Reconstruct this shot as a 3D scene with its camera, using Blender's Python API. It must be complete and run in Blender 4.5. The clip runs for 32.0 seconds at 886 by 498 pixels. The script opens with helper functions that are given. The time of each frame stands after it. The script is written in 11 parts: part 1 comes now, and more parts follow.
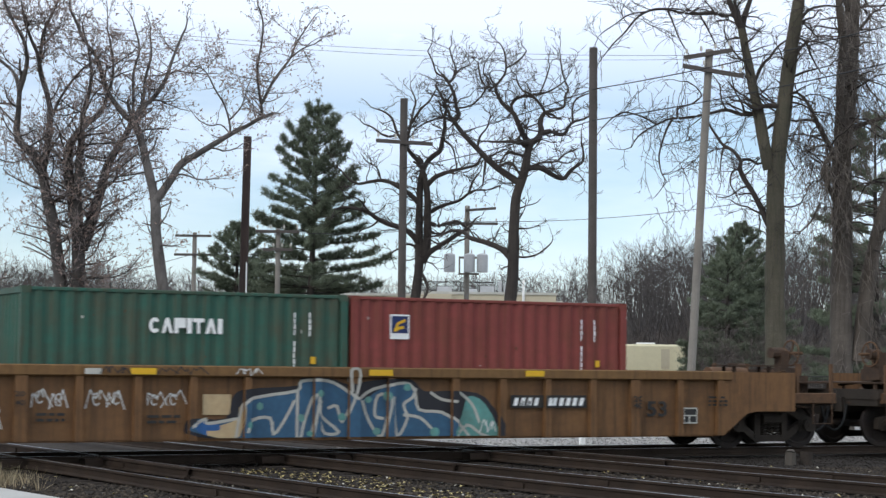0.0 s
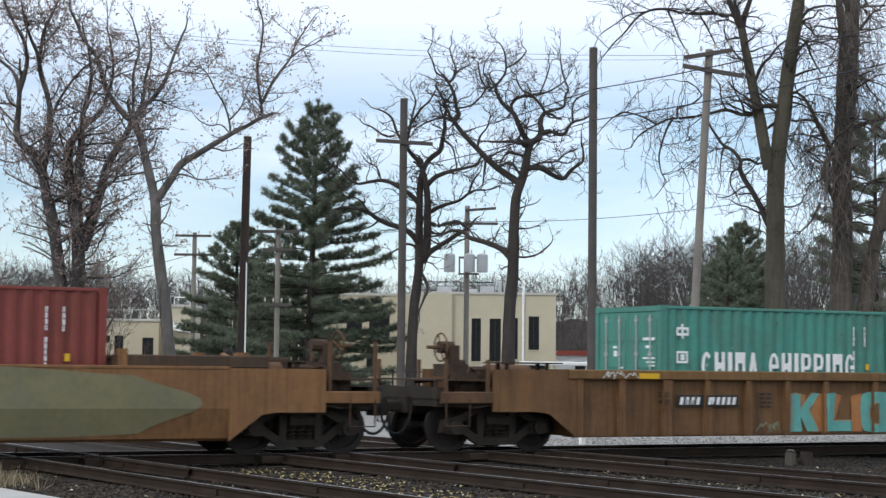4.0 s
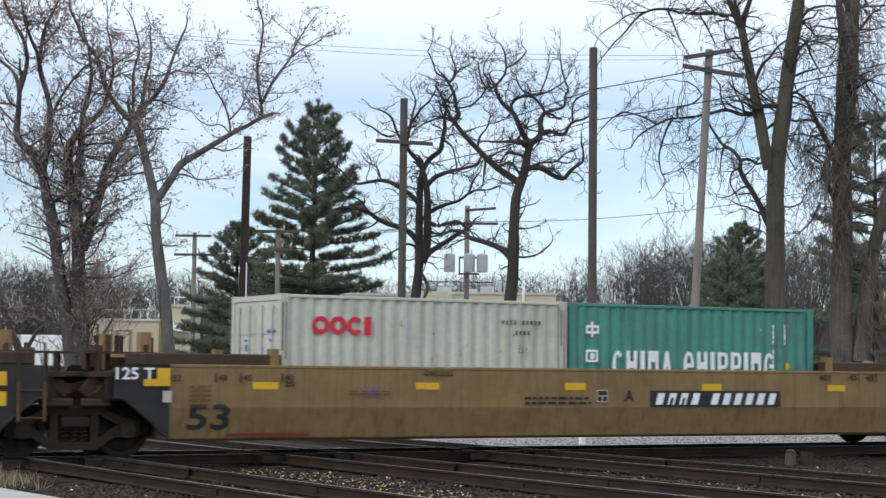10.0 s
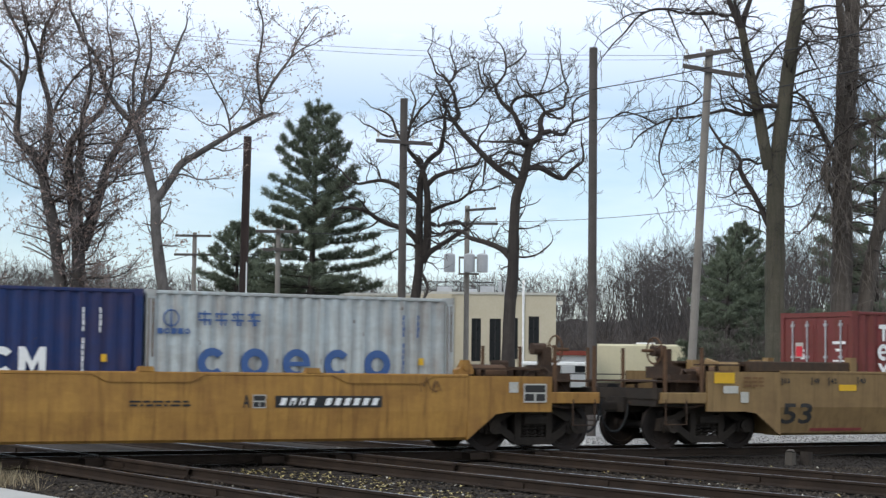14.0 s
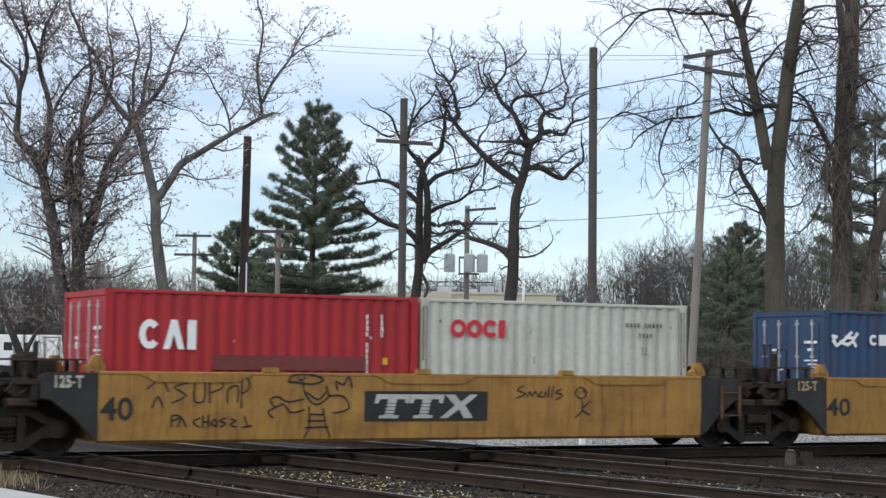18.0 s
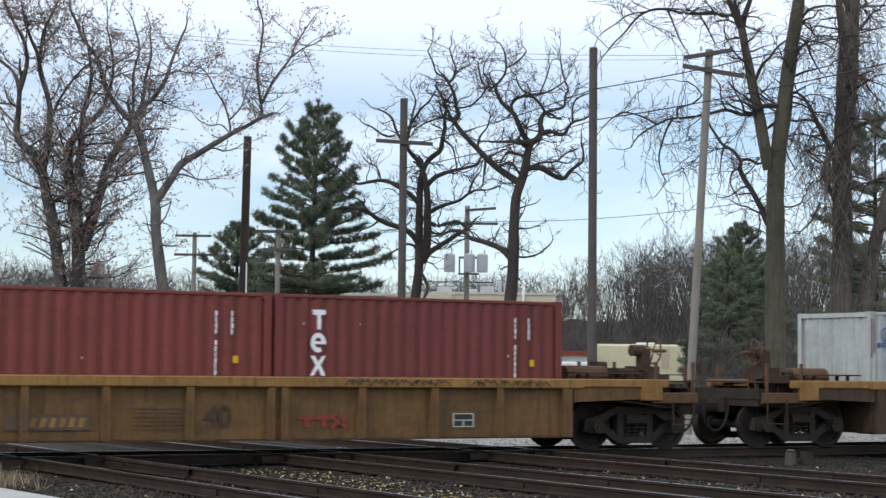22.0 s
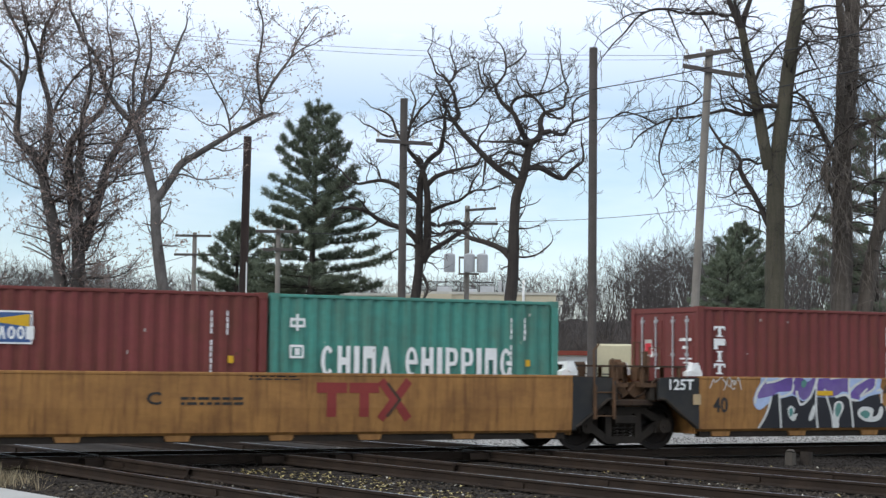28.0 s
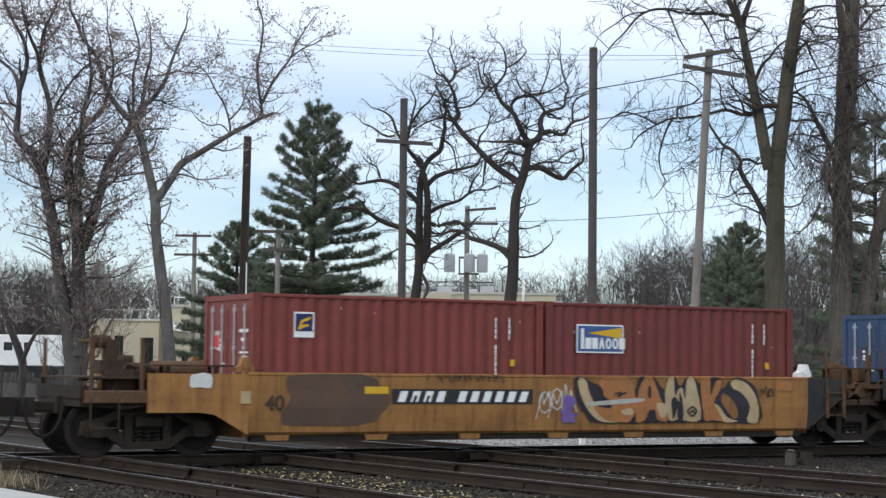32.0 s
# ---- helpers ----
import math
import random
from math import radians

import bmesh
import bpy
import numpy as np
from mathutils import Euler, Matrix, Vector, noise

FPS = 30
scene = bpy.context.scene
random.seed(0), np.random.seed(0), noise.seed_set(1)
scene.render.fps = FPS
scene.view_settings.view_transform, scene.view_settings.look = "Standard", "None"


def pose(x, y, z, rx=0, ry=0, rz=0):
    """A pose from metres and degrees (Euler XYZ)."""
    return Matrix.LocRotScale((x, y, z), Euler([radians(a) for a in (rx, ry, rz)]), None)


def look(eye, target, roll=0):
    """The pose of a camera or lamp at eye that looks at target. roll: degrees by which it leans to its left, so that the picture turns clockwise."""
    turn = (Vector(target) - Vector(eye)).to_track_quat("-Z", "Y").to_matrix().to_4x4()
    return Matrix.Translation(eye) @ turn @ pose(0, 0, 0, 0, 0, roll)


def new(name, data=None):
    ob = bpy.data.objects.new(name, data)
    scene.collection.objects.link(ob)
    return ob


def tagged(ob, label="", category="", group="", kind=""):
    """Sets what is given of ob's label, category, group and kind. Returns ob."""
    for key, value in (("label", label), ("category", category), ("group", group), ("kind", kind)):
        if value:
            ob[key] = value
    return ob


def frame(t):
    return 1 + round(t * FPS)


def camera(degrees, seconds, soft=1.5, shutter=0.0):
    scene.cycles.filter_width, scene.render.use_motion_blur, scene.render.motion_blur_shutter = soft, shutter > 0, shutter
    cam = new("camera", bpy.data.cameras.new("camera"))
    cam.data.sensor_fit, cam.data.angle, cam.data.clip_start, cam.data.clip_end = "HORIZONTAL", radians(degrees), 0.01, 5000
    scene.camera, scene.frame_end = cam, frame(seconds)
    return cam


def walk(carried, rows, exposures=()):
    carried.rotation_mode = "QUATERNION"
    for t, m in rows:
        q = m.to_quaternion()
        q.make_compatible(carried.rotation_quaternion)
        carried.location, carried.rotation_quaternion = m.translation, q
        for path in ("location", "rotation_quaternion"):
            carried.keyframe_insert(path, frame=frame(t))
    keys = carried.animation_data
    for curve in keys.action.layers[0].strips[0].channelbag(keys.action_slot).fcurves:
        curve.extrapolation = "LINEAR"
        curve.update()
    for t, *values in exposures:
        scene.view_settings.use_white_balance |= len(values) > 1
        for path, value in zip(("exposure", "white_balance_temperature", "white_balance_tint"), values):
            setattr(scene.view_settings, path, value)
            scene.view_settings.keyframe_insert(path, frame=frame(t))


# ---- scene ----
from mathutils import geometry

SECONDS = 32.0
EYE = Vector((0.0, -31.35, 1.61))
TURN, TILT = 27.8, 3.73          # degrees to the right of the track's normal, and upwards
AHEAD = Vector((math.sin(radians(TURN)) * math.cos(radians(TILT)), math.cos(radians(TURN)) * math.cos(radians(TILT)), math.sin(radians(TILT))))
cam = camera(27.61, SECONDS, soft=1.4, shutter=0.12)
STILL = look(EYE, EYE + 100 * AHEAD, 0.63)
walk(cam, [(0.0, STILL), (SECONDS, STILL)], [(0.0, 0.0), (SECONDS, 0.0)])

# ---- sky and sun: bright, thinly overcast November daylight ----
world = bpy.data.worlds.new("sky")
scene.world = world
world.use_nodes = True
wn, wl = world.node_tree.nodes, world.node_tree.links
wn.clear()
w_out, w_bg = wn.new("ShaderNodeOutputWorld"), wn.new("ShaderNodeBackground")
w_sky = wn.new("ShaderNodeTexSky")
w_sky.sky_type, w_sky.sun_disc = "NISHITA", False
w_sky.sun_elevation, w_sky.sun_rotation = radians(34), radians(250)
w_sky.air_density, w_sky.dust_density, w_sky.ozone_density = 1.0, 0.1, 4.0
w_co, w_map = wn.new("ShaderNodeTexCoord"), wn.new("ShaderNodeMapping")
w_map.inputs["Scale"].default_value = (2.2, 2.2, 9.0)
w_map.inputs["Location"].default_value = (1.3, 0.4, 0.7)
w_n1 = wn.new("ShaderNodeTexNoise")
w_n1.inputs["Scale"].default_value, w_n1.inputs["Detail"].default_value, w_n1.inputs["Roughness"].default_value = 1.6, 7.0, 0.55
w_ramp = wn.new("ShaderNodeValToRGB")
w_ramp.color_ramp.elements[0].position, w_ramp.color_ramp.elements[1].position = 0.38, 0.60
w_ramp.color_ramp.elements[0].color, w_ramp.color_ramp.elements[1].color = (0.22, 0.22, 0.22, 1), (0.84, 0.84, 0.84, 1)
w_mix = wn.new("ShaderNodeMixRGB")
w_mix.inputs[2].default_value = (8.95, 9.8, 11.1, 1)
w_bg.inputs["Strength"].default_value = 0.120
wl.new(w_co.outputs["Generated"], w_map.inputs["Vector"])
wl.new(w_map.outputs["Vector"], w_n1.inputs["Vector"])
wl.new(w_n1.outputs["Fac"], w_ramp.inputs["Fac"])
w_sep, w_low, w_thin = wn.new("ShaderNodeSeparateXYZ"), wn.new("ShaderNodeMapRange"), wn.new("ShaderNodeMath")
w_low.inputs["From Min"].default_value, w_low.inputs["From Max"].default_value = 0.05, 0.21
w_low.inputs["To Min"].default_value, w_low.inputs["To Max"].default_value = 0.42, 1.26
w_thin.operation = "MULTIPLY"
wl.new(w_co.outputs["Generated"], w_sep.inputs[0])
wl.new(w_sep.outputs["Z"], w_low.inputs["Value"])
wl.new(w_ramp.outputs["Color"], w_thin.inputs[0])
wl.new(w_low.outputs["Result"], w_thin.inputs[1])
w_high, w_most = wn.new("ShaderNodeMapRange"), wn.new("ShaderNodeMath")
w_high.inputs["From Min"].default_value, w_high.inputs["From Max"].default_value = 0.115, 0.19
w_high.inputs["To Min"].default_value, w_high.inputs["To Max"].default_value = 0.0, 0.84
w_most.operation = "MAXIMUM"
wl.new(w_sep.outputs["Z"], w_high.inputs["Value"])
wl.new(w_thin.outputs[0], w_most.inputs[0])
wl.new(w_high.outputs["Result"], w_most.inputs[1])
wl.new(w_most.outputs[0], w_mix.inputs["Fac"])
wl.new(w_sky.outputs["Color"], w_mix.inputs[1])
wl.new(w_mix.outputs["Color"], w_bg.inputs["Color"])
wl.new(w_bg.outputs["Background"], w_out.inputs["Surface"])
sun = new("sun", bpy.data.lights.new("sun", "SUN"))
sun.data.energy, sun.data.angle, sun.data.color = 1.0, radians(11), (1.0, 0.95, 0.87)
sun.matrix_world = look((0, 0, 60), (60 * math.sin(radians(70)), 60 * math.cos(radians(70)), 60 - 60 * math.tan(radians(34))))

# ---- materials ----
def paint(name, base, rough=0.55, metal=0.0, var=0.18, grain=(1.2, 14.0), dirt=None, dirt_amount=0.0, bump=0.04, bump_scale=60.0, streak=False, tint=0.0, spec=0.4):
    """Procedural surface: base colour varied at two scales, optional dirt or rust patches, fine relief."""
    m = bpy.data.materials.new(name)
    m.use_nodes = True
    n, l = m.node_tree.nodes, m.node_tree.links
    b = n["Principled BSDF"]
    co = n.new("ShaderNodeTexCoord")
    src = co.outputs["Object"]
    big, fine = n.new("ShaderNodeTexNoise"), n.new("ShaderNodeTexNoise")
    for node, sc, det in ((big, grain[0], 5.0), (fine, grain[1], 6.0)):
        node.inputs["Scale"].default_value, node.inputs["Detail"].default_value = sc, det
        l.new(src, node.inputs["Vector"])
    add = n.new("ShaderNodeMath")
    add.operation = "ADD"
    l.new(big.outputs["Fac"], add.inputs[0])
    l.new(fine.outputs["Fac"], add.inputs[1])
    ramp = n.new("ShaderNodeMapRange")
    ramp.inputs["From Min"].default_value, ramp.inputs["From Max"].default_value = 0.6, 1.4
    ramp.inputs["To Min"].default_value, ramp.inputs["To Max"].default_value = 1.0 - var, 1.0 + var
    l.new(add.outputs[0], ramp.inputs["Value"])
    hsv = n.new("ShaderNodeHueSaturation")
    hsv.inputs["Color"].default_value = (*base, 1)
    l.new(ramp.outputs["Result"], hsv.inputs["Value"])
    col = hsv.outputs["Color"]
    if tint:
        info = n.new("ShaderNodeObjectInfo")
        r2 = n.new("ShaderNodeMapRange")
        r2.inputs["To Min"].default_value, r2.inputs["To Max"].default_value = 1.0 - tint, 1.0 + tint
        l.new(info.outputs["Random"], r2.inputs["Value"])
        h2 = n.new("ShaderNodeHueSaturation")
        l.new(col, h2.inputs["Color"])
        l.new(r2.outputs["Result"], h2.inputs["Value"])
        col = h2.outputs["Color"]
    if dirt:
        mp = n.new("ShaderNodeMapping")
        mp.inputs["Scale"].default_value = (3.0, 3.0, 0.5) if streak else (1.0, 1.0, 1.0)
        dn = n.new("ShaderNodeTexNoise")
        dn.inputs["Scale"].default_value, dn.inputs["Detail"].default_value, dn.inputs["Roughness"].default_value = 1.7, 8.0, 0.65
        l.new(src, mp.inputs["Vector"])
        l.new(mp.outputs["Vector"], dn.inputs["Vector"])
        dr = n.new("ShaderNodeMapRange")
        dr.inputs["From Min"].default_value, dr.inputs["From Max"].default_value = 0.42, 0.72
        dr.inputs["To Max"].default_value = dirt_amount
        l.new(dn.outputs["Fac"], dr.inputs["Value"])
        mx = n.new("ShaderNodeMixRGB")
        mx.inputs[2].default_value = (*dirt, 1)
        l.new(dr.outputs["Result"], mx.inputs["Fac"])
        l.new(col, mx.inputs[1])
        col = mx.outputs["Color"]
        if streak:
            # broad blotches of old grime
            mp2 = n.new("ShaderNodeMapping")
            mp2.inputs["Scale"].default_value, mp2.inputs["Location"].default_value = (0.45, 0.45, 1.1), (3.1, 1.7, 0.4)
            bn2 = n.new("ShaderNodeTexNoise")
            bn2.inputs["Scale"].default_value, bn2.inputs["Detail"].default_value, bn2.inputs["Roughness"].default_value = 1.3, 9.0, 0.7
            l.new(src, mp2.inputs["Vector"])
            l.new(mp2.outputs["Vector"], bn2.inputs["Vector"])
            br = n.new("ShaderNodeMapRange")
            br.inputs["From Min"].default_value, br.inputs["From Max"].default_value = 0.45, 0.68
            br.inputs["To Max"].default_value = dirt_amount * 0.9
            l.new(bn2.outputs["Fac"], br.inputs["Value"])
            mx2 = n.new("ShaderNodeMixRGB")
            mx2.inputs[2].default_value = (*[c * 0.8 for c in dirt], 1)
            l.new(br.outputs["Result"], mx2.inputs["Fac"])
            l.new(col, mx2.inputs[1])
            col = mx2.outputs["Color"]
            # narrow runs
            mp3 = n.new("ShaderNodeMapping")
            mp3.inputs["Scale"].default_value, mp3.inputs["Location"].default_value = (7.0, 7.0, 0.45), (0.7, 4.1, 1.3)
            rn = n.new("ShaderNodeTexNoise")
            rn.inputs["Scale"].default_value, rn.inputs["Detail"].default_value, rn.inputs["Roughness"].default_value = 1.5, 6.0, 0.6
            l.new(src, mp3.inputs["Vector"])
            l.new(mp3.outputs["Vector"], rn.inputs["Vector"])
            nr_ = n.new("ShaderNodeMapRange")
            nr_.inputs["From Min"].default_value, nr_.inputs["From Max"].default_value = 0.52, 0.74
            nr_.inputs["To Max"].default_value = min(0.75, dirt_amount * 1.3)
            l.new(rn.outputs["Fac"], nr_.inputs["Value"])
            mx3 = n.new("ShaderNodeMixRGB")
            mx3.inputs[2].default_value = (*[c * 0.6 for c in dirt], 1)
            l.new(nr_.outputs["Result"], mx3.inputs["Fac"])
            l.new(col, mx3.inputs[1])
            col = mx3.outputs["Color"]
    l.new(col, b.inputs["Base Color"])
    rr = n.new("ShaderNodeMapRange")
    rr.inputs["To Min"].default_value, rr.inputs["To Max"].default_value = max(0.05, rough - 0.12), min(1.0, rough + 0.15)
    l.new(fine.outputs["Fac"], rr.inputs["Value"])
    l.new(rr.outputs["Result"], b.inputs["Roughness"])
    b.inputs["Metallic"].default_value = metal
    b.inputs["Specular IOR Level"].default_value = spec
    if bump:
        bn, bp = n.new("ShaderNodeTexNoise"), n.new("ShaderNodeBump")
        bn.inputs["Scale"].default_value, bn.inputs["Detail"].default_value = bump_scale, 4.0
        bp.inputs["Strength"].default_value, bp.inputs["Distance"].default_value = 0.6, bump
        l.new(src, bn.inputs["Vector"])
        l.new(bn.outputs["Fac"], bp.inputs["Height"])
        l.new(bp.outputs["Normal"], b.inputs["Normal"])
    return m


RUST, SOOT = (0.13, 0.055, 0.025), (0.035, 0.03, 0.027)


def steel_paint(name, base, amount=0.35, dirt=RUST, rough=0.5, var=0.14):
    return paint(name, base, rough, 0.0, var, (0.7, 9.0), dirt, amount, 0.004, 25.0, True, 0.06, 0.25)


MAT = {
    "brick_red": steel_paint("brick_red_paint", (0.265, 0.074, 0.057)),
    "dark_red": steel_paint("dark_red_paint", (0.19, 0.046, 0.045)),
    "worn_red": steel_paint("worn_red_paint", (0.225, 0.066, 0.045), 0.5, (0.12, 0.05, 0.035), 0.6, 0.15),
    "mid_red": steel_paint("mid_red_paint", (0.228, 0.053, 0.047)),
    "orange_red": steel_paint("orange_red_paint", (0.40, 0.095, 0.058)),
    "bright_red": steel_paint("bright_red_paint", (0.45, 0.03, 0.04), 0.2),
    "bottle_green": steel_paint("bottle_green_paint", (0.03, 0.105, 0.077)),
    "teal": steel_paint("teal_paint", (0.075, 0.29, 0.235), 0.25),
    "blue": steel_paint("blue_paint", (0.022, 0.13, 0.31), 0.2),
    "vivid_blue": steel_paint("vivid_blue_paint", (0.024, 0.08, 0.30), 0.15),
    "mid_blue": steel_paint("mid_blue_paint", (0.028, 0.112, 0.26), 0.25),
    "sea_blue": steel_paint("sea_blue_paint", (0.026, 0.076, 0.16), 0.3),
    "deep_blue": steel_paint("deep_blue_paint", (0.02, 0.056, 0.105), 0.35),
    "navy": steel_paint("navy_paint", (0.013, 0.034, 0.12), 0.2),
    "pale_grey": steel_paint("pale_grey_paint", (0.585, 0.595, 0.52), 0.16, (0.22, 0.12, 0.06)),
    "ice_grey": steel_paint("ice_grey_paint", (0.46, 0.505, 0.505), 0.36, (0.22, 0.12, 0.06)),
    "white": paint("white_paint", (0.88, 0.88, 0.86), 0.5, 0, 0.06, (2, 18), SOOT, 0.08, 0.0),
    "dim_white": paint("dull_white_paint", (0.52, 0.505, 0.45), 0.6, 0, 0.15, (2, 18), SOOT, 0.25, 0.0),
    "yellow": paint("reflective_yellow", (0.72, 0.42, 0.02), 0.4, 0, 0.08, (2, 18), SOOT, 0.1, 0.0),
    "black": paint("black_paint", (0.020, 0.021, 0.022), 0.65, 0, 0.25, (1.5, 14), (0.09, 0.07, 0.05), 0.3, 0.003),
    "red_mark": paint("red_mark_paint", (0.62, 0.03, 0.045), 0.5, 0, 0.1, (2, 18), None, 0, 0.0),
    "blue_mark": paint("blue_mark_paint", (0.05, 0.11, 0.28), 0.5, 0, 0.1, (2, 18), None, 0, 0.0),
    "maroon_mark": paint("maroon_mark_paint", (0.25, 0.035, 0.03), 0.6, 0, 0.15, (2, 18), None, 0, 0.0),
    "spray_black": paint("black_spray", (0.02, 0.02, 0.025), 0.6, 0, 0.2, (2, 18), None, 0, 0.0),
    "spray_silver": paint("silver_spray", (0.34, 0.35, 0.34), 0.5, 0.1, 0.25, (2, 10), SOOT, 0.45, 0.0),
    "spray_white": paint("white_spray", (0.66, 0.66, 0.63), 0.6, 0, 0.15, (2, 14), None, 0, 0.0),
    "spray_cyan": paint("turquoise_spray", (0.10, 0.34, 0.35), 0.6, 0, 0.25, (1.5, 9), (0.10, 0.15, 0.14), 0.6, 0.0),
    "spray_blue": paint("blue_spray", (0.03, 0.115, 0.30), 0.55, 0, 0.25, (1.5, 9), (0.02, 0.04, 0.12), 0.4, 0.0),
    "spray_green": paint("pale_green_spray", (0.185, 0.20, 0.085), 0.6, 0, 0.25, (1.5, 9), (0.11, 0.12, 0.06), 0.6, 0.0),
    "spray_sage": paint("sage_spray", (0.25, 0.28, 0.2), 0.6, 0, 0.25, (1.5, 9), (0.1, 0.12, 0.08), 0.5, 0.0),
    "spray_teal": paint("deep_teal_spray", (0.055, 0.14, 0.115), 0.6, 0, 0.25, (1.5, 9), (0.1, 0.085, 0.05), 0.6, 0.0),
    "spray_pink": paint("salmon_spray", (0.36, 0.165, 0.11), 0.6, 0, 0.3, (1.5, 9), (0.13, 0.075, 0.045), 0.6, 0.0),
    "spray_orange": paint("orange_spray", (0.42, 0.17, 0.055), 0.6, 0, 0.25, (1.5, 9), (0.24, 0.12, 0.06), 0.5, 0.0),
    "spray_red": paint("red_spray", (0.22, 0.04, 0.04), 0.6, 0, 0.2, (1.5, 9), None, 0, 0.0),
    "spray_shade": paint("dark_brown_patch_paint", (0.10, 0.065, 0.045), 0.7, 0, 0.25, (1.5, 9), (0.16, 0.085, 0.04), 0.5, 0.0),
    "spray_aqua": paint("aqua_spray", (0.13, 0.40, 0.35), 0.6, 0, 0.2, (1.5, 9), (0.12, 0.22, 0.18), 0.45, 0.0),
    "spray_teal_pale": paint("faded_teal_spray", (0.11, 0.30, 0.27), 0.6, 0, 0.25, (1.5, 9), (0.13, 0.14, 0.1), 0.6, 0.0),
    "spray_purple": paint("purple_spray", (0.14, 0.08, 0.3), 0.6, 0, 0.2, (1.5, 9), (0.3, 0.25, 0.4), 0.4, 0.0),
    "spray_cream": paint("cream_spray", (0.50, 0.38, 0.22), 0.6, 0, 0.2, (1.5, 9), (0.36, 0.2, 0.09), 0.4, 0.0),
    "spray_slate": paint("slate_blue_spray", (0.035, 0.10, 0.175), 0.55, 0, 0.25, (1.5, 9), (0.02, 0.05, 0.09), 0.4, 0.0),
    "spray_ink": paint("blue_black_spray", (0.022, 0.02, 0.028), 0.6, 0, 0.25, (1.5, 9), (0.05, 0.04, 0.045), 0.4, 0.0),
    "spray_pale_blue": paint("pale_blue_spray", (0.42, 0.52, 0.72), 0.6, 0, 0.15, (1.5, 9), None, 0, 0.0),
    "dull_cream": paint("dull_cream_spray", (0.46, 0.45, 0.40), 0.65, 0, 0.2, (1.5, 9), (0.25, 0.2, 0.15), 0.4, 0.0),
    "dull_salmon": paint("faded_salmon_spray", (0.40, 0.275, 0.165), 0.65, 0, 0.2, (1.5, 9), (0.26, 0.17, 0.09), 0.5, 0.0),
    "spray_olive": paint("olive_spray", (0.19, 0.17, 0.09), 0.6, 0, 0.2, (1.5, 9), (0.13, 0.13, 0.1), 0.5, 0.0),
    "car_tan": steel_paint("tan_car_paint", (0.275, 0.178, 0.078), 0.45, (0.15, 0.09, 0.045), 0.6, 0.1),
    "car_yellow": steel_paint("yellow_car_paint", (0.41, 0.222, 0.055), 0.55, (0.21, 0.095, 0.035), 0.55, 0.12),
    "car_amber": steel_paint("grimy_amber_car_paint", (0.29, 0.158, 0.045), 0.65, (0.13, 0.07, 0.03), 0.6, 0.2),
    "car_gold": steel_paint("gold_car_paint", (0.375, 0.185, 0.058), 0.6, (0.165, 0.075, 0.032), 0.55, 0.12),
    "car_orange": steel_paint("orange_car_paint", (0.235, 0.118, 0.05), 0.6, (0.15, 0.075, 0.035), 0.6, 0.2),
    "car_brown": steel_paint("brown_car_paint", (0.19, 0.098, 0.042), 0.6, (0.09, 0.05, 0.028), 0.65, 0.2),
    "car_dirty": steel_paint("grimy_brown_car_paint", (0.08, 0.049, 0.031), 0.55, (0.045, 0.035, 0.025), 0.7, 0.25),
    "car_umber": steel_paint("umber_car_paint", (0.135, 0.078, 0.043), 0.55, (0.075, 0.045, 0.03), 0.7, 0.22),
    "car_ochre": steel_paint("grimy_ochre_car_paint", (0.175, 0.094, 0.036), 0.6, (0.075, 0.052, 0.03), 0.7, 0.25),
    "car_chord": steel_paint("faded_yellow_chord_paint", (0.33, 0.18, 0.055), 0.55, (0.15, 0.075, 0.032), 0.6, 0.2),
    "chord_brown": steel_paint("brown_chord_paint", (0.21, 0.115, 0.045), 0.5, (0.11, 0.06, 0.03), 0.6, 0.2),
    "truck_steel": paint("grimy_cast_steel", (0.033, 0.027, 0.022), 0.85, 0.0, 0.4, (3, 30), (0.06, 0.042, 0.03), 0.55, 0.006, 40, spec=0.25),
    "end_grime": paint("sooty_brown_steel", (0.05, 0.034, 0.025), 0.85, 0.0, 0.4, (2.5, 22), (0.12, 0.062, 0.032), 0.55, 0.006, 40, spec=0.25),
    "end_rust": paint("rust_brown_steel", (0.13, 0.072, 0.04), 0.85, 0.0, 0.35, (2.5, 22), (0.045, 0.03, 0.022), 0.6, 0.006, 40, spec=0.25),
    "wheel_steel": paint("wheel_steel", (0.026, 0.021, 0.019), 0.7, 0.1, 0.35, (3, 30), (0.055, 0.036, 0.026), 0.5, 0.003, 40, spec=0.25),
    "rubber": paint("black_rubber", (0.02, 0.02, 0.02), 0.8, 0, 0.2, (4, 30), None, 0, 0.0),
    "galv": paint("galvanised_steel", (0.5, 0.51, 0.52), 0.5, 0.3, 0.15, (4, 30), SOOT, 0.2, 0.0),
}


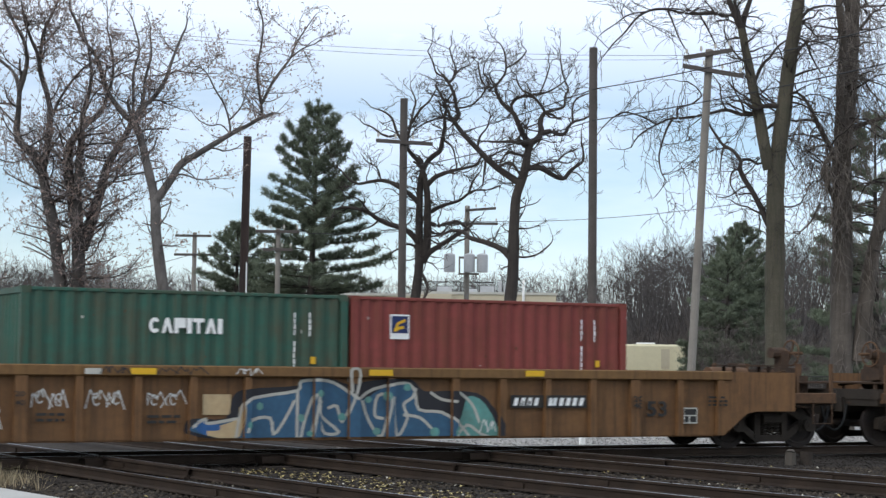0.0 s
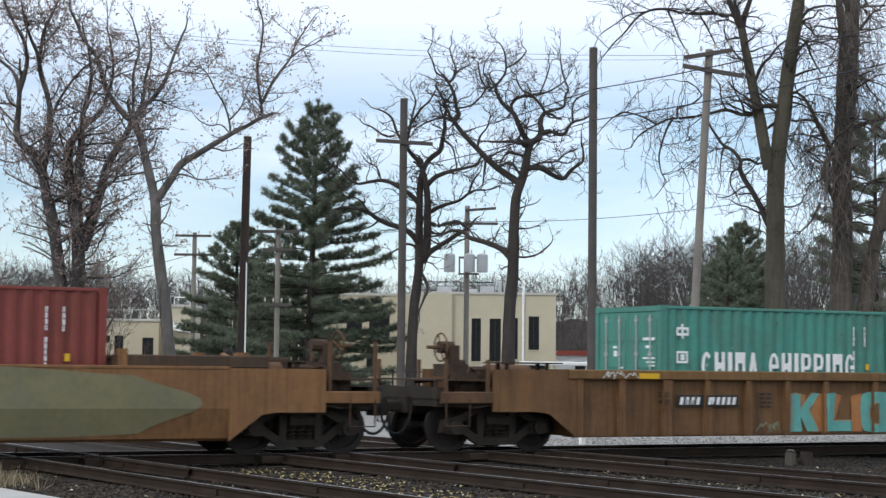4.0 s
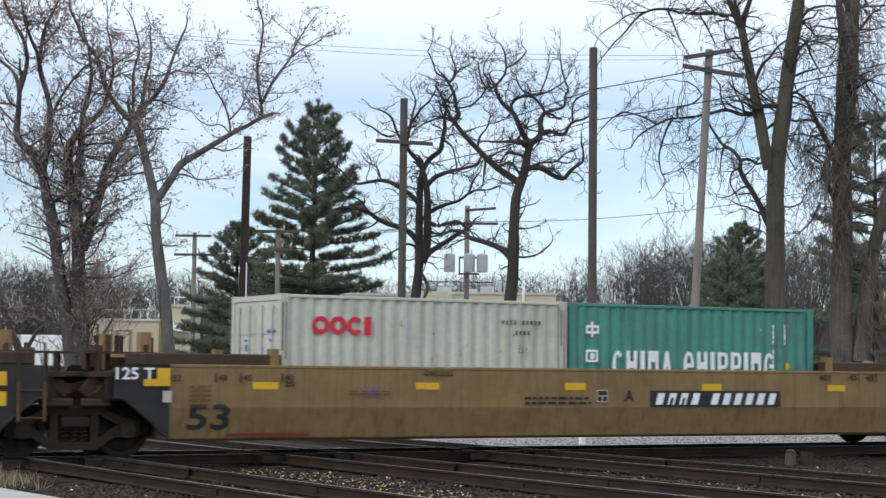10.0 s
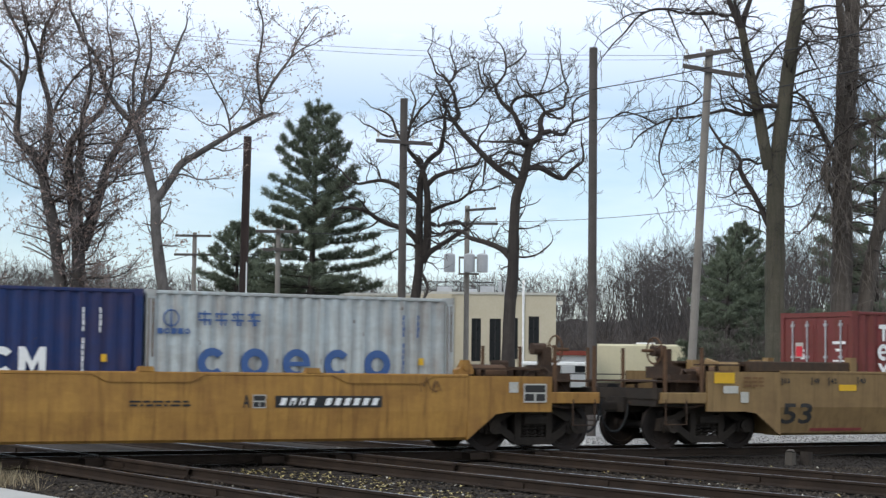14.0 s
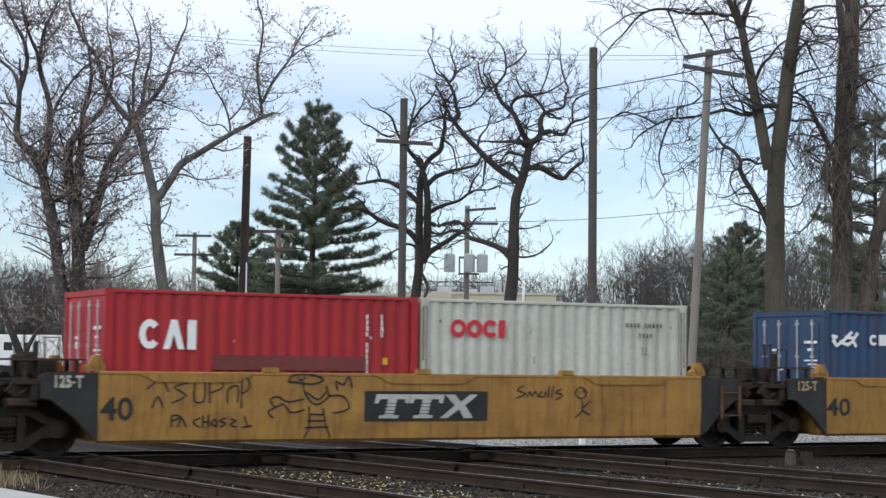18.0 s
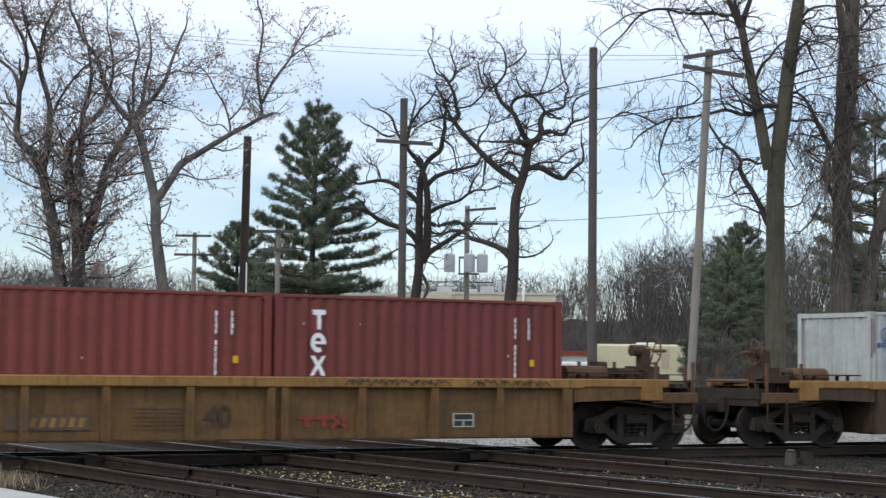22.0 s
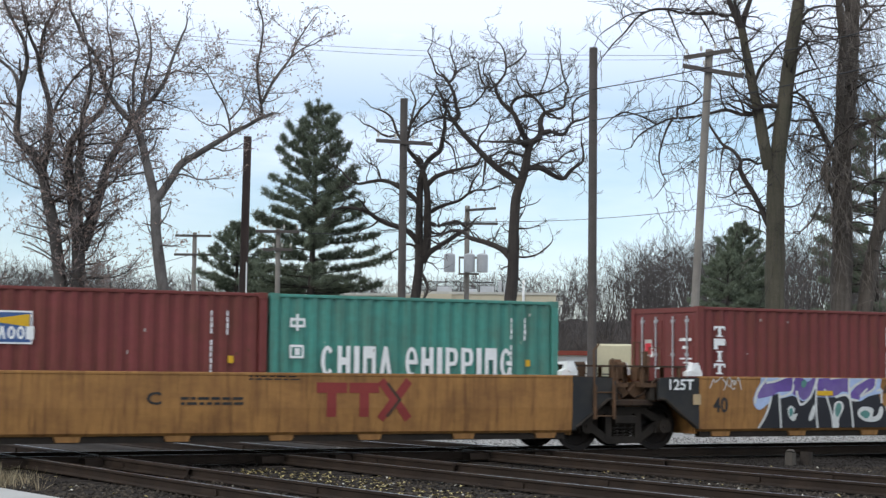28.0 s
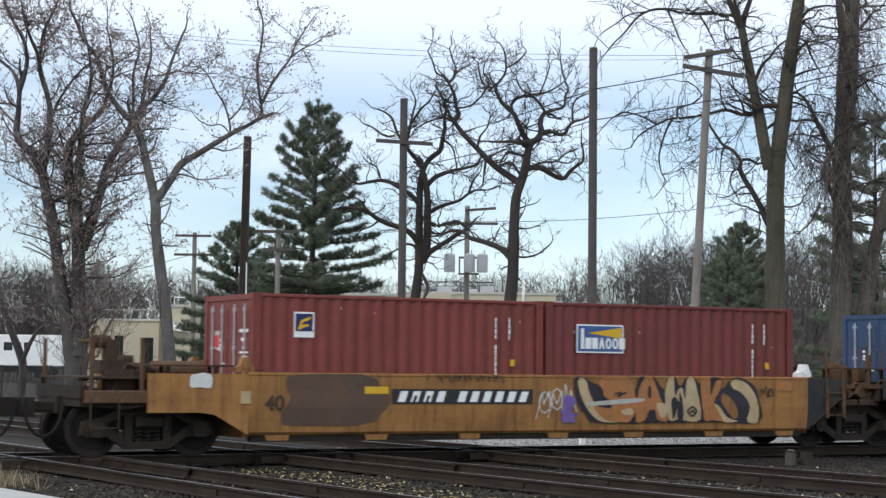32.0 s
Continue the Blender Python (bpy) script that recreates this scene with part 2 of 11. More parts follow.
# ---- mesh helpers ----
class Build:
    """Collects vertices and faces for one mesh."""

    def __init__(self):
        self.v, self.f = [], []

    def add(self, verts, faces):
        k = len(self.v)
        self.v.extend(verts)
        self.f.extend([tuple(i + k for i in f) for f in faces])
        return self

    def box(self, x0, x1, y0, y1, z0, z1):
        return self.add([(x0, y0, z0), (x1, y0, z0), (x1, y1, z0), (x0, y1, z0), (x0, y0, z1), (x1, y0, z1), (x1, y1, z1), (x0, y1, z1)],
                        [(0, 3, 2, 1), (4, 5, 6, 7), (0, 1, 5, 4), (1, 2, 6, 5), (2, 3, 7, 6), (3, 0, 4, 7)])

    def rounded(self, x0, x1, y0, y1, z0, z1, c=0.02):
        """A box with chamfered edges along its length in x."""
        p = [(y0 + c, z0), (y1 - c, z0), (y1, z0 + c), (y1, z1 - c), (y1 - c, z1), (y0 + c, z1), (y0, z1 - c), (y0, z0 + c)]
        n = len(p)
        return self.add([(x0, a, b) for a, b in p] + [(x1, a, b) for a, b in p],
                        [tuple(range(n))[::-1], tuple(range(n, 2 * n))] + [(i, (i + 1) % n, n + (i + 1) % n, n + i) for i in range(n)])

    def slab(self, outline, y0, y1):
        """A plate with an outline in x and z (counter-clockwise seen from -y), from y0 to y1."""
        n = len(outline)
        return self.add([(a, y0, b) for a, b in outline] + [(a, y1, b) for a, b in outline],
                        [tuple(range(n)), tuple(range(n, 2 * n))[::-1]] + [((i + 1) % n, i, n + i, n + (i + 1) % n) for i in range(n)])

    def rod(self, a, b, r, r2=None, n=8, caps=True):
        a, b = Vector(a), Vector(b)
        r2 = r if r2 is None else r2
        d = (b - a).normalized()
        u = d.cross(Vector((0, 0, 1)) if abs(d.z) < 0.9 else Vector((1, 0, 0))).normalized()
        w = d.cross(u)
        ring = [(u * math.cos(2 * math.pi * i / n) + w * math.sin(2 * math.pi * i / n)) for i in range(n)]
        faces = [(i, (i + 1) % n, n + (i + 1) % n, n + i) for i in range(n)]
        if caps:
            faces += [tuple(range(n))[::-1], tuple(range(n, 2 * n))]
        return self.add([tuple(a + q * r) for q in ring] + [tuple(b + q * r2) for q in ring], faces)

    def pipe(self, pts, r, n=6):
        """One unbroken bent pipe through the points."""
        pts = [Vector(p) for p in pts]
        vs, fs = [], []
        u = None
        for i, p in enumerate(pts):
            d = (pts[min(i + 1, len(pts) - 1)] - pts[max(i - 1, 0)]).normalized()
            if u is None:
                u = d.cross(Vector((0, 0, 1)) if abs(d.z) < 0.9 else Vector((1, 0, 0)))
            u = (u - d * u.dot(d)).normalized()
            w = d.cross(u)
            vs += [tuple(p + (u * math.cos(2 * math.pi * k / n) + w * math.sin(2 * math.pi * k / n)) * r) for k in range(n)]
            if i:
                fs += [((i - 1) * n + k, (i - 1) * n + (k + 1) % n, i * n + (k + 1) % n, i * n + k) for k in range(n)]
        e = (len(pts) - 1) * n
        fs += [tuple(range(n))[::-1], tuple(range(e, e + n))]
        return self.add(vs, fs)

    def wheel_ring(self, c, axis, r, t, n=20, m=6):
        """A torus round c about the given axis (0, 1 or 2)."""
        vs, fs = [], []
        for i in range(n):
            for j in range(m):
                q = [0, 0, 0]
                a, b = 2 * math.pi * i / n, 2 * math.pi * j / m
                q[(axis + 1) % 3], q[(axis + 2) % 3], q[axis] = (r + t * math.cos(b)) * math.cos(a), (r + t * math.cos(b)) * math.sin(a), t * math.sin(b)
                vs.append(tuple(q[k] + c[k] for k in range(3)))
                fs.append((i * m + j, ((i + 1) % n) * m + j, ((i + 1) % n) * m + (j + 1) % m, i * m + (j + 1) % m))
        return self.add(vs, fs)

    def lathe(self, profile, c=(0, 0, 0), n=24):
        """Turns (y, radius) pairs round the y axis through c."""
        k = len(profile)
        vs = [(c[0] + r * math.cos(2 * math.pi * i / n), c[1] + y, c[2] + r * math.sin(2 * math.pi * i / n)) for i in range(n) for y, r in profile]
        fs = [(i * k + j, ((i + 1) % n) * k + j, ((i + 1) % n) * k + j + 1, i * k + j + 1) for i in range(n) for j in range(k - 1)]
        return self.add(vs, fs)

    def mesh(self, name, material, smooth=False):
        me = bpy.data.meshes.new(name)
        me.from_pydata(self.v, [], self.f)
        me.materials.append(material)
        bm = bmesh.new()
        bm.from_mesh(me)
        bmesh.ops.recalc_face_normals(bm, faces=bm.faces)
        bm.to_mesh(me)
        bm.free()
        if smooth:
            me.polygons.foreach_set("use_smooth", [True] * len(me.polygons))
        return me


CACHE = {}


def shared(key, make, name, material, smooth=False):
    """The mesh made once for a key and then shared by all alike parts."""
    key = (key, name, material.name)
    if key not in CACHE:
        CACHE[key] = make().mesh(name, material, smooth)
    return CACHE[key]


def part(name, mesh, parent, at=(0, 0, 0), label="", rz=0.0):
    ob = new(name, mesh)
    ob.parent = parent
    ob.location = at
    if rz:
        ob.rotation_euler = (0, 0, rz)
    return tagged(ob, label)


def thing(name, label, category, group="", kind="", at=(0, 0, 0), rz=0.0):
    ob = new(name)
    ob.empty_display_size = 0.3
    ob.location, ob.rotation_euler = at, (0, 0, rz)
    return tagged(ob, label, category, group, kind)


def solid(name, build, material, label="", category="", group="", kind="", at=(0, 0, 0), rz=0.0, smooth=False):
    ob = new(name, build.mesh(name, material, smooth))
    ob.location, ob.rotation_euler = at, (0, 0, rz)
    return tagged(ob, label, category, group, kind)


def strokes(lines, w, y0=0.0, y1=0.004):
    """Flat brush strokes in x and z: each polyline becomes a ribbon of width w, a few millimetres thick."""
    b = Build()
    for k, pts in enumerate(lines):
        for j, ((ax, az), (bx, bz)) in enumerate(zip(pts, pts[1:])):
            lift = 0.0001 * ((k * 3 + j) % 9)
            dx, dz = bx - ax, bz - az
            n = math.hypot(dx, dz) or 1.0
            ex, ez = dx / n * w * 0.35, dz / n * w * 0.35
            px, pz = -dz / n * w / 2, dx / n * w / 2
            b.slab([(ax - ex + px, az - ez + pz), (ax - ex - px, az - ez - pz), (bx + ex - px, bz + ez - pz), (bx + ex + px, bz + ez + pz)], y0 - lift, y1)
    return b


GLYPHS = {}


def lettering(text, size, offset=0.0, shear=0.0, stretch=1.0):
    """Readable characters in the built-in font, as a thin plate in x and z; the origin is the middle of the base line."""
    key = (text, round(size, 3), round(offset, 4), shear, stretch)
    if key not in GLYPHS:
        cu = bpy.data.curves.new("lettering", "FONT")
        cu.body, cu.size, cu.offset, cu.shear, cu.align_x, cu.resolution_u = text, size, offset, shear, "CENTER", 3
        tmp = bpy.data.objects.new("lettering", cu)
        me = bpy.data.meshes.new_from_object(tmp)
        vs = [(v.co.x * stretch, 0.0, v.co.y) for v in me.vertices]
        fs = [tuple(p.vertices) for p in me.polygons]
        bpy.data.objects.remove(tmp)
        bpy.data.curves.remove(cu)
        bpy.data.meshes.remove(me)
        GLYPHS[key] = (vs, fs)
    b = Build()
    vs, fs = GLYPHS[key]
    b.add(vs, fs)
    return b


def blocks(code, h, w=0.8, gap=0.18, slant=0.0):
    """A word mark as plain shapes side by side: o a ring, c an open ring, x a block, a a wedge, q a bent stroke on a bar, i a bar, t, m, h, p, u notched blocks; a blank is a gap. Starts at x = 0."""
    b, x = Build(), 0.0
    for ch in code:
        cw = h * w * (0.42 if ch == "i" else 0.5 if ch == " " else 1.0)
        if ch in "oc":
            n, t = 18, min(0.26 * h, 0.31 * cw)
            ks = list(range(n + 1)) if ch == "o" else list(range(2, n - 1))
            out = [(x + cw / 2 + cw / 2 * math.cos(2 * math.pi * i / n), h / 2 + h / 2 * math.sin(2 * math.pi * i / n)) for i in ks]
            inn = [(x + cw / 2 + (cw / 2 - t) * math.cos(2 * math.pi * i / n), h / 2 + (h / 2 - t) * math.sin(2 * math.pi * i / n)) for i in ks]
            k = len(out)
            b.add([(q[0], 0.0, q[1]) for q in out] + [(q[0], 0.0, q[1]) for q in inn], [(i + 1, i, k + i, k + i + 1) for i in range(k - 1)])
        elif ch == "a":
            b.slab([(x, 0), (x + cw * 0.3, 0), (x + cw * 0.5, h * 0.5), (x + cw * 0.7, 0), (x + cw, 0), (x + cw * 0.64, h), (x + cw * 0.36, h)], 0, 0.003)
        elif ch == "t":
            b.slab([(x, h * 0.74), (x + cw * 0.36, h * 0.74), (x + cw * 0.36, 0), (x + cw * 0.64, 0), (x + cw * 0.64, h * 0.74), (x + cw, h * 0.74), (x + cw, h), (x, h)], 0, 0.003)
        elif ch == "m":
            b.slab([(x, 0), (x + cw * 0.24, 0), (x + cw * 0.28, h * 0.55), (x + cw * 0.5, h * 0.12), (x + cw * 0.72, h * 0.55), (x + cw * 0.76, 0), (x + cw, 0), (x + cw, h), (x + cw * 0.76, h), (x + cw * 0.5, h * 0.5), (x + cw * 0.24, h), (x, h)], 0, 0.003)
        elif ch == "h":
            b.slab([(x, 0), (x + cw * 0.34, 0), (x + cw * 0.34, h * 0.38), (x + cw * 0.66, h * 0.38), (x + cw * 0.66, 0), (x + cw, 0), (x + cw, h), (x + cw * 0.66, h), (x + cw * 0.66, h * 0.62), (x + cw * 0.34, h * 0.62), (x + cw * 0.34, h), (x, h)], 0, 0.003)
        elif ch == "p":
            b.slab([(x, 0), (x + cw * 0.36, 0), (x + cw * 0.36, h * 0.36), (x + cw, h * 0.36), (x + cw, h), (x, h)], 0, 0.003)
        elif ch in "eg":
            n, t = 18, min(0.24 * h, 0.29 * cw)
            ks = list(range(0, n - 2)) if ch == "e" else list(range(2, n))
            out = [(x + cw / 2 + cw / 2 * math.cos(2 * math.pi * i / n), h / 2 + h / 2 * math.sin(2 * math.pi * i / n)) for i in ks]
            inn = [(x + cw / 2 + (cw / 2 - t) * math.cos(2 * math.pi * i / n), h / 2 + (h / 2 - t) * math.sin(2 * math.pi * i / n)) for i in ks]
            k = len(out)
            b.add([(q[0], 0.0, q[1]) for q in out] + [(q[0], 0.0, q[1]) for q in inn], [(i + 1, i, k + i, k + i + 1) for i in range(k - 1)])
            b.slab([(x + cw * (0.2 if ch == "e" else 0.55), h * 0.42), (x + cw, h * 0.42), (x + cw, h * 0.57), (x + cw * (0.2 if ch == "e" else 0.55), h * 0.57)], -0.0002, 0.003)
        elif ch == "q":
            q = strokes([[(x + cw * u, h * v) for u, v in ((0.4, 0.92), (0.74, 0.91), (0.85, 0.8), (0.85, 0.58), (0.74, 0.46), (0.4, 0.45))]], 0.29 * cw)
            b.add(q.v, q.f)
            b.slab([(x, 0), (x + cw * 0.33, 0), (x + cw * 0.33, h), (x, h)], -0.0011, 0.003)
        elif ch == "L":
            b.slab([(x, 0), (x + cw * 0.95, 0), (x + cw * 0.95, h * 0.27), (x + cw * 0.34, h * 0.27), (x + cw * 0.34, h), (x, h)], 0, 0.003)
        elif ch == "X":
            b.slab([(x, 0), (x + cw * 0.22, 0), (x + cw * 0.52, h * 0.38), (x + cw * 0.72, 0), (x + cw, 0), (x + cw * 0.68, h * 0.54), (x + cw, h), (x + cw * 0.76, h), (x + cw * 0.52, h * 0.68), (x + cw * 0.3, h), (x, h), (x + cw * 0.36, h * 0.54)], 0, 0.003)
        elif ch == "T":
            b.slab([(x, h * 0.62), (x + cw * 0.1, h * 0.62), (x + cw * 0.14, h * 0.8), (x + cw * 0.37, h * 0.8), (x + cw * 0.37, h * 0.13), (x + cw * 0.22, h * 0.13), (x + cw * 0.22, 0), (x + cw * 0.78, 0), (x + cw * 0.78, h * 0.13), (x + cw * 0.63, h * 0.13), (x + cw * 0.63, h * 0.8), (x + cw * 0.86, h * 0.8), (x + cw * 0.9, h * 0.62), (x + cw, h * 0.62), (x + cw, h), (x, h)], 0, 0.003)
        elif ch == "I":
            b.slab([(x + cw * 0.22, 0), (x + cw * 0.78, 0), (x + cw * 0.78, h * 0.13), (x + cw * 0.63, h * 0.13), (x + cw * 0.63, h * 0.87), (x + cw * 0.78, h * 0.87), (x + cw * 0.78, h), (x + cw * 0.22, h), (x + cw * 0.22, h * 0.87), (x + cw * 0.37, h * 0.87), (x + cw * 0.37, h * 0.13), (x + cw * 0.22, h * 0.13)], 0, 0.003)
        elif ch == "R":
            b.slab([(x, 0), (x + cw * 0.42, 0), (x + cw * 0.42, h * 0.13), (x + cw * 0.34, h * 0.13), (x + cw * 0.34, h * 0.42), (x + cw * 0.5, h * 0.42), (x + cw * 0.68, 0), (x + cw, 0), (x + cw, h * 0.13), (x + cw * 0.9, h * 0.13), (x + cw * 0.76, h * 0.46), (x + cw * 0.92, h * 0.62), (x + cw * 0.92, h * 0.86), (x + cw * 0.76, h), (x, h), (x, h * 0.87), (x + cw * 0.1, h * 0.87), (x + cw * 0.1, h * 0.13), (x, h * 0.13)], 0, 0.003)
        elif ch == "u":
            b.slab([(x, 0), (x + cw * 0.3, 0), (x + cw * 0.3, h * 0.6), (x + cw * 0.7, h * 0.6), (x + cw * 0.7, 0), (x + cw, 0), (x + cw, h), (x, h)], 0, 0.003)
        elif ch != " ":
            b.slab([(x, 0), (x + cw, 0), (x + cw, h), (x, h)], 0, 0.003)
        x += cw + gap * h
    if slant:
        b.v = [(p[0] + slant * p[2], p[1], p[2]) for p in b.v]
    return b


def bars(rows):
    """Plain bars (x, z, width, height) in the plane of x and z."""
    b = Build()
    for x, z, w, h in rows:
        b.slab([(x, z), (x + w, z), (x + w, z + h), (x, z + h)], 0, 0.003)
    return b

# ---- the train: containers ----
CL, CW, CH = 6.058, 2.438, 2.591


def corrugated(length, z0, z1, depth=0.036, period=0.2785):
    """A corrugated steel sheet along x, crests towards -y, with thickness."""
    b = Build()
    n = max(1, round(length / period))
    p = length / n
    pts = []
    for i in range(n):
        x = -length / 2 + i * p
        pts += [(x, depth), (x + p * 0.24, depth), (x + p * 0.5, 0.0), (x + p * 0.76, 0.0)]
    pts.append((length / 2, depth))
    k = len(pts)
    vs = [(x, y, z0) for x, y in pts] + [(x, y, z1) for x, y in pts] + [(x, y + 0.006, z0) for x, y in pts] + [(x, y + 0.006, z1) for x, y in pts]
    fs = []
    for i in range(k - 1):
        fs += [(i, i + 1, k + i + 1, k + i), (2 * k + i + 1, 2 * k + i, 3 * k + i, 3 * k + i + 1), (k + i, k + i + 1, 3 * k + i + 1, 3 * k + i), (i + 1, i, 2 * k + i, 2 * k + i + 1)]
    return b.add(vs, fs)


def container_frame():
    b = Build()
    hx, hy = CL / 2, CW / 2
    for sx in (-1, 1):
        for sy in (-1, 1):
            x0, x1 = sorted((sx * hx, sx * (hx - 0.15)))
            y0, y1 = sorted((sy * hy, sy * (hy - 0.12)))
            b.box(x0 + 0.003, x1 - 0.003, y0 + 0.003, y1 - 0.003, 0.118, CH - 0.118)
    for sy in (-1, 1):
        y0, y1 = sorted((sy * (hy - 0.003), sy * (hy - 0.07)))
        b.rounded(-hx + 0.17, hx - 0.17, y0, y1, CH - 0.075, CH - 0.012, 0.01)
        b.rounded(-hx + 0.17, hx - 0.17, y0, y1, 0.02, 0.17, 0.012)
    for sx in (-1, 1):
        x0, x1 = sorted((sx * (hx - 0.005), sx * (hx - 0.1)))
        b.box(x0, x1, -hy + 0.17, hy - 0.17, CH - 0.115, CH - 0.015)
        b.box(x0, x1, -hy + 0.17, hy - 0.17, 0.02, 0.16)
    return b


def casting():
    b = Build()
    b.box(-0.089, 0.089, -0.081, 0.081, -0.059, 0.059)
    return b


def locking_rod():
    b = Build().rod((0, 0, 0.1), (0, 0, 2.4), 0.019, None, 8)
    for z in (0.16, 0.9, 1.6, 2.3):
        b.box(-0.02, 0.035, -0.05, 0.05, z - 0.03, z + 0.03)
    b.box(-0.03, -0.005, -0.16, 0.02, 0.98, 1.01)
    return b


def door_leaf():
    b = Build().box(-0.02, 0.02, -0.555, 0.555, 0.16, 2.474)
    for z in (0.24, 0.78, 1.32, 1.86):
        b.box(-0.035, -0.02, -0.47, 0.47, z, z + 0.45)
    return b


def split_shapes(build):
    """The connected pieces of a flat figure, each as a figure of its own."""
    owner = list(range(len(build.v)))

    def root(i):
        while owner[i] != i:
            i = owner[i]
        return i
    for f in build.f:
        for k in f[1:]:
            owner[root(k)] = root(f[0])
    groups = {}
    for f in build.f:
        groups.setdefault(root(f[0]), []).append(f)
    out = []
    for fs in groups.values():
        b, index = Build(), {}
        for f in fs:
            for i in f:
                if i not in index:
                    index[i] = len(b.v)
                    b.v.append(build.v[i])
            b.f.append(tuple(index[i] for i in f))
        out.append(b)
    return out


def mark(parent, build, mat, x, z, name="word_mark", label="", y=-CW / 2 - 0.004):
    """Paint on the near long side; x runs from the container's end. A word mark is split into its shapes."""
    if name == "word_mark":
        runs = split_shapes(build)
        if 1 < len(runs) <= 16 and max(v[2] for v in build.v) > 0.19:
            for b in runs:
                part(name, b.mesh(name, MAT[mat]), parent, (x - CL / 2, y, z), label)
            return None
        if len(runs) > 1:
            return tagged(part(name, build.mesh(name, MAT[mat]), parent, (x - CL / 2, y, z), label), kind="stuff")
    return part(name, build.mesh(name, MAT[mat]), parent, (x - CL / 2, y, z), label)


def id_column():
    rng = random.Random(7)
    rows = []
    z = 2.24
    for k in range(11):
        if k in (4,):
            z -= 0.1
        rows.append((0.0, z - 0.085, 0.026 + 0.018 * rng.random(), 0.088))
        z -= 0.105
    for k in range(4):
        rows.append((0.3, 2.155 - 0.11 * k, 0.026 + 0.018 * rng.random(), 0.094))
    return bars(rows)


def big_word_swoosh():
    """A sickle-shaped swoosh, thick to the right."""
    low, high, n = [], [], 12
    for j in range(n + 1):
        t = j / n
        x, z = 1.25 * t, 0.42 * math.sin(t * 1.25) / math.sin(1.25)
        low.append((x, z - 0.012 - 0.13 * t))
        high.append((x, z))
    return Build().slab(low + high[::-1], 0, 0.003)


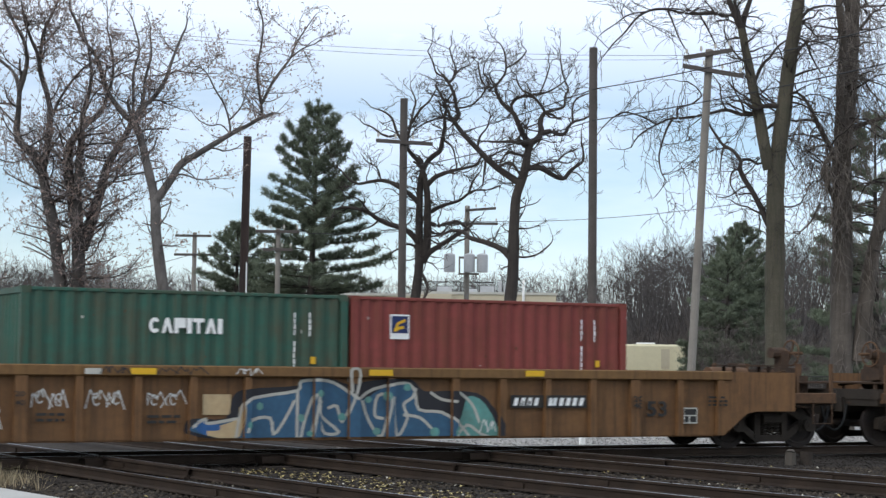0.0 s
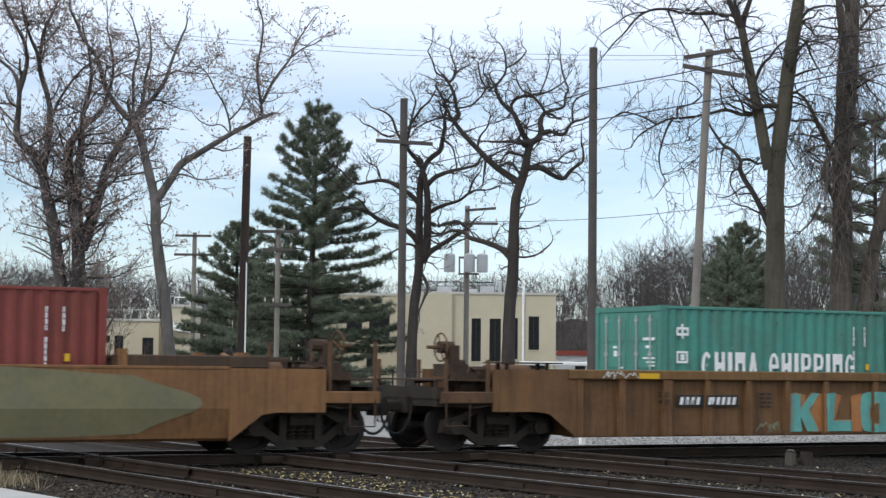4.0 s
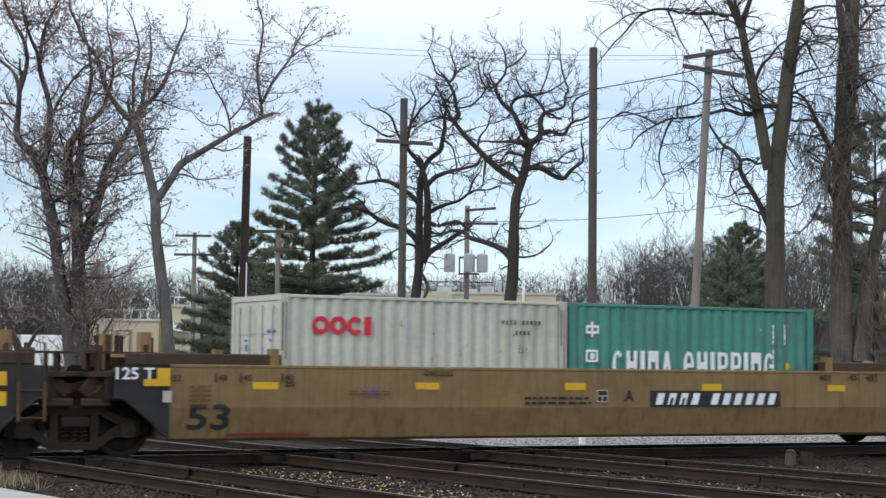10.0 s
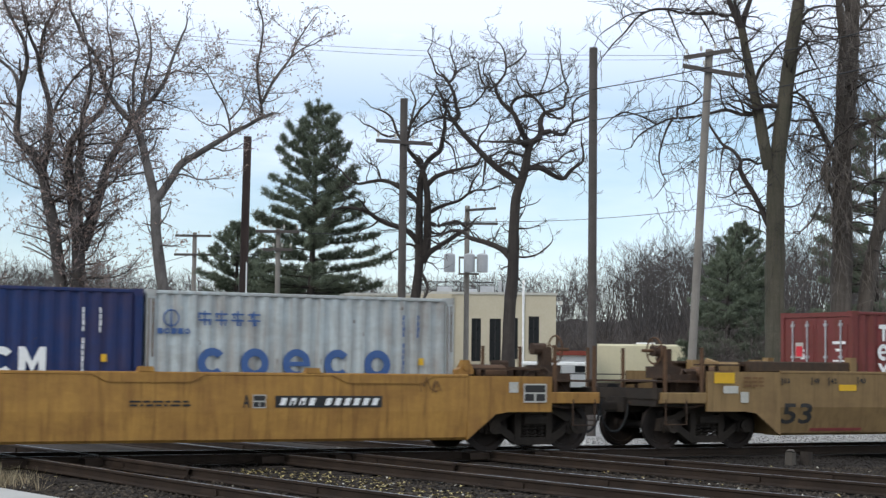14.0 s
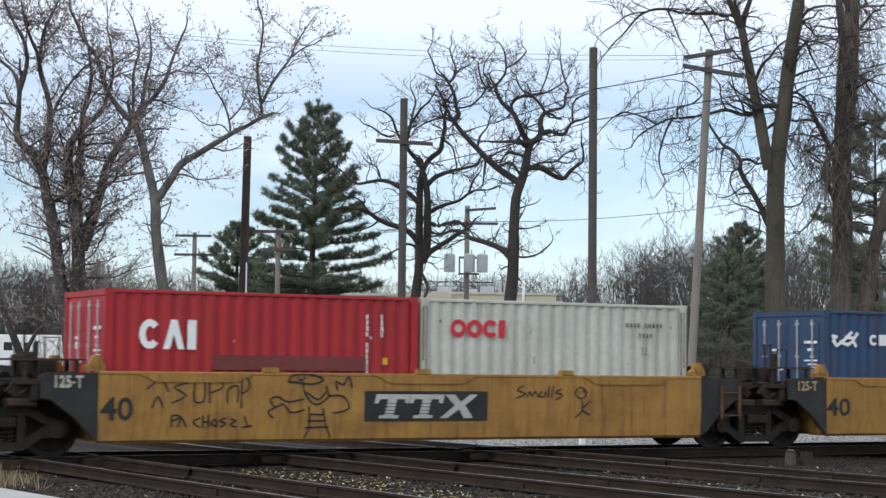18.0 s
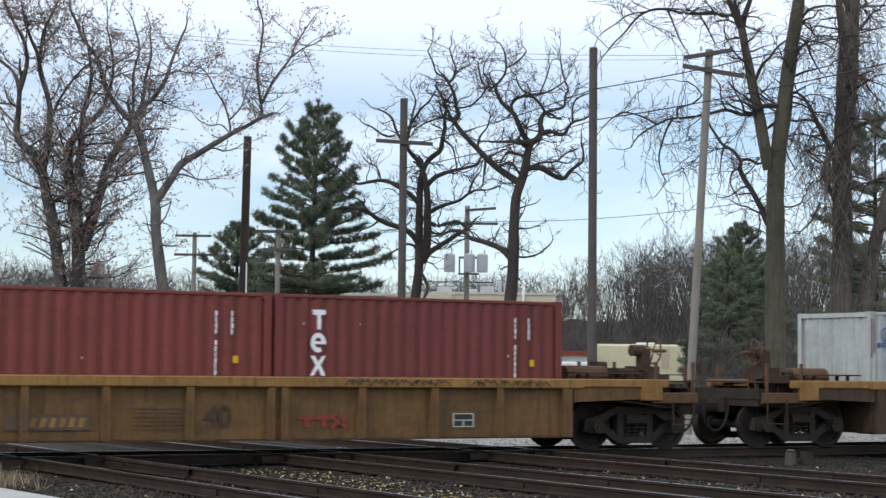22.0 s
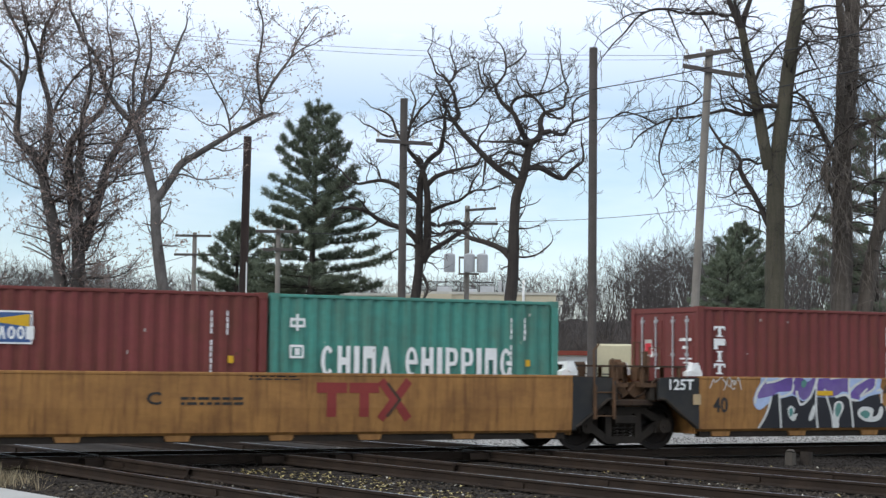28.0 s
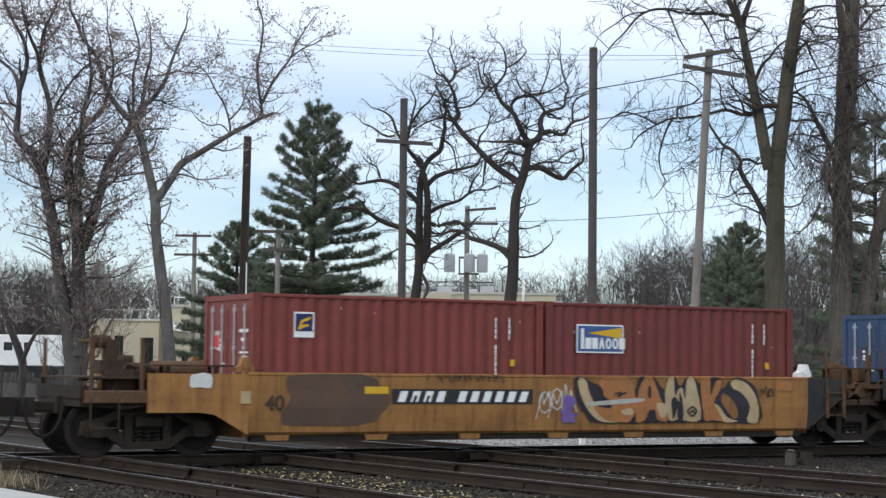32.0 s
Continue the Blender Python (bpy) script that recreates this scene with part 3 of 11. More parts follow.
def markings(c, style):
    W = "white"
    if style == "blocks_green":
        mark(c, blocks("capitai", 0.27, 0.78, 0.08), W, 2.25, 1.83)
    elif style == "emblem":
        mark(c, bars([(0, 0, 0.40, 0.46)]), W, 0.80, 1.80, "emblem_sign", "white-bordered square emblem in blue and yellow")
        mark(c, bars([(0, 0, 0.34, 0.32)]), "navy", 0.83, 1.91, "emblem_sign", "blue field of the emblem", -CW / 2 - 0.008)
        mark(c, strokes([[(0, 0), (0.06, 0.13), (0.2, 0.19)], [(0, 0.0), (0.1, 0.05), (0.17, 0.06)]], 0.05), "yellow", 0.90, 1.96, "emblem_sign", "yellow leaf shape", -CW / 2 - 0.012)
    elif style == "stack_wide":
        for k in range(4):
            mark(c, blocks("TpIT"[k], 0.22, 1.3), W, 0.4, 1.97 - 0.255 * k)
    elif style == "stack_narrow":
        for k in range(3):
            mark(c, blocks("teX"[k], 0.36, 0.85 if k else 0.7), W, 0.7 if k else 0.74, 1.95 - 0.42 * k)
    elif style == "long_word":
        mark(c, blocks("chiua ehiqqiug", 0.56, 0.46, 0.135), W, 1.0, 1.1)
        mark(c, bars([(0, 0.06, 0.3, 0.05), (0, 0.18, 0.3, 0.05), (0.12, 0, 0.05, 0.3), (0, 0.06, 0.04, 0.16), (0.26, 0.06, 0.04, 0.16)]), W, 0.38, 1.92)
        mark(c, bars([(0, 0, 0.28, 0.045), (0, 0.2, 0.28, 0.045), (0, 0, 0.04, 0.24), (0.24, 0, 0.04, 0.24), (0.1, 0.06, 0.1, 0.12)]), W, 0.38, 1.42)
    elif style in ("wing_word", "wing_word_small"):
        b = Build().slab([(0, 0.1), (0.25, 0.0), (0.7, 0.04), (1.2, 0.0), (1.5, 0.12), (1.1, 0.16), (0.75, 0.13), (0.35, 0.17)], 0, 0.003)
        mark(c, b, "red_mark", 2.0, 1.72, "wing_emblem")
        mark(c, blocks("xioai", 0.3, 0.8, 0.15), W, 2.15, 1.12)
    elif style == "swoosh":
        mark(c, blocks("cma ccm", 0.56, 0.98, 0.12), W, 1.1, 1.1)
        mark(c, big_word_swoosh(), W, 1.75, 1.82, "swoosh")
    elif style == "swoosh_small":
        mark(c, blocks("cma ccm", 0.46, 0.92, 0.1), W, 1.5, 1.24)
        mark(c, big_word_swoosh(), W, 2.1, 1.84, "swoosh")
    elif style == "swoosh_notes":
        mark(c, blocks("cma ccm", 0.5, 0.94, 0.12), W, 0.95, 1.06)
        mark(c, big_word_swoosh(), W, 1.65, 1.78, "swoosh")
        mark(c, blocks("oxxoxxxx xoxxoxxox", 0.09, 0.7, 0.2), W, 0.3, 2.18)
        mark(c, blocks("xioxx xxxxx", 0.09, 0.7, 0.2), W, 0.3, 1.99)
    elif style == "small_word":
        mark(c, blocks("xxixoxxxa", 0.14, 0.6, 0.12), W, 0.58, 1.95)
        mark(c, blocks("xxxxxx xxxxx xxxx", 0.05, 0.8, 0.3), W, 0.58, 1.85)
    elif style == "red_word":
        mark(c, blocks("ooci", 0.34, 1.0, 0.03), "red_mark", 0.62, 1.86)
    elif style == "blue_word":
        mark(c, blocks("coeco", 0.54, 1.0, 0.5), "blue_mark", 0.95, 1.05)
        mark(c, Build().wheel_ring((0.17, 0, 0.2), 1, 0.14, 0.012, 18, 4).rod((0.17, 0, 0.02), (0.17, 0, 0.42), 0.02, 0.004, 4), "blue_mark", 0.28, 1.9, "round_emblem")
        mark(c, blocks("xoxxo", 0.1, 1.0, 0.25), "blue_mark", 0.2, 1.82)
        for k in range(4):
            g = [(0, 0.19, 0.24, 0.03), (0, 0.08, 0.24, 0.03), (0.105, 0, 0.03, 0.26), (0.02 * k, 0.13, 0.03, 0.1), (0.2 - 0.02 * k, 0.0, 0.03, 0.12)]
            mark(c, bars(g), "blue_mark", 0.95 + 0.31 * k, 1.98)
    elif style == "horse_word":
        mark(c, strokes([[(0, 0.12), (0.1, 0.02), (0.25, 0.1), (0.4, 0.22), (0.5, 0.3)], [(0.2, 0.1), (0.4, 0.04), (0.55, 0.12), (0.62, 0.02)], [(0.35, 0.2), (0.58, 0.18), (0.66, 0.28)], [(0.05, 0.1), (0.0, 0.22), (0.1, 0.2)]], 0.07), W, 0.25, 1.82, "horse_emblem")
        mark(c, blocks("cxouoe", 0.24, 0.95, 0.16), W, 1.25, 1.85)
    elif style == "bold_word":
        mark(c, blocks("cai", 0.52, 0.75, 0.1), W, 0.62, 1.55)
    elif style == "sign_word":
        mark(c, bars([(0, 0, 1.1, 0.56)]), W, 0.7, 1.6, "sign", "white-bordered sign in blue and yellow")
        mark(c, bars([(0, 0, 1.04, 0.5)]), "blue_mark", 0.73, 1.63, "sign", "blue field", -CW / 2 - 0.007)
        mark(c, Build().slab([(0, 0), (0.8, -0.1), (0.8, 0.12)], 0, 0.003), "yellow", 0.95, 1.99, "sign", "yellow beam", -CW / 2 - 0.010)
        mark(c, blocks("xxaoox", 0.22, 0.62, 0.1), W, 0.9, 1.68, "sign", "white shapes", -CW / 2 - 0.010)
        mark(c, bars([(0, 0, 0.07, 0.4)]), W, 0.8, 1.68, "sign", "white tower shape", -CW / 2 - 0.010)
    elif style == "gold_word":
        mark(c, blocks("eoaco", 0.2, 0.9, 0.12), "yellow", 0.42, 1.93)


TOP_FLOOR = 0.31


def container(colour, style, end, label, mid):
    """A 20-foot container; end is 'doors' or 'wall', for the end that trails."""
    c = thing("shipping_container", label, "container", "containers on the train", at=(mid, 0, TOP_FLOOR))
    m = MAT[colour]
    part("frame", shared("frame", container_frame, "frame", m), c)
    side = shared("side", lambda: corrugated(CL - 0.3, 0.165, CH - 0.07), "side_panel", m)
    part("side_panel", side, c, (0, -CW / 2 + 0.012, 0))
    part("side_panel", side, c, (0, CW / 2 - 0.012, 0), rz=math.pi)
    part("roof", shared("roof", lambda: Build().box(-CL / 2 + 0.1, CL / 2 - 0.1, -CW / 2 + 0.07, CW / 2 - 0.07, CH - 0.04, CH - 0.025), "roof", m), c)
    part("floor_frame", shared("cfloor", lambda: Build().box(-CL / 2 + 0.1, CL / 2 - 0.1, -CW / 2 + 0.07, CW / 2 - 0.07, 0.06, 0.16), "floor_frame", MAT["black"]), c)
    cast = shared("cast", casting, "corner_casting", m)
    for sx in (-1, 1):
        for sy in (-1, 1):
            for z in (0.059, CH - 0.059):
                part("corner_casting", cast, c, (sx * (CL / 2 - 0.088), sy * (CW / 2 - 0.08), z))
    wall = shared("wall", lambda: corrugated(CW - 0.26, 0.16, CH - 0.12, 0.045, 0.25), "end_wall", m)
    s = -1 if end == "doors" else 1
    part("end_wall", wall, c, (-s * (CL / 2 - 0.03), 0, 0), rz=math.pi / 2 if s < 0 else -math.pi / 2)
    leaf = shared("leaf", door_leaf, "door", m)
    for sy in (-1, 1):
        d = part("door", leaf, c, (s * (CL / 2 - 0.05), sy * 0.562, 0), rz=0 if s < 0 else math.pi)
        for oy in (-0.28, 0.22):
            part("locking_rod", shared("rod", locking_rod, "locking_rod", MAT["galv"]), d, (-0.055, oy, 0), "galvanised locking rod")
        rows = [(-0.42, 1.88, 0.12, 0.06), (-0.27, 1.88, 0.2, 0.06), (-0.05, 1.88, 0.05, 0.06), (-0.3, 1.72, 0.2, 0.06), (-0.42, 1.5, 0.18, 0.035), (-0.2, 1.5, 0.2, 0.035), (-0.42, 1.42, 0.3, 0.03), (-0.42, 1.35, 0.22, 0.03)] if sy < 0 else [(-0.16, 1.72, 0.14, 0.05), (-0.16, 1.55, 0.12, 0.12), (-0.4, 1.3, 0.1, 0.03)]
        lab = Build()
        for a, z, w, h in rows:
            lab.box(-0.041, -0.037, a, a + w, z, z + h)
        tagged(part("door_label", lab.mesh("door_label", MAT["blue_mark" if colour in ("pale_grey", "ice_grey") else "white"]), d), kind="stuff")
        if sy > 0 and colour.endswith("_red") and colour != "bright_red":
            sign = part("door_sign", shared("sign", lambda: Build().box(-0.041, -0.037, -0.12, 0.14, 1.58, 1.92), "door_sign", MAT["dim_white"]), d, (0, 0, 0), "red and white square sign")
            part("sign_field", shared("sign_field", lambda: Build().box(-0.045, -0.041, -0.1, 0.12, 1.61, 1.84), "sign_field", MAT["red_mark"]), sign)
    ink = "blue_mark" if colour in ("pale_grey", "ice_grey") else "white"
    if colour == "pale_grey":
        rows = [(0.09 * k, 0.0, 0.034, 0.085) for k in range(11) if k not in (4, 10)] + [(0.3 + 0.09 * k, -0.2, 0.034, 0.085) for k in range(4)] + [(0.38, -0.55, 0.012, 0.16), (0.46, -0.55, 0.012, 0.16), (0.392, -0.55, 0.068, 0.012)]
        tagged(part("code_mark", shared("code_row", lambda: bars(rows), "code_mark", MAT["car_dirty"]), c, (4.6 - CL / 2, -CW / 2 - 0.004, 2.12), "row of small dark stencilled marks"), kind="stuff")
    else:
        tagged(part("code_mark", shared("code", id_column, "code_mark", MAT[ink]), c, (4.98 - CL / 2, -CW / 2 - 0.004, 0), "column of small stencilled marks"), kind="stuff")
    if colour != "pale_grey":
        part("safety_label", shared("safety", lambda: bars([(0, 0, 0.1, 0.13)]), "safety_label", MAT["yellow"]), c, (5.32 - CL / 2, -CW / 2 - 0.004, 1.32), "small yellow label")
    markings(c, style)
    rng = random.Random(int(-mid * 10))
    if colour in ("pale_grey", "ice_grey"):
        # rust that has run down the corner posts and from dents
        for x in (0.03, 0.1, CL - 0.14, CL - 0.07):
            h = rng.uniform(0.7, 2.1)
            mark(c, bars([(0, 0, rng.uniform(0.015, 0.035), h)]), "end_rust", x, CH - 0.15 - h, "rust_stain")
        for k in range(5):
            h = rng.uniform(0.04, 0.16)
            mark(c, bars([(0, 0, rng.uniform(0.008, 0.016), h)]), "end_rust", rng.uniform(0.4, CL - 0.4), rng.uniform(1.2, CH - 0.2 - h), "rust_stain")
    for k in range(6):
        mark(c, bars([(0, 0, rng.uniform(0.012, 0.035), rng.uniform(0.02, 0.07))]), "dim_white" if k % 2 else "end_rust", rng.uniform(0.3, CL - 0.3), rng.uniform(1.3, CH - 0.25), "scuff")
    if "patched" in label:
        for k in range(7):
            mark(c, bars([(0, 0, 0.3, 0.5)]), "dark_red", 2.2 + 0.36 * k, 1.22 + rng.uniform(-0.04, 0.04), "paint_patch")
    if "bold white" in label and colour == "bright_red":
        mark(c, bars([(0, 0, 3.0, 0.26)]), "dark_red", 2.0, 1.2, "paint_patch")
    return c


# ---- the train: well cars ----
def truck(parent, x, brake):
    t = part("truck", shared("bolster", lambda: Build().rounded(-0.22, 0.22, -1.05, 1.05, 0.42, 0.78, 0.05).rod((0, 0, 0.78), (0, 0, 0.9), 0.3, None, 14), "truck", MAT["truck_steel"]), parent, (x, 0, 0), "cast-steel two-axle truck, grimy brown-black")

    def frame_mesh():
        b = Build()
        top = [(-1.2, 0.36), (-1.16, 0.6), (-0.8, 0.69), (-0.5, 0.84), (0.5, 0.84), (0.8, 0.69), (1.16, 0.6), (1.2, 0.36), (1.04, 0.36), (1.0, 0.5), (0.72, 0.57), (0.46, 0.71), (-0.46, 0.71), (-0.72, 0.57), (-1.0, 0.5), (-1.04, 0.36)]
        b.slab(top, -0.07, 0.07)
        low = [(-0.86, 0.6), (-0.34, 0.26), (0.34, 0.26), (0.86, 0.6), (0.96, 0.5), (0.4, 0.12), (-0.4, 0.12), (-0.96, 0.5)]
        b.slab(low, -0.066, 0.066)
        for s in (-1, 1):
            b.slab([(s * 0.28, 0.2), (s * 0.42, 0.2), (s * 0.42, 0.76), (s * 0.28, 0.76)][::s], -0.08, 0.06)
            b.slab([(s * 0.74, 0.33), (s * 1.1, 0.33), (s * 1.1, 0.5), (s * 1.0, 0.6), (s * 0.84, 0.6), (s * 0.74, 0.5)][::s], -0.11, -0.02)
            b.rod((s * 0.92, -0.2, 0.46), (s * 0.92, -0.1, 0.46), 0.14, 0.12, 12)
            b.rod((s * 0.92, -0.22, 0.46), (s * 0.92, -0.2, 0.46), 0.05, None, 6)
        b.rounded(-0.24, 0.24, -0.16, 0.0, 0.5, 0.68, 0.03)
        b.slab([(-0.55, 0.78), (0.55, 0.78), (0.5, 0.85), (-0.5, 0.85)], -0.12, -0.07)
        return b

    def spring():
        pts = [(0.065 * math.cos(math.pi * i / 4), 0.065 * math.sin(math.pi * i / 4), 0.24 + 0.27 * i / 32) for i in range(33)]
        return Build().pipe(pts, 0.019, 5)
    fr = shared("side_frame", frame_mesh, "side_frame", MAT["truck_steel"])
    sp = shared("spring", spring, "spring", MAT["truck_steel"])
    part("side_frame", fr, t, (0, -1.0, 0))
    part("side_frame", fr, t, (0, 1.0, 0), rz=math.pi)
    for i in (-1, 0, 1):
        part("spring", sp, t, (i * 0.17, -1.02, 0))

    def wheelset():
        b = Build().rod((0, -1.1, 0), (0, 1.1, 0), 0.085, None, 10)
        for s in (-1, 1):
            prof = [(-0.07, 0.0), (-0.07, 0.13), (-0.03, 0.17), (-0.02, 0.36), (-0.068, 0.385), (-0.068, 0.455), (0.03, 0.462), (0.045, 0.49), (0.068, 0.485), (0.068, 0.385), (0.02, 0.36), (0.03, 0.16), (0.07, 0.12), (0.07, 0.0)]
            b.lathe([(s * y, r) for y, r in prof], (0, s * 0.755, 0), 28)
            for k in range(3):
                a = 2 * math.pi * k / 3
                b.rod((0.26 * math.cos(a), s * 0.8, 0.26 * math.sin(a)), (0.26 * math.cos(a), s * 0.785, 0.26 * math.sin(a)), 0.05, None, 8)
        return b
    ws = shared("wheelset", wheelset, "wheelset", MAT["wheel_steel"])
    for s in (-0.92, 0.92):
        w = part("wheelset", ws, t, (s, 0, 0.46), "steel wheels on their axle, dull brown with worn treads")
        WHEELS.append((w, s))
    part("brake_beam", shared("brake", lambda: Build().box(-0.05, 0.05, -0.8, 0.8, 0.33, 0.42).rod((0, -0.6, 0.38), (0.5, -0.2, 0.5), 0.03).rod((0, 0.6, 0.38), (0.5, 0.2, 0.5), 0.03), "brake_beam", MAT["truck_steel"]), t, (0.38, 0, 0))
    return t


WHEELS, MOVING = [], []
KINDS = {
    # body paint, chord paint, end paint, well half length, side top, side bottom
    "rib53": ("car_brown", "chord_brown", "black", 8.25, 1.58, 0.26),
    "smooth53": ("car_tan", "car_tan", "black", 8.25, 1.59, 0.26),
    "smooth53o": ("car_orange", "car_orange", "black", 8.25, 1.56, 0.26),
    "low53": ("car_gold", "car_gold", "truck_steel", 8.25, 1.26, 0.26),
    "smooth40": ("car_yellow", "car_yellow", "black", 6.25, 1.46, 0.24),
    "brack40": ("car_gold", "car_gold", "black", 6.25, 1.46, 0.36),
    "rib40o": ("car_ochre", "car_chord", "truck_steel", 6.2, 1.40, 0.26),
    "rib40": ("car_dirty", "car_chord", "truck_steel", 6.2, 1.40, 0.26),
}


def ladder(h0, h1, w=0.42, gap=0.3):
    b = Build()
    for s in (-1, 1):
        b.box(s * w / 2 - 0.025, s * w / 2 + 0.025, -0.025, 0.025, h0, h1)
    z = h0 + 0.06
    while z < h1 - 0.05:
        b.rod((-w / 2, 0, z), (w / 2, 0, z), 0.014, None, 6)
        z += gap
    return b


def brake_wheel():
    b = Build().wheel_ring((0, 0, 0), 0, 0.27, 0.018, 22, 6)
    for k in range(4):
        a = math.pi * k / 2 + 0.4
        b.rod((0, 0, 0), (0, 0.27 * math.cos(a), 0.27 * math.sin(a)), 0.014, None, 6)
    return b.rod((-0.03, 0, 0), (0.3, 0, 0), 0.035, None, 10)


def hose():
    pts = []
    for i in range(13):
        a = math.pi * i / 12
        pts.append((0.34 * math.cos(a), 0, 0.9 - 0.58 * math.sin(a)))
    return Build().pipe(pts, 0.028, 8).rod((-0.34, 0, 0.86), (-0.34, 0, 1.0), 0.05, None, 8)


def storage_post():
    """A slotted upright bracket."""
    b = Build().box(-0.1, -0.05, -0.11, 0.11, 0, 0.72).box(0.05, 0.1, -0.11, 0.11, 0, 0.72).box(-0.05, 0.05, -0.11, 0.11, 0.5, 0.72).box(-0.05, 0.05, -0.11, 0.11, 0, 0.12)
    return b


def twist_cone():
    b = Build()
    b.slab([(-0.19, 0), (0.17, 0), (0.17, 0.08), (0.08, 0.27), (-0.04, 0.27), (-0.09, 0.13), (-0.19, 0.08)], -0.08, 0.08)
    b.rod((0.0, -0.11, 0.12), (0.0, 0.11, 0.12), 0.06, None, 10)
    return b


def well_car(kind, mid, left, right, label, coat=None):
    """One well of a container car. left, right: 'end' (own truck and coupler) or 'joint' (shared truck; it belongs to the car whose left joint it is)."""
    body, chord, ends, W, top, low = KINDS[kind]
    body, chord = coat or body, coat if coat and not kind.startswith("rib") else chord
    car = thing("well_car", label, "rail car", "well cars of the train", at=(mid, 0, 0))
    mb, mc, me = MAT[body], MAT[chord], MAT[ends]
    rib = kind.startswith("rib")
    long = W > 7
    fold = low + 0.44 * (top - low)
    # long side walls
    for sy in (-1, 1):
        def wall():
            b = Build()
            if rib:
                b.box(-W, W, 1.39, 1.41, low + 0.03, top - 0.18)
                b.box(-W, W, 1.30, 1.39, low, low + 0.06)
            else:
                # upper part upright, lower part leaning inwards, then a lip
                sec = [(1.50, top), (1.50, fold), (1.37 if long else 1.47, low + 0.05), (1.30 if long else 1.42, low), (1.27 if long else 1.39, low + 0.03), (1.34 if long else 1.43, low + 0.1), (1.46, fold), (1.44, top - 0.01)]
                k = len(sec)
                vs = [(-W, y, z) for y, z in sec] + [(W, y, z) for y, z in sec]
                b.add(vs, [(i, (i + 1) % k, k + (i + 1) % k, k + i) for i in range(k)] + [tuple(range(k)), tuple(range(k, 2 * k))])
                b.rounded(-W, W, 1.40, 1.51, top - 0.05, top + 0.01, 0.012)
            return b
        wl_ = part("side_wall", shared(("wall", kind), wall, "side_wall", mb), car, (0, 0, 0), rz=0 if sy > 0 else math.pi)
        if rib:
            part("top_chord", shared(("chord", kind), lambda: Build().rounded(-W - 0.2, W + 0.2, 1.36, 1.54, top - 0.19, top, 0.02).box(-W, W, 1.33, 1.36, top - 0.10, top - 0.004), "top_chord", mc), wl_)
            xs = (0.74, 2.08, 3.1, 4.1, 5.13, 6.12, 7.2, 8.18) if long else (0.13, 1.65, 3.15, 4.55, 6.05)
            for x in sorted({s * v for v in xs for s in (-1, 1)} | ({0.0} if long else set())):
                wide = 0.11 if abs(x) in (0.0, 6.12, 6.05) else 0.065
                part("side_post", shared(("post", kind, wide), lambda: Build().slab([(-wide, low + 0.02), (wide, low + 0.02), (wide, top - 0.19), (-wide, top - 0.19)], 1.41, 1.52), "side_post", mb), wl_, (x, 0, 0))
        elif kind == "brack40":
            for x in (-5.7, -3.9, -1.95, -0.2, 1.75, 3.7, 5.66):
                part("floor_bracket", shared("brk", lambda: Build().slab([(-0.2, 0.0), (0.2, 0.0), (0.24, 0.1), (-0.24, 0.1)], 1.28, 1.42), "floor_bracket", mb), wl_, (x, 0, low - 0.1))
            # dark strip added below the sill to stand for the shade there
            part("bottom_chord", shared("bch", lambda: Build().box(-W + 0.1, W - 0.1, 1.2, 1.37, low - 0.12, low - 0.005), "bottom_chord", MAT["truck_steel"]), wl_)
            part("hand_pipe", shared("hp", lambda: Build().rod((-5.2, 1.44, 0.52), (5.2, 1.44, 0.52), 0.022, None, 6).box(-4.4, -2.6, 1.41, 1.45, 0.53, 0.55).box(-1.6, 0.4, 1.41, 1.45, 0.53, 0.55), "hand_pipe", MAT["end_rust"]), wl_)
        if not rib:
            for x in ((-4.5, 0.0, 4.5) if kind == "smooth40" else ()):
                part("stiffener", shared("stf", lambda: Build().slab([(-1.05, top - 0.02), (-0.75, top - 0.17), (0.75, top - 0.17), (1.05, top - 0.02)], 1.50, 1.525), "stiffener", mb), wl_, (x, 0, 0))
        if kind == "smooth40":
            for x in (-3.1, -0.05, 3.08):
                part("side_lug", shared("slug", lambda: Build().slab([(-0.15, 0.0), (0.15, 0.0), (0.12, 0.09), (-0.12, 0.09)], 1.38, 1.52), "side_lug", mc), wl_, (x if sy > 0 else -x, 0, top + 0.01))
    # floor of the well: cross members and edge plates that the containers stand on
    fl = Build().box(-W, W, -1.28, -0.95, low + 0.005, 0.31).box(-W, W, 0.95, 1.28, low + 0.005, 0.31)
    for i in range(9):
        x = -W + 0.3 + i * (2 * W - 0.6) / 8
        fl.box(x - 0.12, x + 0.12, -0.95, 0.95, low + 0.01, 0.30)
    part("well_floor", fl.mesh("well_floor", mb), car)
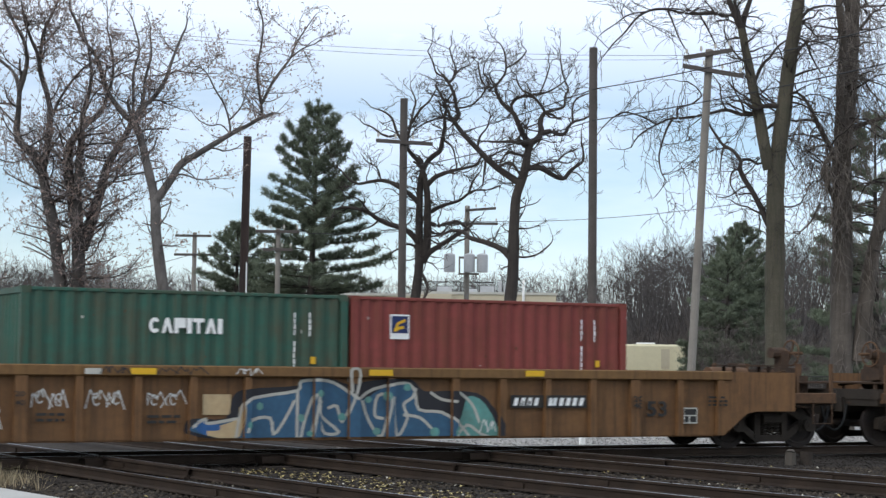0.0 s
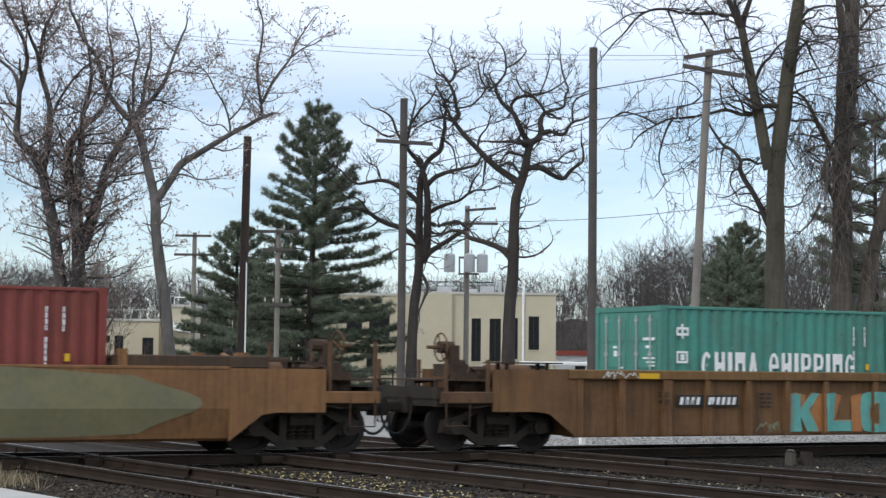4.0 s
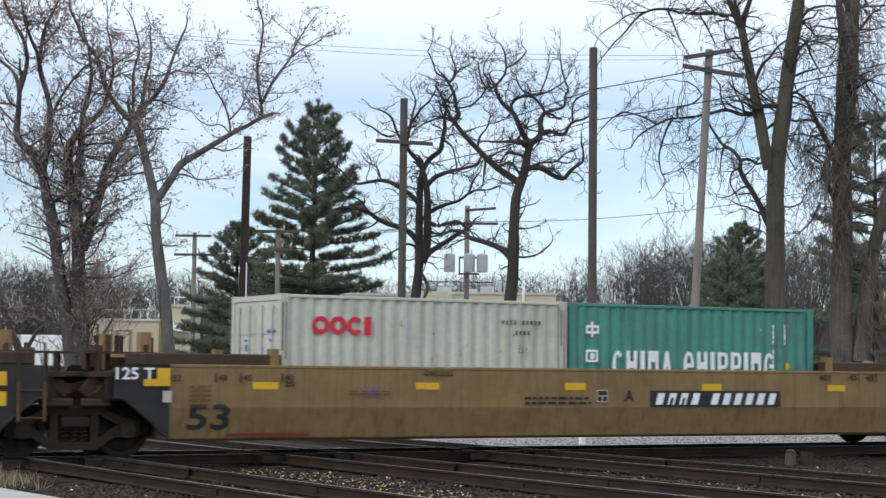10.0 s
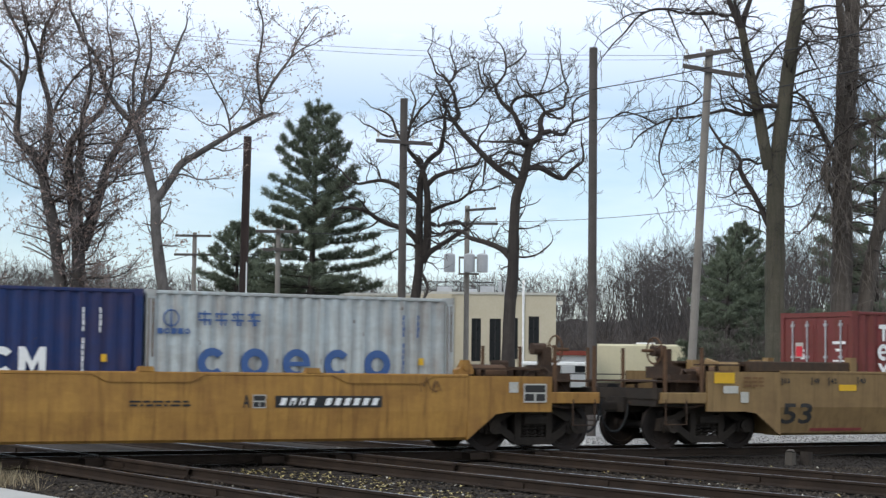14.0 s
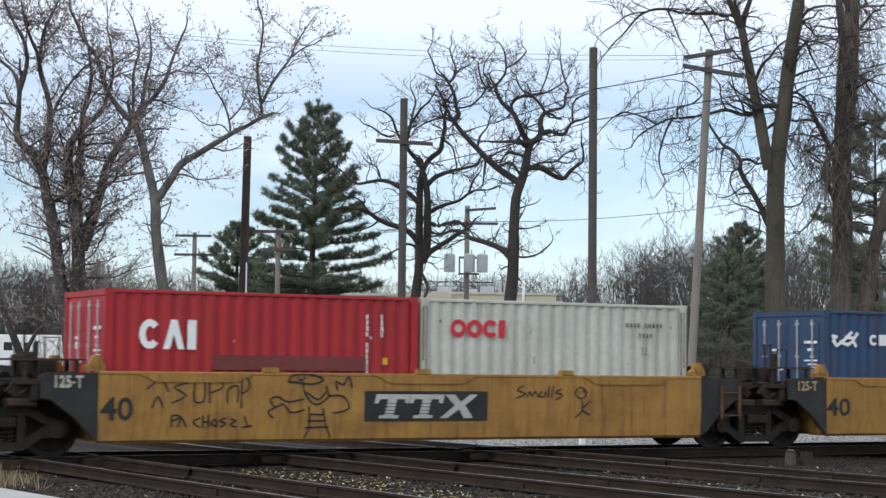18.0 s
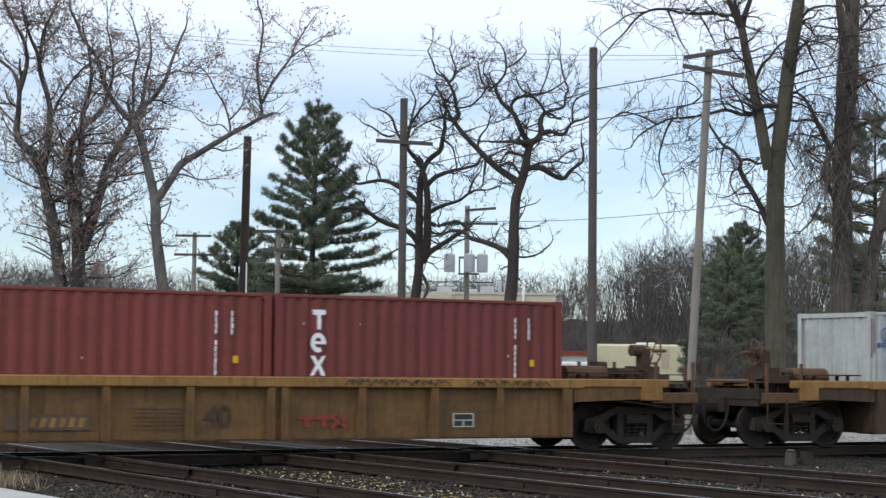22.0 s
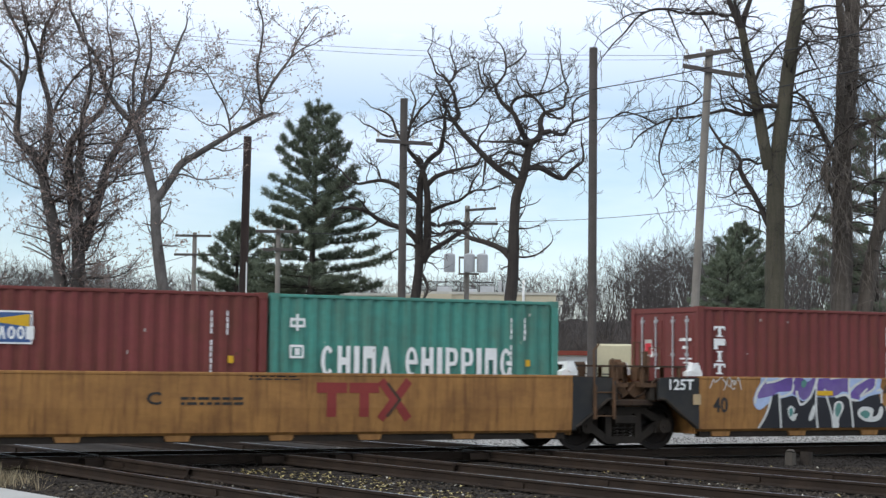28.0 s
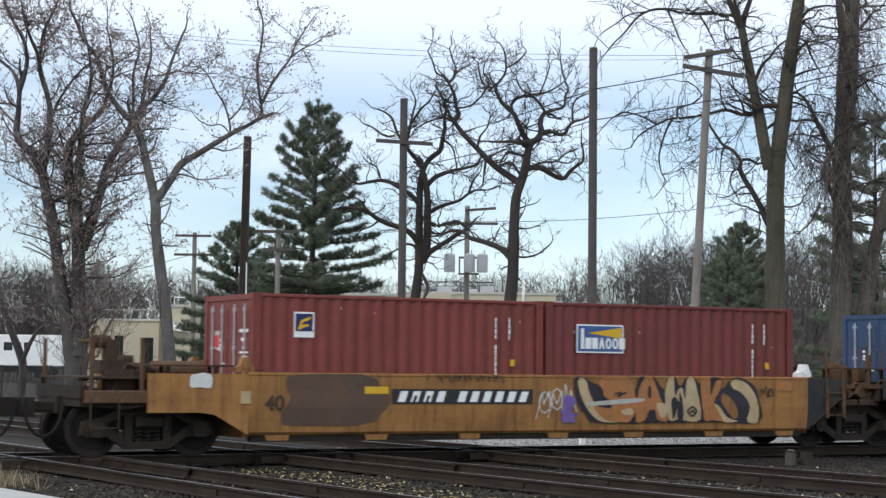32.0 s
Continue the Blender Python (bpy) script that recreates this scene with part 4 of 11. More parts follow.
    # the two ends
    for s, how in ((-1, left), (1, right)):
        e = Build()
        e.slab([(s * W, 0.31), (s * (W + 0.04), 0.31), (s * (W + 0.04), top - 0.12), (s * W, top - 0.12)][::s], -1.38, 1.38)      # bulkhead
        part("bulkhead", e.mesh("bulkhead", mb), car)
        deck_z = min(1.22, top - 0.12)
        if how == "end":
            out = [(W, low), (W + 0.62, 0.72), (W + 0.9, 0.76), (W + 1.85, 0.76), (W + 1.85, top - 0.02), (W, top - 0.02)]
            if rib and not long:
                out = [(W, 0.95), (W + 1.9, 1.02), (W + 1.9, top - 0.16), (W, top - 0.16)]
            for sy in (-1, 1):
                b = Build().slab([(s * x, z) for x, z in out], sy * 1.50 if sy < 0 else 1.44, -1.44 if sy < 0 else 1.50)
                part("end_side_plate", b.mesh("end_side_plate", mb), car)
                b = Build().rounded(*sorted((s * (W + 1.85), s * (W + 2.95))), *sorted((sy * 1.48, sy * 1.36)), 0.92, 1.14, 0.015)
                part("end_sill", b.mesh("end_sill", MAT["end_rust"] if rib or kind == "brack40" else mc), car)
                if rib and not long:
                    part("chord_end", Build().rounded(*sorted((s * (W + 0.2), s * (W + 2.2))), *sorted((sy * 1.53, sy * 1.38)), top - 0.16, top, 0.015).mesh("chord_end", mc), car)
                    part("chord_drop", Build().rounded(*sorted((s * (W + 1.55), s * (W + 2.05))), *sorted((sy * 1.53, sy * 1.47)), top - 0.42, top - 0.02, 0.012).mesh("chord_drop", mc), car)
                part("corner_step", Build().pipe([(s * (W + 2.35), sy * 1.47, 1.0), (s * (W + 2.35), sy * 1.47, 0.5), (s * (W + 2.85), sy * 1.47, 0.5), (s * (W + 2.85), sy * 1.47, 1.0)], 0.018, 6).mesh("corner_step", MAT["end_grime"]), car)
                for x in (W + 1.95, W + 2.85):
                    part("grab_post", shared(("grab", kind), lambda: Build().box(-0.03, 0.03, -0.025, 0.025, 1.1, 2.05 if not rib else 1.75), "grab_post", MAT["end_rust"]), car, (s * x, sy * 1.44, 0))
            part("end_deck", Build().box(*sorted((s * (W + 0.04), s * (W + 2.95))), -1.36, 1.36, 1.03, 1.1).box(*sorted((s * (W + 0.1), s * (W + 1.8))), -0.45, 0.45, 0.8, 1.03).mesh("end_deck", MAT["end_grime"]), car)
            part("stub_sill", Build().box(*sorted((s * (W + 1.6), s * (W + 3.1))), -0.3, 0.3, 0.72, 1.03).mesh("stub_sill", MAT["truck_steel"]), car)
            cp = Build().rounded(*sorted((s * (W + 3.05), s * (W + 3.55))), -0.09, 0.09, 0.74, 0.94, 0.03)
            cp.slab([(s * (W + 3.45), 0.66), (s * (W + 3.74), 0.66), (s * (W + 3.74), 1.0), (s * (W + 3.45), 1.0)][::s], -0.16, 0.16)
            part("coupler", cp.mesh("coupler", MAT["truck_steel"]), car, label="knuckle coupler, grimy steel")
            part("air_hose", shared("hose", hose, "air_hose", MAT["rubber"]), car, (s * (W + 3.35), -0.35, 0), "drooping black rubber air hose")
            eg, er = MAT["end_grime"], MAT["end_rust"]
            part("draft_beam", Build().box(*sorted((s * (W + 1.85), s * (W + 3.0))), -1.34, 1.34, 0.86, 1.03).box(*sorted((s * (W + 2.86), s * (W + 3.02))), -1.4, 1.4, 1.0, 1.22).mesh("draft_beam", MAT["truck_steel"]), car)
            part("slope_plate", Build().slab([(s * (W + 0.04), 1.1), (s * (W + 1.6), 1.1), (s * (W + 1.25), 1.3), (s * (W + 0.04), top - 0.04)][::s], -1.1, 1.1).mesh("slope_plate", eg), car)
            part("brake_wheel", shared("bw", brake_wheel, "brake_wheel", er), car, (s * (W + 2.5), -0.55, 1.98), rz=0 if s > 0 else math.pi)
            part("brake_stand", Build().box(-0.1, 0.1, -0.12, 0.12, 1.1, 2.02).box(-0.26, 0.2, -0.3, 0.3, 1.42, 1.66).box(-0.2, 0.3, -0.5, -0.3, 1.1, 1.5).rod((0, 0, 1.98), (-0.3, 0, 1.98), 0.12, None, 10).mesh("brake_stand", eg), car, (s * (W + 2.25), -0.55, 0))
            part("air_reservoir", Build().rod((s * (W + 0.45), -0.35, 1.46), (s * (W + 1.4), -0.35, 1.46), 0.2, None, 16).rod((s * (W + 1.4), -0.35, 1.46), (s * (W + 1.47), -0.35, 1.46), 0.2, 0.1, 16).box(*sorted((s * (W + 0.65), s * (W + 0.75))), -0.5, -0.2, 1.1, 1.3).box(*sorted((s * (W + 1.15), s * (W + 1.25))), -0.5, -0.2, 1.1, 1.3).mesh("air_reservoir", er, False), car)
            part("control_valve", Build().rounded(*sorted((s * (W + 1.55), s * (W + 1.95))), -0.7, -0.25, 1.1, 1.62, 0.05).rod((s * (W + 1.75), -0.7, 1.4), (s * (W + 1.75), -0.85, 1.4), 0.12, None, 10).mesh("control_valve", eg), car)
            part("valve_box", Build().rounded(*sorted((s * (W + 1.6), s * (W + 1.8))), 0.1, 0.5, 1.1, 1.75, 0.04).mesh("valve_box", eg), car)
            part("brake_cylinder", Build().rod((s * (W + 0.9), 0.55, 1.36), (s * (W + 1.7), 0.55, 1.36), 0.15, None, 12).rod((s * (W + 1.7), 0.55, 1.36), (s * (W + 2.5), 0.5, 1.3), 0.03, None, 6).mesh("brake_cylinder", eg), car)
            part("brake_pipe", Build().pipe([(s * (W + 0.9), -1.3, 1.0), (s * (W + 1.5), -1.35, 0.94), (s * (W + 2.2), -1.38, 0.84), (s * (W + 2.8), -1.0, 0.86), (s * (W + 3.0), -0.4, 0.92)], 0.025, 6).pipe([(s * (W + 1.7), -0.6, 1.5), (s * (W + 2.05), -0.9, 1.6), (s * (W + 2.3), -1.1, 1.3), (s * (W + 2.4), -1.2, 1.1)], 0.02, 6).mesh("brake_pipe", eg), car)
            part("crossover_walk", Build().box(*sorted((s * (W + 1.7), s * (W + 3.0))), -1.3, 1.3, 1.34, 1.375).box(*sorted((s * (W + 0.2), s * (W + 1.7))), -1.3, -0.8, top + 0.1, top + 0.13).mesh("crossover_walk", eg), car)
            for x, z0, z1 in ((W + 1.75, 1.1, 1.34), (W + 2.95, 1.1, 1.34), (W + 0.5, top - 0.2, top + 0.1), (W + 1.4, 1.2, top + 0.1)):
                for y in (-1.22, 1.22) if x > W + 1.6 else (-1.2, -0.85):
                    part("walk_bracket", shared(("wb", z0, z1), lambda: Build().box(-0.03, 0.03, -0.03, 0.03, z0, z1), "walk_bracket", eg), car, (s * x, y, 0))
            truck(car, s * (W + (1.55 if long else 1.7)), True)
        else:
            ml = mb if kind == "rib53" else me
            gm = MAT["end_rust" if kind in ("rib53", "brack40", "smooth53o") else "truck_steel" if kind == "smooth40" else "end_grime"]
            if kind == "rib53":
                outer = [(W, 0.28), (W + 0.05, 0.5), (W + 0.18, 0.71), (W + 0.4, 0.86), (W + 0.7, 0.93), (W + 1.2, 0.93), (W + 1.2, top - 0.02), (W, top - 0.02)]
            else:
                outer = [(W, low + 0.04), (W + 0.1, low + 0.08), (W + 0.4, 0.66), (W + 0.82, 0.98), (W + 1.0, 1.0), (W + 1.0, top - 0.12), (W + 0.93, top - 0.03), (W, top - 0.02)]
            for sy in (-1, 1):
                b = Build().slab([(s * x, z) for x, z in outer], -1.495 if sy < 0 else 1.44, -1.44 if sy < 0 else 1.495)
                part("end_side_plate", b.mesh("end_side_plate", ml), car, label="" if kind == "rib53" else "black-painted end plate sloping up round the shared truck")
                if kind != "rib53":
                    part("plate_rim", Build().pipe([(s * (W + 0.08), sy * 1.5, low + 0.1), (s * (W + 0.4), sy * 1.5, 0.68), (s * (W + 0.82), sy * 1.5, 1.0), (s * (W + 1.0), sy * 1.5, 1.02)], 0.03, 6).mesh("plate_rim", MAT["truck_steel"]), car)
            if kind == "rib53":
                for sy in (-1, 1):
                    part("black_panel", Build().box(*sorted((s * (W - 1.05), s * (W - 0.07))), *sorted((sy * 1.412, sy * 1.424)), low + 0.04, top - 0.2).mesh("black_panel", MAT["black"]), car)
                    part("arch_rim", Build().pipe([(s * (W + x), sy * 1.5, z) for x, z in ((0.02, 0.34), (0.06, 0.5), (0.18, 0.7), (0.4, 0.85), (0.7, 0.92), (1.2, 0.93))], 0.028, 6).mesh("arch_rim", gm), car)
                    for dx, w, h in ((0.62, 0.16, 0.34), (0.98, 0.2, 0.42)):
                        part("bracket", Build().box(*sorted((s * (W + dx), s * (W + dx + w))), *sorted((sy * 1.495, sy * 1.55)), 1.08, 1.08 + h).box(*sorted((s * (W + dx + 0.04), s * (W + dx + w - 0.04))), *sorted((sy * 1.55, sy * 1.554)), 1.14, 1.14 + h * 0.4).mesh("bracket", gm), car)
                    for dx in (-0.98, -0.16):
                        part("chord_strip", Build().box(*sorted((s * (W + dx), s * (W + dx + 0.05))), *sorted((sy * 1.54, sy * 1.545)), top - 0.19, top + 0.004).mesh("chord_strip", MAT["dim_white"]), car)
                    part("reflector", Build().box(*sorted((s * (W - 0.8), s * (W - 0.25))), *sorted((sy * 1.54, sy * 1.544)), top - 0.15, top - 0.04).mesh("reflector", MAT["yellow"]), car)
            part("end_deck", Build().box(*sorted((s * (W + 0.04), s * (W + 1.35))), -1.4, 1.4, top - 0.22, top - 0.14).mesh("end_deck", gm), car)
            # the articulated connection with its arms and bearings
            ac = Build().rounded(*sorted((s * (W + 0.45), s * (W + 1.62))), -0.42, 0.42, 0.9, 1.24, 0.09)
            for y0 in (-1.2, 1.05):
                part("casting_arm", Build().slab([(s * (W + 0.5), 1.0), (s * (W + 1.2), 0.92), (s * (W + 1.5), 1.12), (s * (W + 1.3), 1.36), (s * (W + 0.85), 1.3)][::s], y0, y0 + 0.15).mesh("casting_arm", gm), car)
                part("side_bearing", Build().rounded(*sorted((s * (W + 1.0), s * (W + 1.5))), y0 - 0.1, y0 + 0.3, 0.86, 1.0, 0.03).mesh("side_bearing", MAT["end_grime"]), car)
            ac.rod((s * (W + 1.1), -0.95, 1.16), (s * (W + 1.1), -0.45, 1.16), 0.17, None, 14)
            part("centre_casting", ac.mesh("centre_casting", gm), car)
            part("end_beam", Build().box(*sorted((s * (W + 1.0), s * (W + 1.12))), -1.38, 1.38, 0.98, top - 0.22).mesh("end_beam", MAT["truck_steel"]), car)
            part("pipework", Build().pipe([(s * (W + 0.3), -1.2, top - 0.02), (s * (W + 0.9), -1.25, top - 0.05), (s * (W + 1.25), -1.3, 1.1), (s * (W + 1.4), -1.1, 0.98)], 0.022, 6).pipe([(s * (W + 0.4), -0.7, top - 0.1), (s * (W + 1.2), -0.9, 1.32), (s * (W + 1.55), -0.8, 1.2)], 0.03, 6).mesh("pipework", MAT["end_grime"]), car)
            # raised walkway over the joint
            wz = top + 0.18
            for y0 in (-1.25, 0.55):
                part("walkway", Build().box(*sorted((s * (W + 0.15), s * (W + 1.46))), y0, y0 + 0.7, wz, wz + 0.035).mesh("walkway", MAT["end_grime"]), car)
            for x in (W + 0.3, W + 1.2):
                for y in (-1.2, -0.6, 1.2):
                    part("walk_bracket", shared(("wbj", kind), lambda: Build().box(-0.035, 0.035, -0.03, 0.03, top - 0.16, wz), "walk_bracket", gm), car, (s * x, y, 0))
            for dx, w, h, y in ((0.4, 0.3, 0.14, -0.3), (0.9, 0.22, 0.2, -0.2), (0.62, 0.16, 0.26, 0.4)):
                part("valve", Build().rounded(*sorted((s * (W + dx), s * (W + dx + w))), y, y + 0.25, wz - 0.28, wz - 0.1 + h, 0.04).mesh("valve", gm), car)
            if s > 0:
                part("ladder", shared(("ladder", kind), lambda: ladder(0.62, 1.28 if kind != "rib53" else 1.5, 0.44, 0.46), "ladder", MAT["end_rust"]), car, (s * (W + 0.72), -1.53, 0))
                part("ladder_rail", shared(("lrail", kind), lambda: Build().pipe([(-0.22, 0, 1.2), (-0.22, 0.04, top + 0.5), (-0.1, 0.04, top + 0.62)], 0.02, 6).pipe([(0.22, 0, 1.2), (0.22, 0.04, top + 0.35)], 0.02, 6), "ladder_rail", gm), car, (s * (W + 0.72), -1.51, 0))
            else:
                truck(car, s * (W + 1.55), False)
                part("walk_rail", Build().pipe([(-W - 1.2, -1.15, wz), (-W - 1.2, -1.15, wz + 0.5), (-W - 1.36, -1.15, wz + 0.5), (-W - 1.36, -1.15, wz)], 0.022, 6).mesh("walk_rail", gm), car)
                part("walk_rail", Build().pipe([(-W - 0.5, -0.8, wz), (-W - 0.5, -0.8, wz + 0.4), (-W - 0.75, -0.8, wz + 0.4), (-W - 0.75, -0.8, wz)], 0.018, 6).mesh("walk_rail", gm), car)
                part("grab_post", shared(("gp2", kind), lambda: Build().box(-0.045, 0.045, -0.03, 0.03, top - 0.1, top + 0.5), "grab_post", gm), car, (-W - 0.95, -0.95, 0))
        # fittings on top
        if long and not rib:
            # raised coaming beyond the containers
            ct = top if kind != "low53" else top
            for sy in (-1, 1):
                part("coaming", Build().rounded(*sorted((s * 6.16, s * (W + 0.75))), *sorted((sy * 1.46, sy * 1.3)), ct - 0.02, ct + 0.2, 0.02).box(*sorted((s * 6.2, s * (W + 0.7))), *sorted((sy * 1.3, sy * 1.18)), ct + 0.15, ct + 0.19).mesh("coaming", MAT["car_dirty"] if kind != "low53" else mb), car)
                part("coaming_lug", Build().box(*sorted((s * 6.22, s * 6.38)), *sorted((sy * 1.5, sy * 1.3)), ct, ct + 0.3).mesh("coaming_lug", mb), car)
        if kind.startswith("smooth53"):
            for y in (-1.1, 1.1):
                part("storage_post", shared(("sp", kind), storage_post, "storage_post", mb), car, (s * (W + 0.35), y, top - 0.16 if how != "end" else 1.1))
            part("valve_body", Build().rounded(*sorted((s * (W + 0.3), s * (W + 0.8))), -0.5, 0.1, top - 0.1, top + 0.18, 0.06).rod((s * (W + 0.55), -0.2, top + 0.1), (s * (W + 0.55), 0.3, top + 0.2), 0.07).mesh("valve_body", mb), car)
        if kind in ("smooth40", "brack40"):
            for y in (-1.2, 1.2):
                part("twist_cone", shared("tc", twist_cone, "twist_cone", mb if kind == "smooth40" else MAT["white"] if how != "end" else mb), car, (s * (W + 0.02), y * 1.08, top + 0.01))
    MOVING.append((car, mid))
    return car


# ---- the consist, from the leading car back ----
CONSIST = [
    ("rib53", 37.66, "end", "end", None, None),
    ("rib53", 13.96, "joint", "end", ("bottle_green", "blocks_green", "wall", "dark green corrugated steel container with white word shapes"), ("mid_red", "emblem", "doors", "dull red corrugated container with a blue and yellow emblem")),
    ("rib53", -5.60, "joint", "joint", ("dark_red", "stack_wide", "doors", "dark red container with white shapes stacked upright"), ("brick_red", "stack_wide", "doors", "faded brick-red container with white shapes stacked upright")),
    ("rib53", -25.21, "end", "joint", ("teal", "long_word", "doors", "sea-green container with a long white word mark"), ("dark_red", "emblem", "doors", "dark red corrugated container with a blue and yellow emblem")),
    ("smooth53o", -48.89, "joint", "end", ("vivid_blue", "wing_word", "wall", "vivid blue container with a red wing emblem"), ("mid_red", "", "doors", "plain dull red corrugated container")),
    ("smooth53o", -68.52, "joint", "joint", ("brick_red", "stack_wide", "doors", "brick-red container with white shapes stacked upright"), ("deep_blue", "swoosh", "wall", "weathered dark blue container with bold white shapes and a swoosh")),
    ("smooth53o", -88.14, "end", "joint", ("blue", "small_word", "doors", "bright blue container with a small white word mark"), ("brick_red", "stack_wide", "doors", "brick-red container patched with darker red paint")),
    ("smooth53", -111.96, "joint", "end", ("pale_grey", "red_word", "doors", "pale grey container with a red word mark"), ("teal", "long_word", "doors", "sea-green container with a long white word mark")),
    ("smooth53", -131.60, "joint", "joint", ("worn_red", "", "doors", "plain faded rusty-red container with smoke stains"), ("dark_red", "emblem", "doors", "dark red corrugated container with a blue and yellow emblem")),
    ("smooth53", -151.16, "end", "joint", ("dark_red", "stack_narrow", "doors", "dark red container with white shapes one above another"), ("dark_red", "emblem", "doors", "dark red corrugated container with a blue and yellow emblem")),
    ("smooth40", -173.04, "joint", "end", ("navy", "swoosh_notes", "wall", "navy blue container with bold white shapes and a swoosh"), ("ice_grey", "blue_word", "wall", "pale blue-grey container with bold blue shapes, rusty posts")),
    ("smooth40", -188.76, "joint", "joint", ("orange_red", "", "wall", "plain orange-red corrugated container"), ("orange_red", "", "doors", "plain orange-red corrugated container")),
    ("smooth40", -204.50, "joint", "joint", ("sea_blue", "horse_word", "doors", "blue container with a white winged horse shape and word mark"), ("dark_red", "stack_narrow", "doors", "dark red container with white shapes one above another")),
    ("smooth40", -220.23, "joint", "joint", ("bright_red", "bold_word", "doors", "bright red container with bold white shapes"), ("pale_grey", "red_word", "doors", "pale grey container with a red word mark")),
    ("smooth40", -235.90, "end", "joint", ("pale_grey", "red_word", "doors", "pale grey container with a red word mark, rust at its posts"), ("pale_grey", "red_word", "doors", "pale grey container with a red word mark and a dark stain")),
    ("rib40", -255.88, "end", "end", ("ice_grey", "blue_word", "wall", "pale blue-grey container with bold blue shapes, rusty posts"), ("dark_red", "sign_word", "doors", "dark red container with a blue and yellow sign")),
    ("rib40o", -275.84, "end", "end", ("mid_red", "", "doors", "plain dull red corrugated container"), ("dark_red", "stack_narrow", "doors", "dark red container with white shapes one above another")),
    ("low53", -297.76, "end", "end", ("mid_red", "", "wall", "plain dull red corrugated container"), ("navy", "swoosh_small", "doors", "navy blue container with bold white shapes and a swoosh")),
    ("rib40", -319.64, "end", "end", ("dark_red", "emblem", "doors", "dark red corrugated container with a blue and yellow emblem"), ("mid_blue", "swoosh", "doors", "blue container with bold white shapes and a swoosh")),
    ("brack40", -339.63, "joint", "end", ("dark_red", "stack_wide", "doors", "dark red container with white shapes stacked upright"), ("pale_grey", "red_word", "doors", "pale grey container with a red word mark")),
    ("brack40", -355.14, "joint", "joint", ("dark_red", "sign_word", "doors", "dark red container with a pale faded sign"), ("teal", "long_word", "doors", "sea-green container with a long white word mark")),
    ("brack40", -370.70, "joint", "joint", ("mid_red", "", "doors", "plain dull red corrugated container"), ("dark_red", "stack_wide", "doors", "dark red container with white shapes stacked upright")),
    ("brack40", -386.22, "joint", "joint", ("sea_blue", "swoosh", "doors", "weathered blue container with bold white shapes and a swoosh"), ("sea_blue", "gold_word", "doors", "blue container with a small yellow word mark")),
    ("brack40", -401.80, "end", "joint", ("mid_red", "emblem", "doors", "dull red corrugated container with a blue and yellow emblem"), ("dark_red", "sign_word", "doors", "dark red container with a blue and yellow sign")),
    ("rib40", -421.80, "end", "end", None, None),
]
CAR_LABEL = {
    "rib53": "brown ribbed steel well car, grimy and covered in graffiti",
    "smooth53": "tan smooth-sided steel well car with yellow reflectors",
    "smooth53o": "rusty orange smooth-sided well car painted over with graffiti",
    "low53": "gold low-sided steel well car with a stepped end",
    "smooth40": "yellow smooth-sided steel well car with black ends",
    "brack40": "gold steel well car with brackets under its sill",
    "rib40o": "ochre ribbed well car streaked with grime, yellow top chord",
    "rib40": "grimy brown ribbed well car with a yellow top chord",
}
COATS = {-235.90: "car_amber", -319.64: "car_umber"}
CARS = []
for kind, mid, left, right, ca, cb in CONSIST:
    CARS.append(well_car(kind, mid, left, right, CAR_LABEL[kind], COATS.get(mid)))
    for spec, off in ((ca, -3.06), (cb, 3.06)):
        if spec:
            MOVING.append((container(*spec, mid + off), mid + off))

# ---- ground and tracks ----
def ground_material():
    m = paint("dark_ballast_ground", (0.042, 0.035, 0.03), 0.9, 0, 0.45, (0.35, 30.0), (0.064, 0.053, 0.044), 0.6, 0.03, 22.0, spec=0.1)
    return m


g = Build()
N = 60
for i in range(N + 1):
    for j in range(N + 1):
        def spread(k):
            q = (k / N - 0.5) * 2
            return math.copysign(abs(q) ** 3, q) * 2500
        g.v.append((spread(i) + 20, spread(j) + 20, -0.27))
for i in range(N):
    for j in range(N):
        a = i * (N + 1) + j
        g.f.append((a, a + N + 1, a + N + 2, a + 1))
solid("ground", g, ground_material(), "dark trodden ballast and cinders", "ground", kind="structure")
RAIL = paint("rusty_rail_steel", (0.037, 0.027, 0.021), 0.8, 0.0, 0.3, (1.5, 30), (0.066, 0.044, 0.031), 0.5, 0.003, 50, spec=0.14)
HEAD = paint("polished_rail_head", (0.36, 0.38, 0.43), 0.28, 0.9, 0.2, (1.0, 20), (0.08, 0.06, 0.05), 0.6, 0.0)


def rail_at(length):
    b = Build()
    b.slab([(-0.07, -0.17), (0.07, -0.17), (0.07, -0.155), (0.012, -0.13), (0.012, -0.045), (0.036, -0.035), (0.036, -0.006), (0.03, -0.002), (-0.03, -0.002), (-0.036, -0.006), (-0.036, -0.035), (-0.012, -0.045), (-0.012, -0.13), (-0.07, -0.155)], -length / 2, length / 2)
    return b


def lay_rail(length, at, rz, label, worn=True):
    ra = solid("rail", rail_at(length), RAIL, label, "rail", "rails", "structure", at, rz)
    if worn:
        part("rail_head", Build().box(-0.026, 0.026, -length / 2, length / 2, -0.002, 0.0).mesh("rail_head", HEAD), ra)
    # joint bars
    for k in range(-2, 3):
        q = k * 7.3 + 1.1
        if abs(q) < length / 2 - 0.5 and length < 60:
            for s in (-1, 1):
                part("joint_bar", shared(("jb", s), lambda: Build().rounded(s * 0.028 - 0.014, s * 0.028 + 0.014, -0.4, 0.4, -0.135, -0.05, 0.01), "joint_bar", RAIL), ra, (0, q, 0))
    return ra


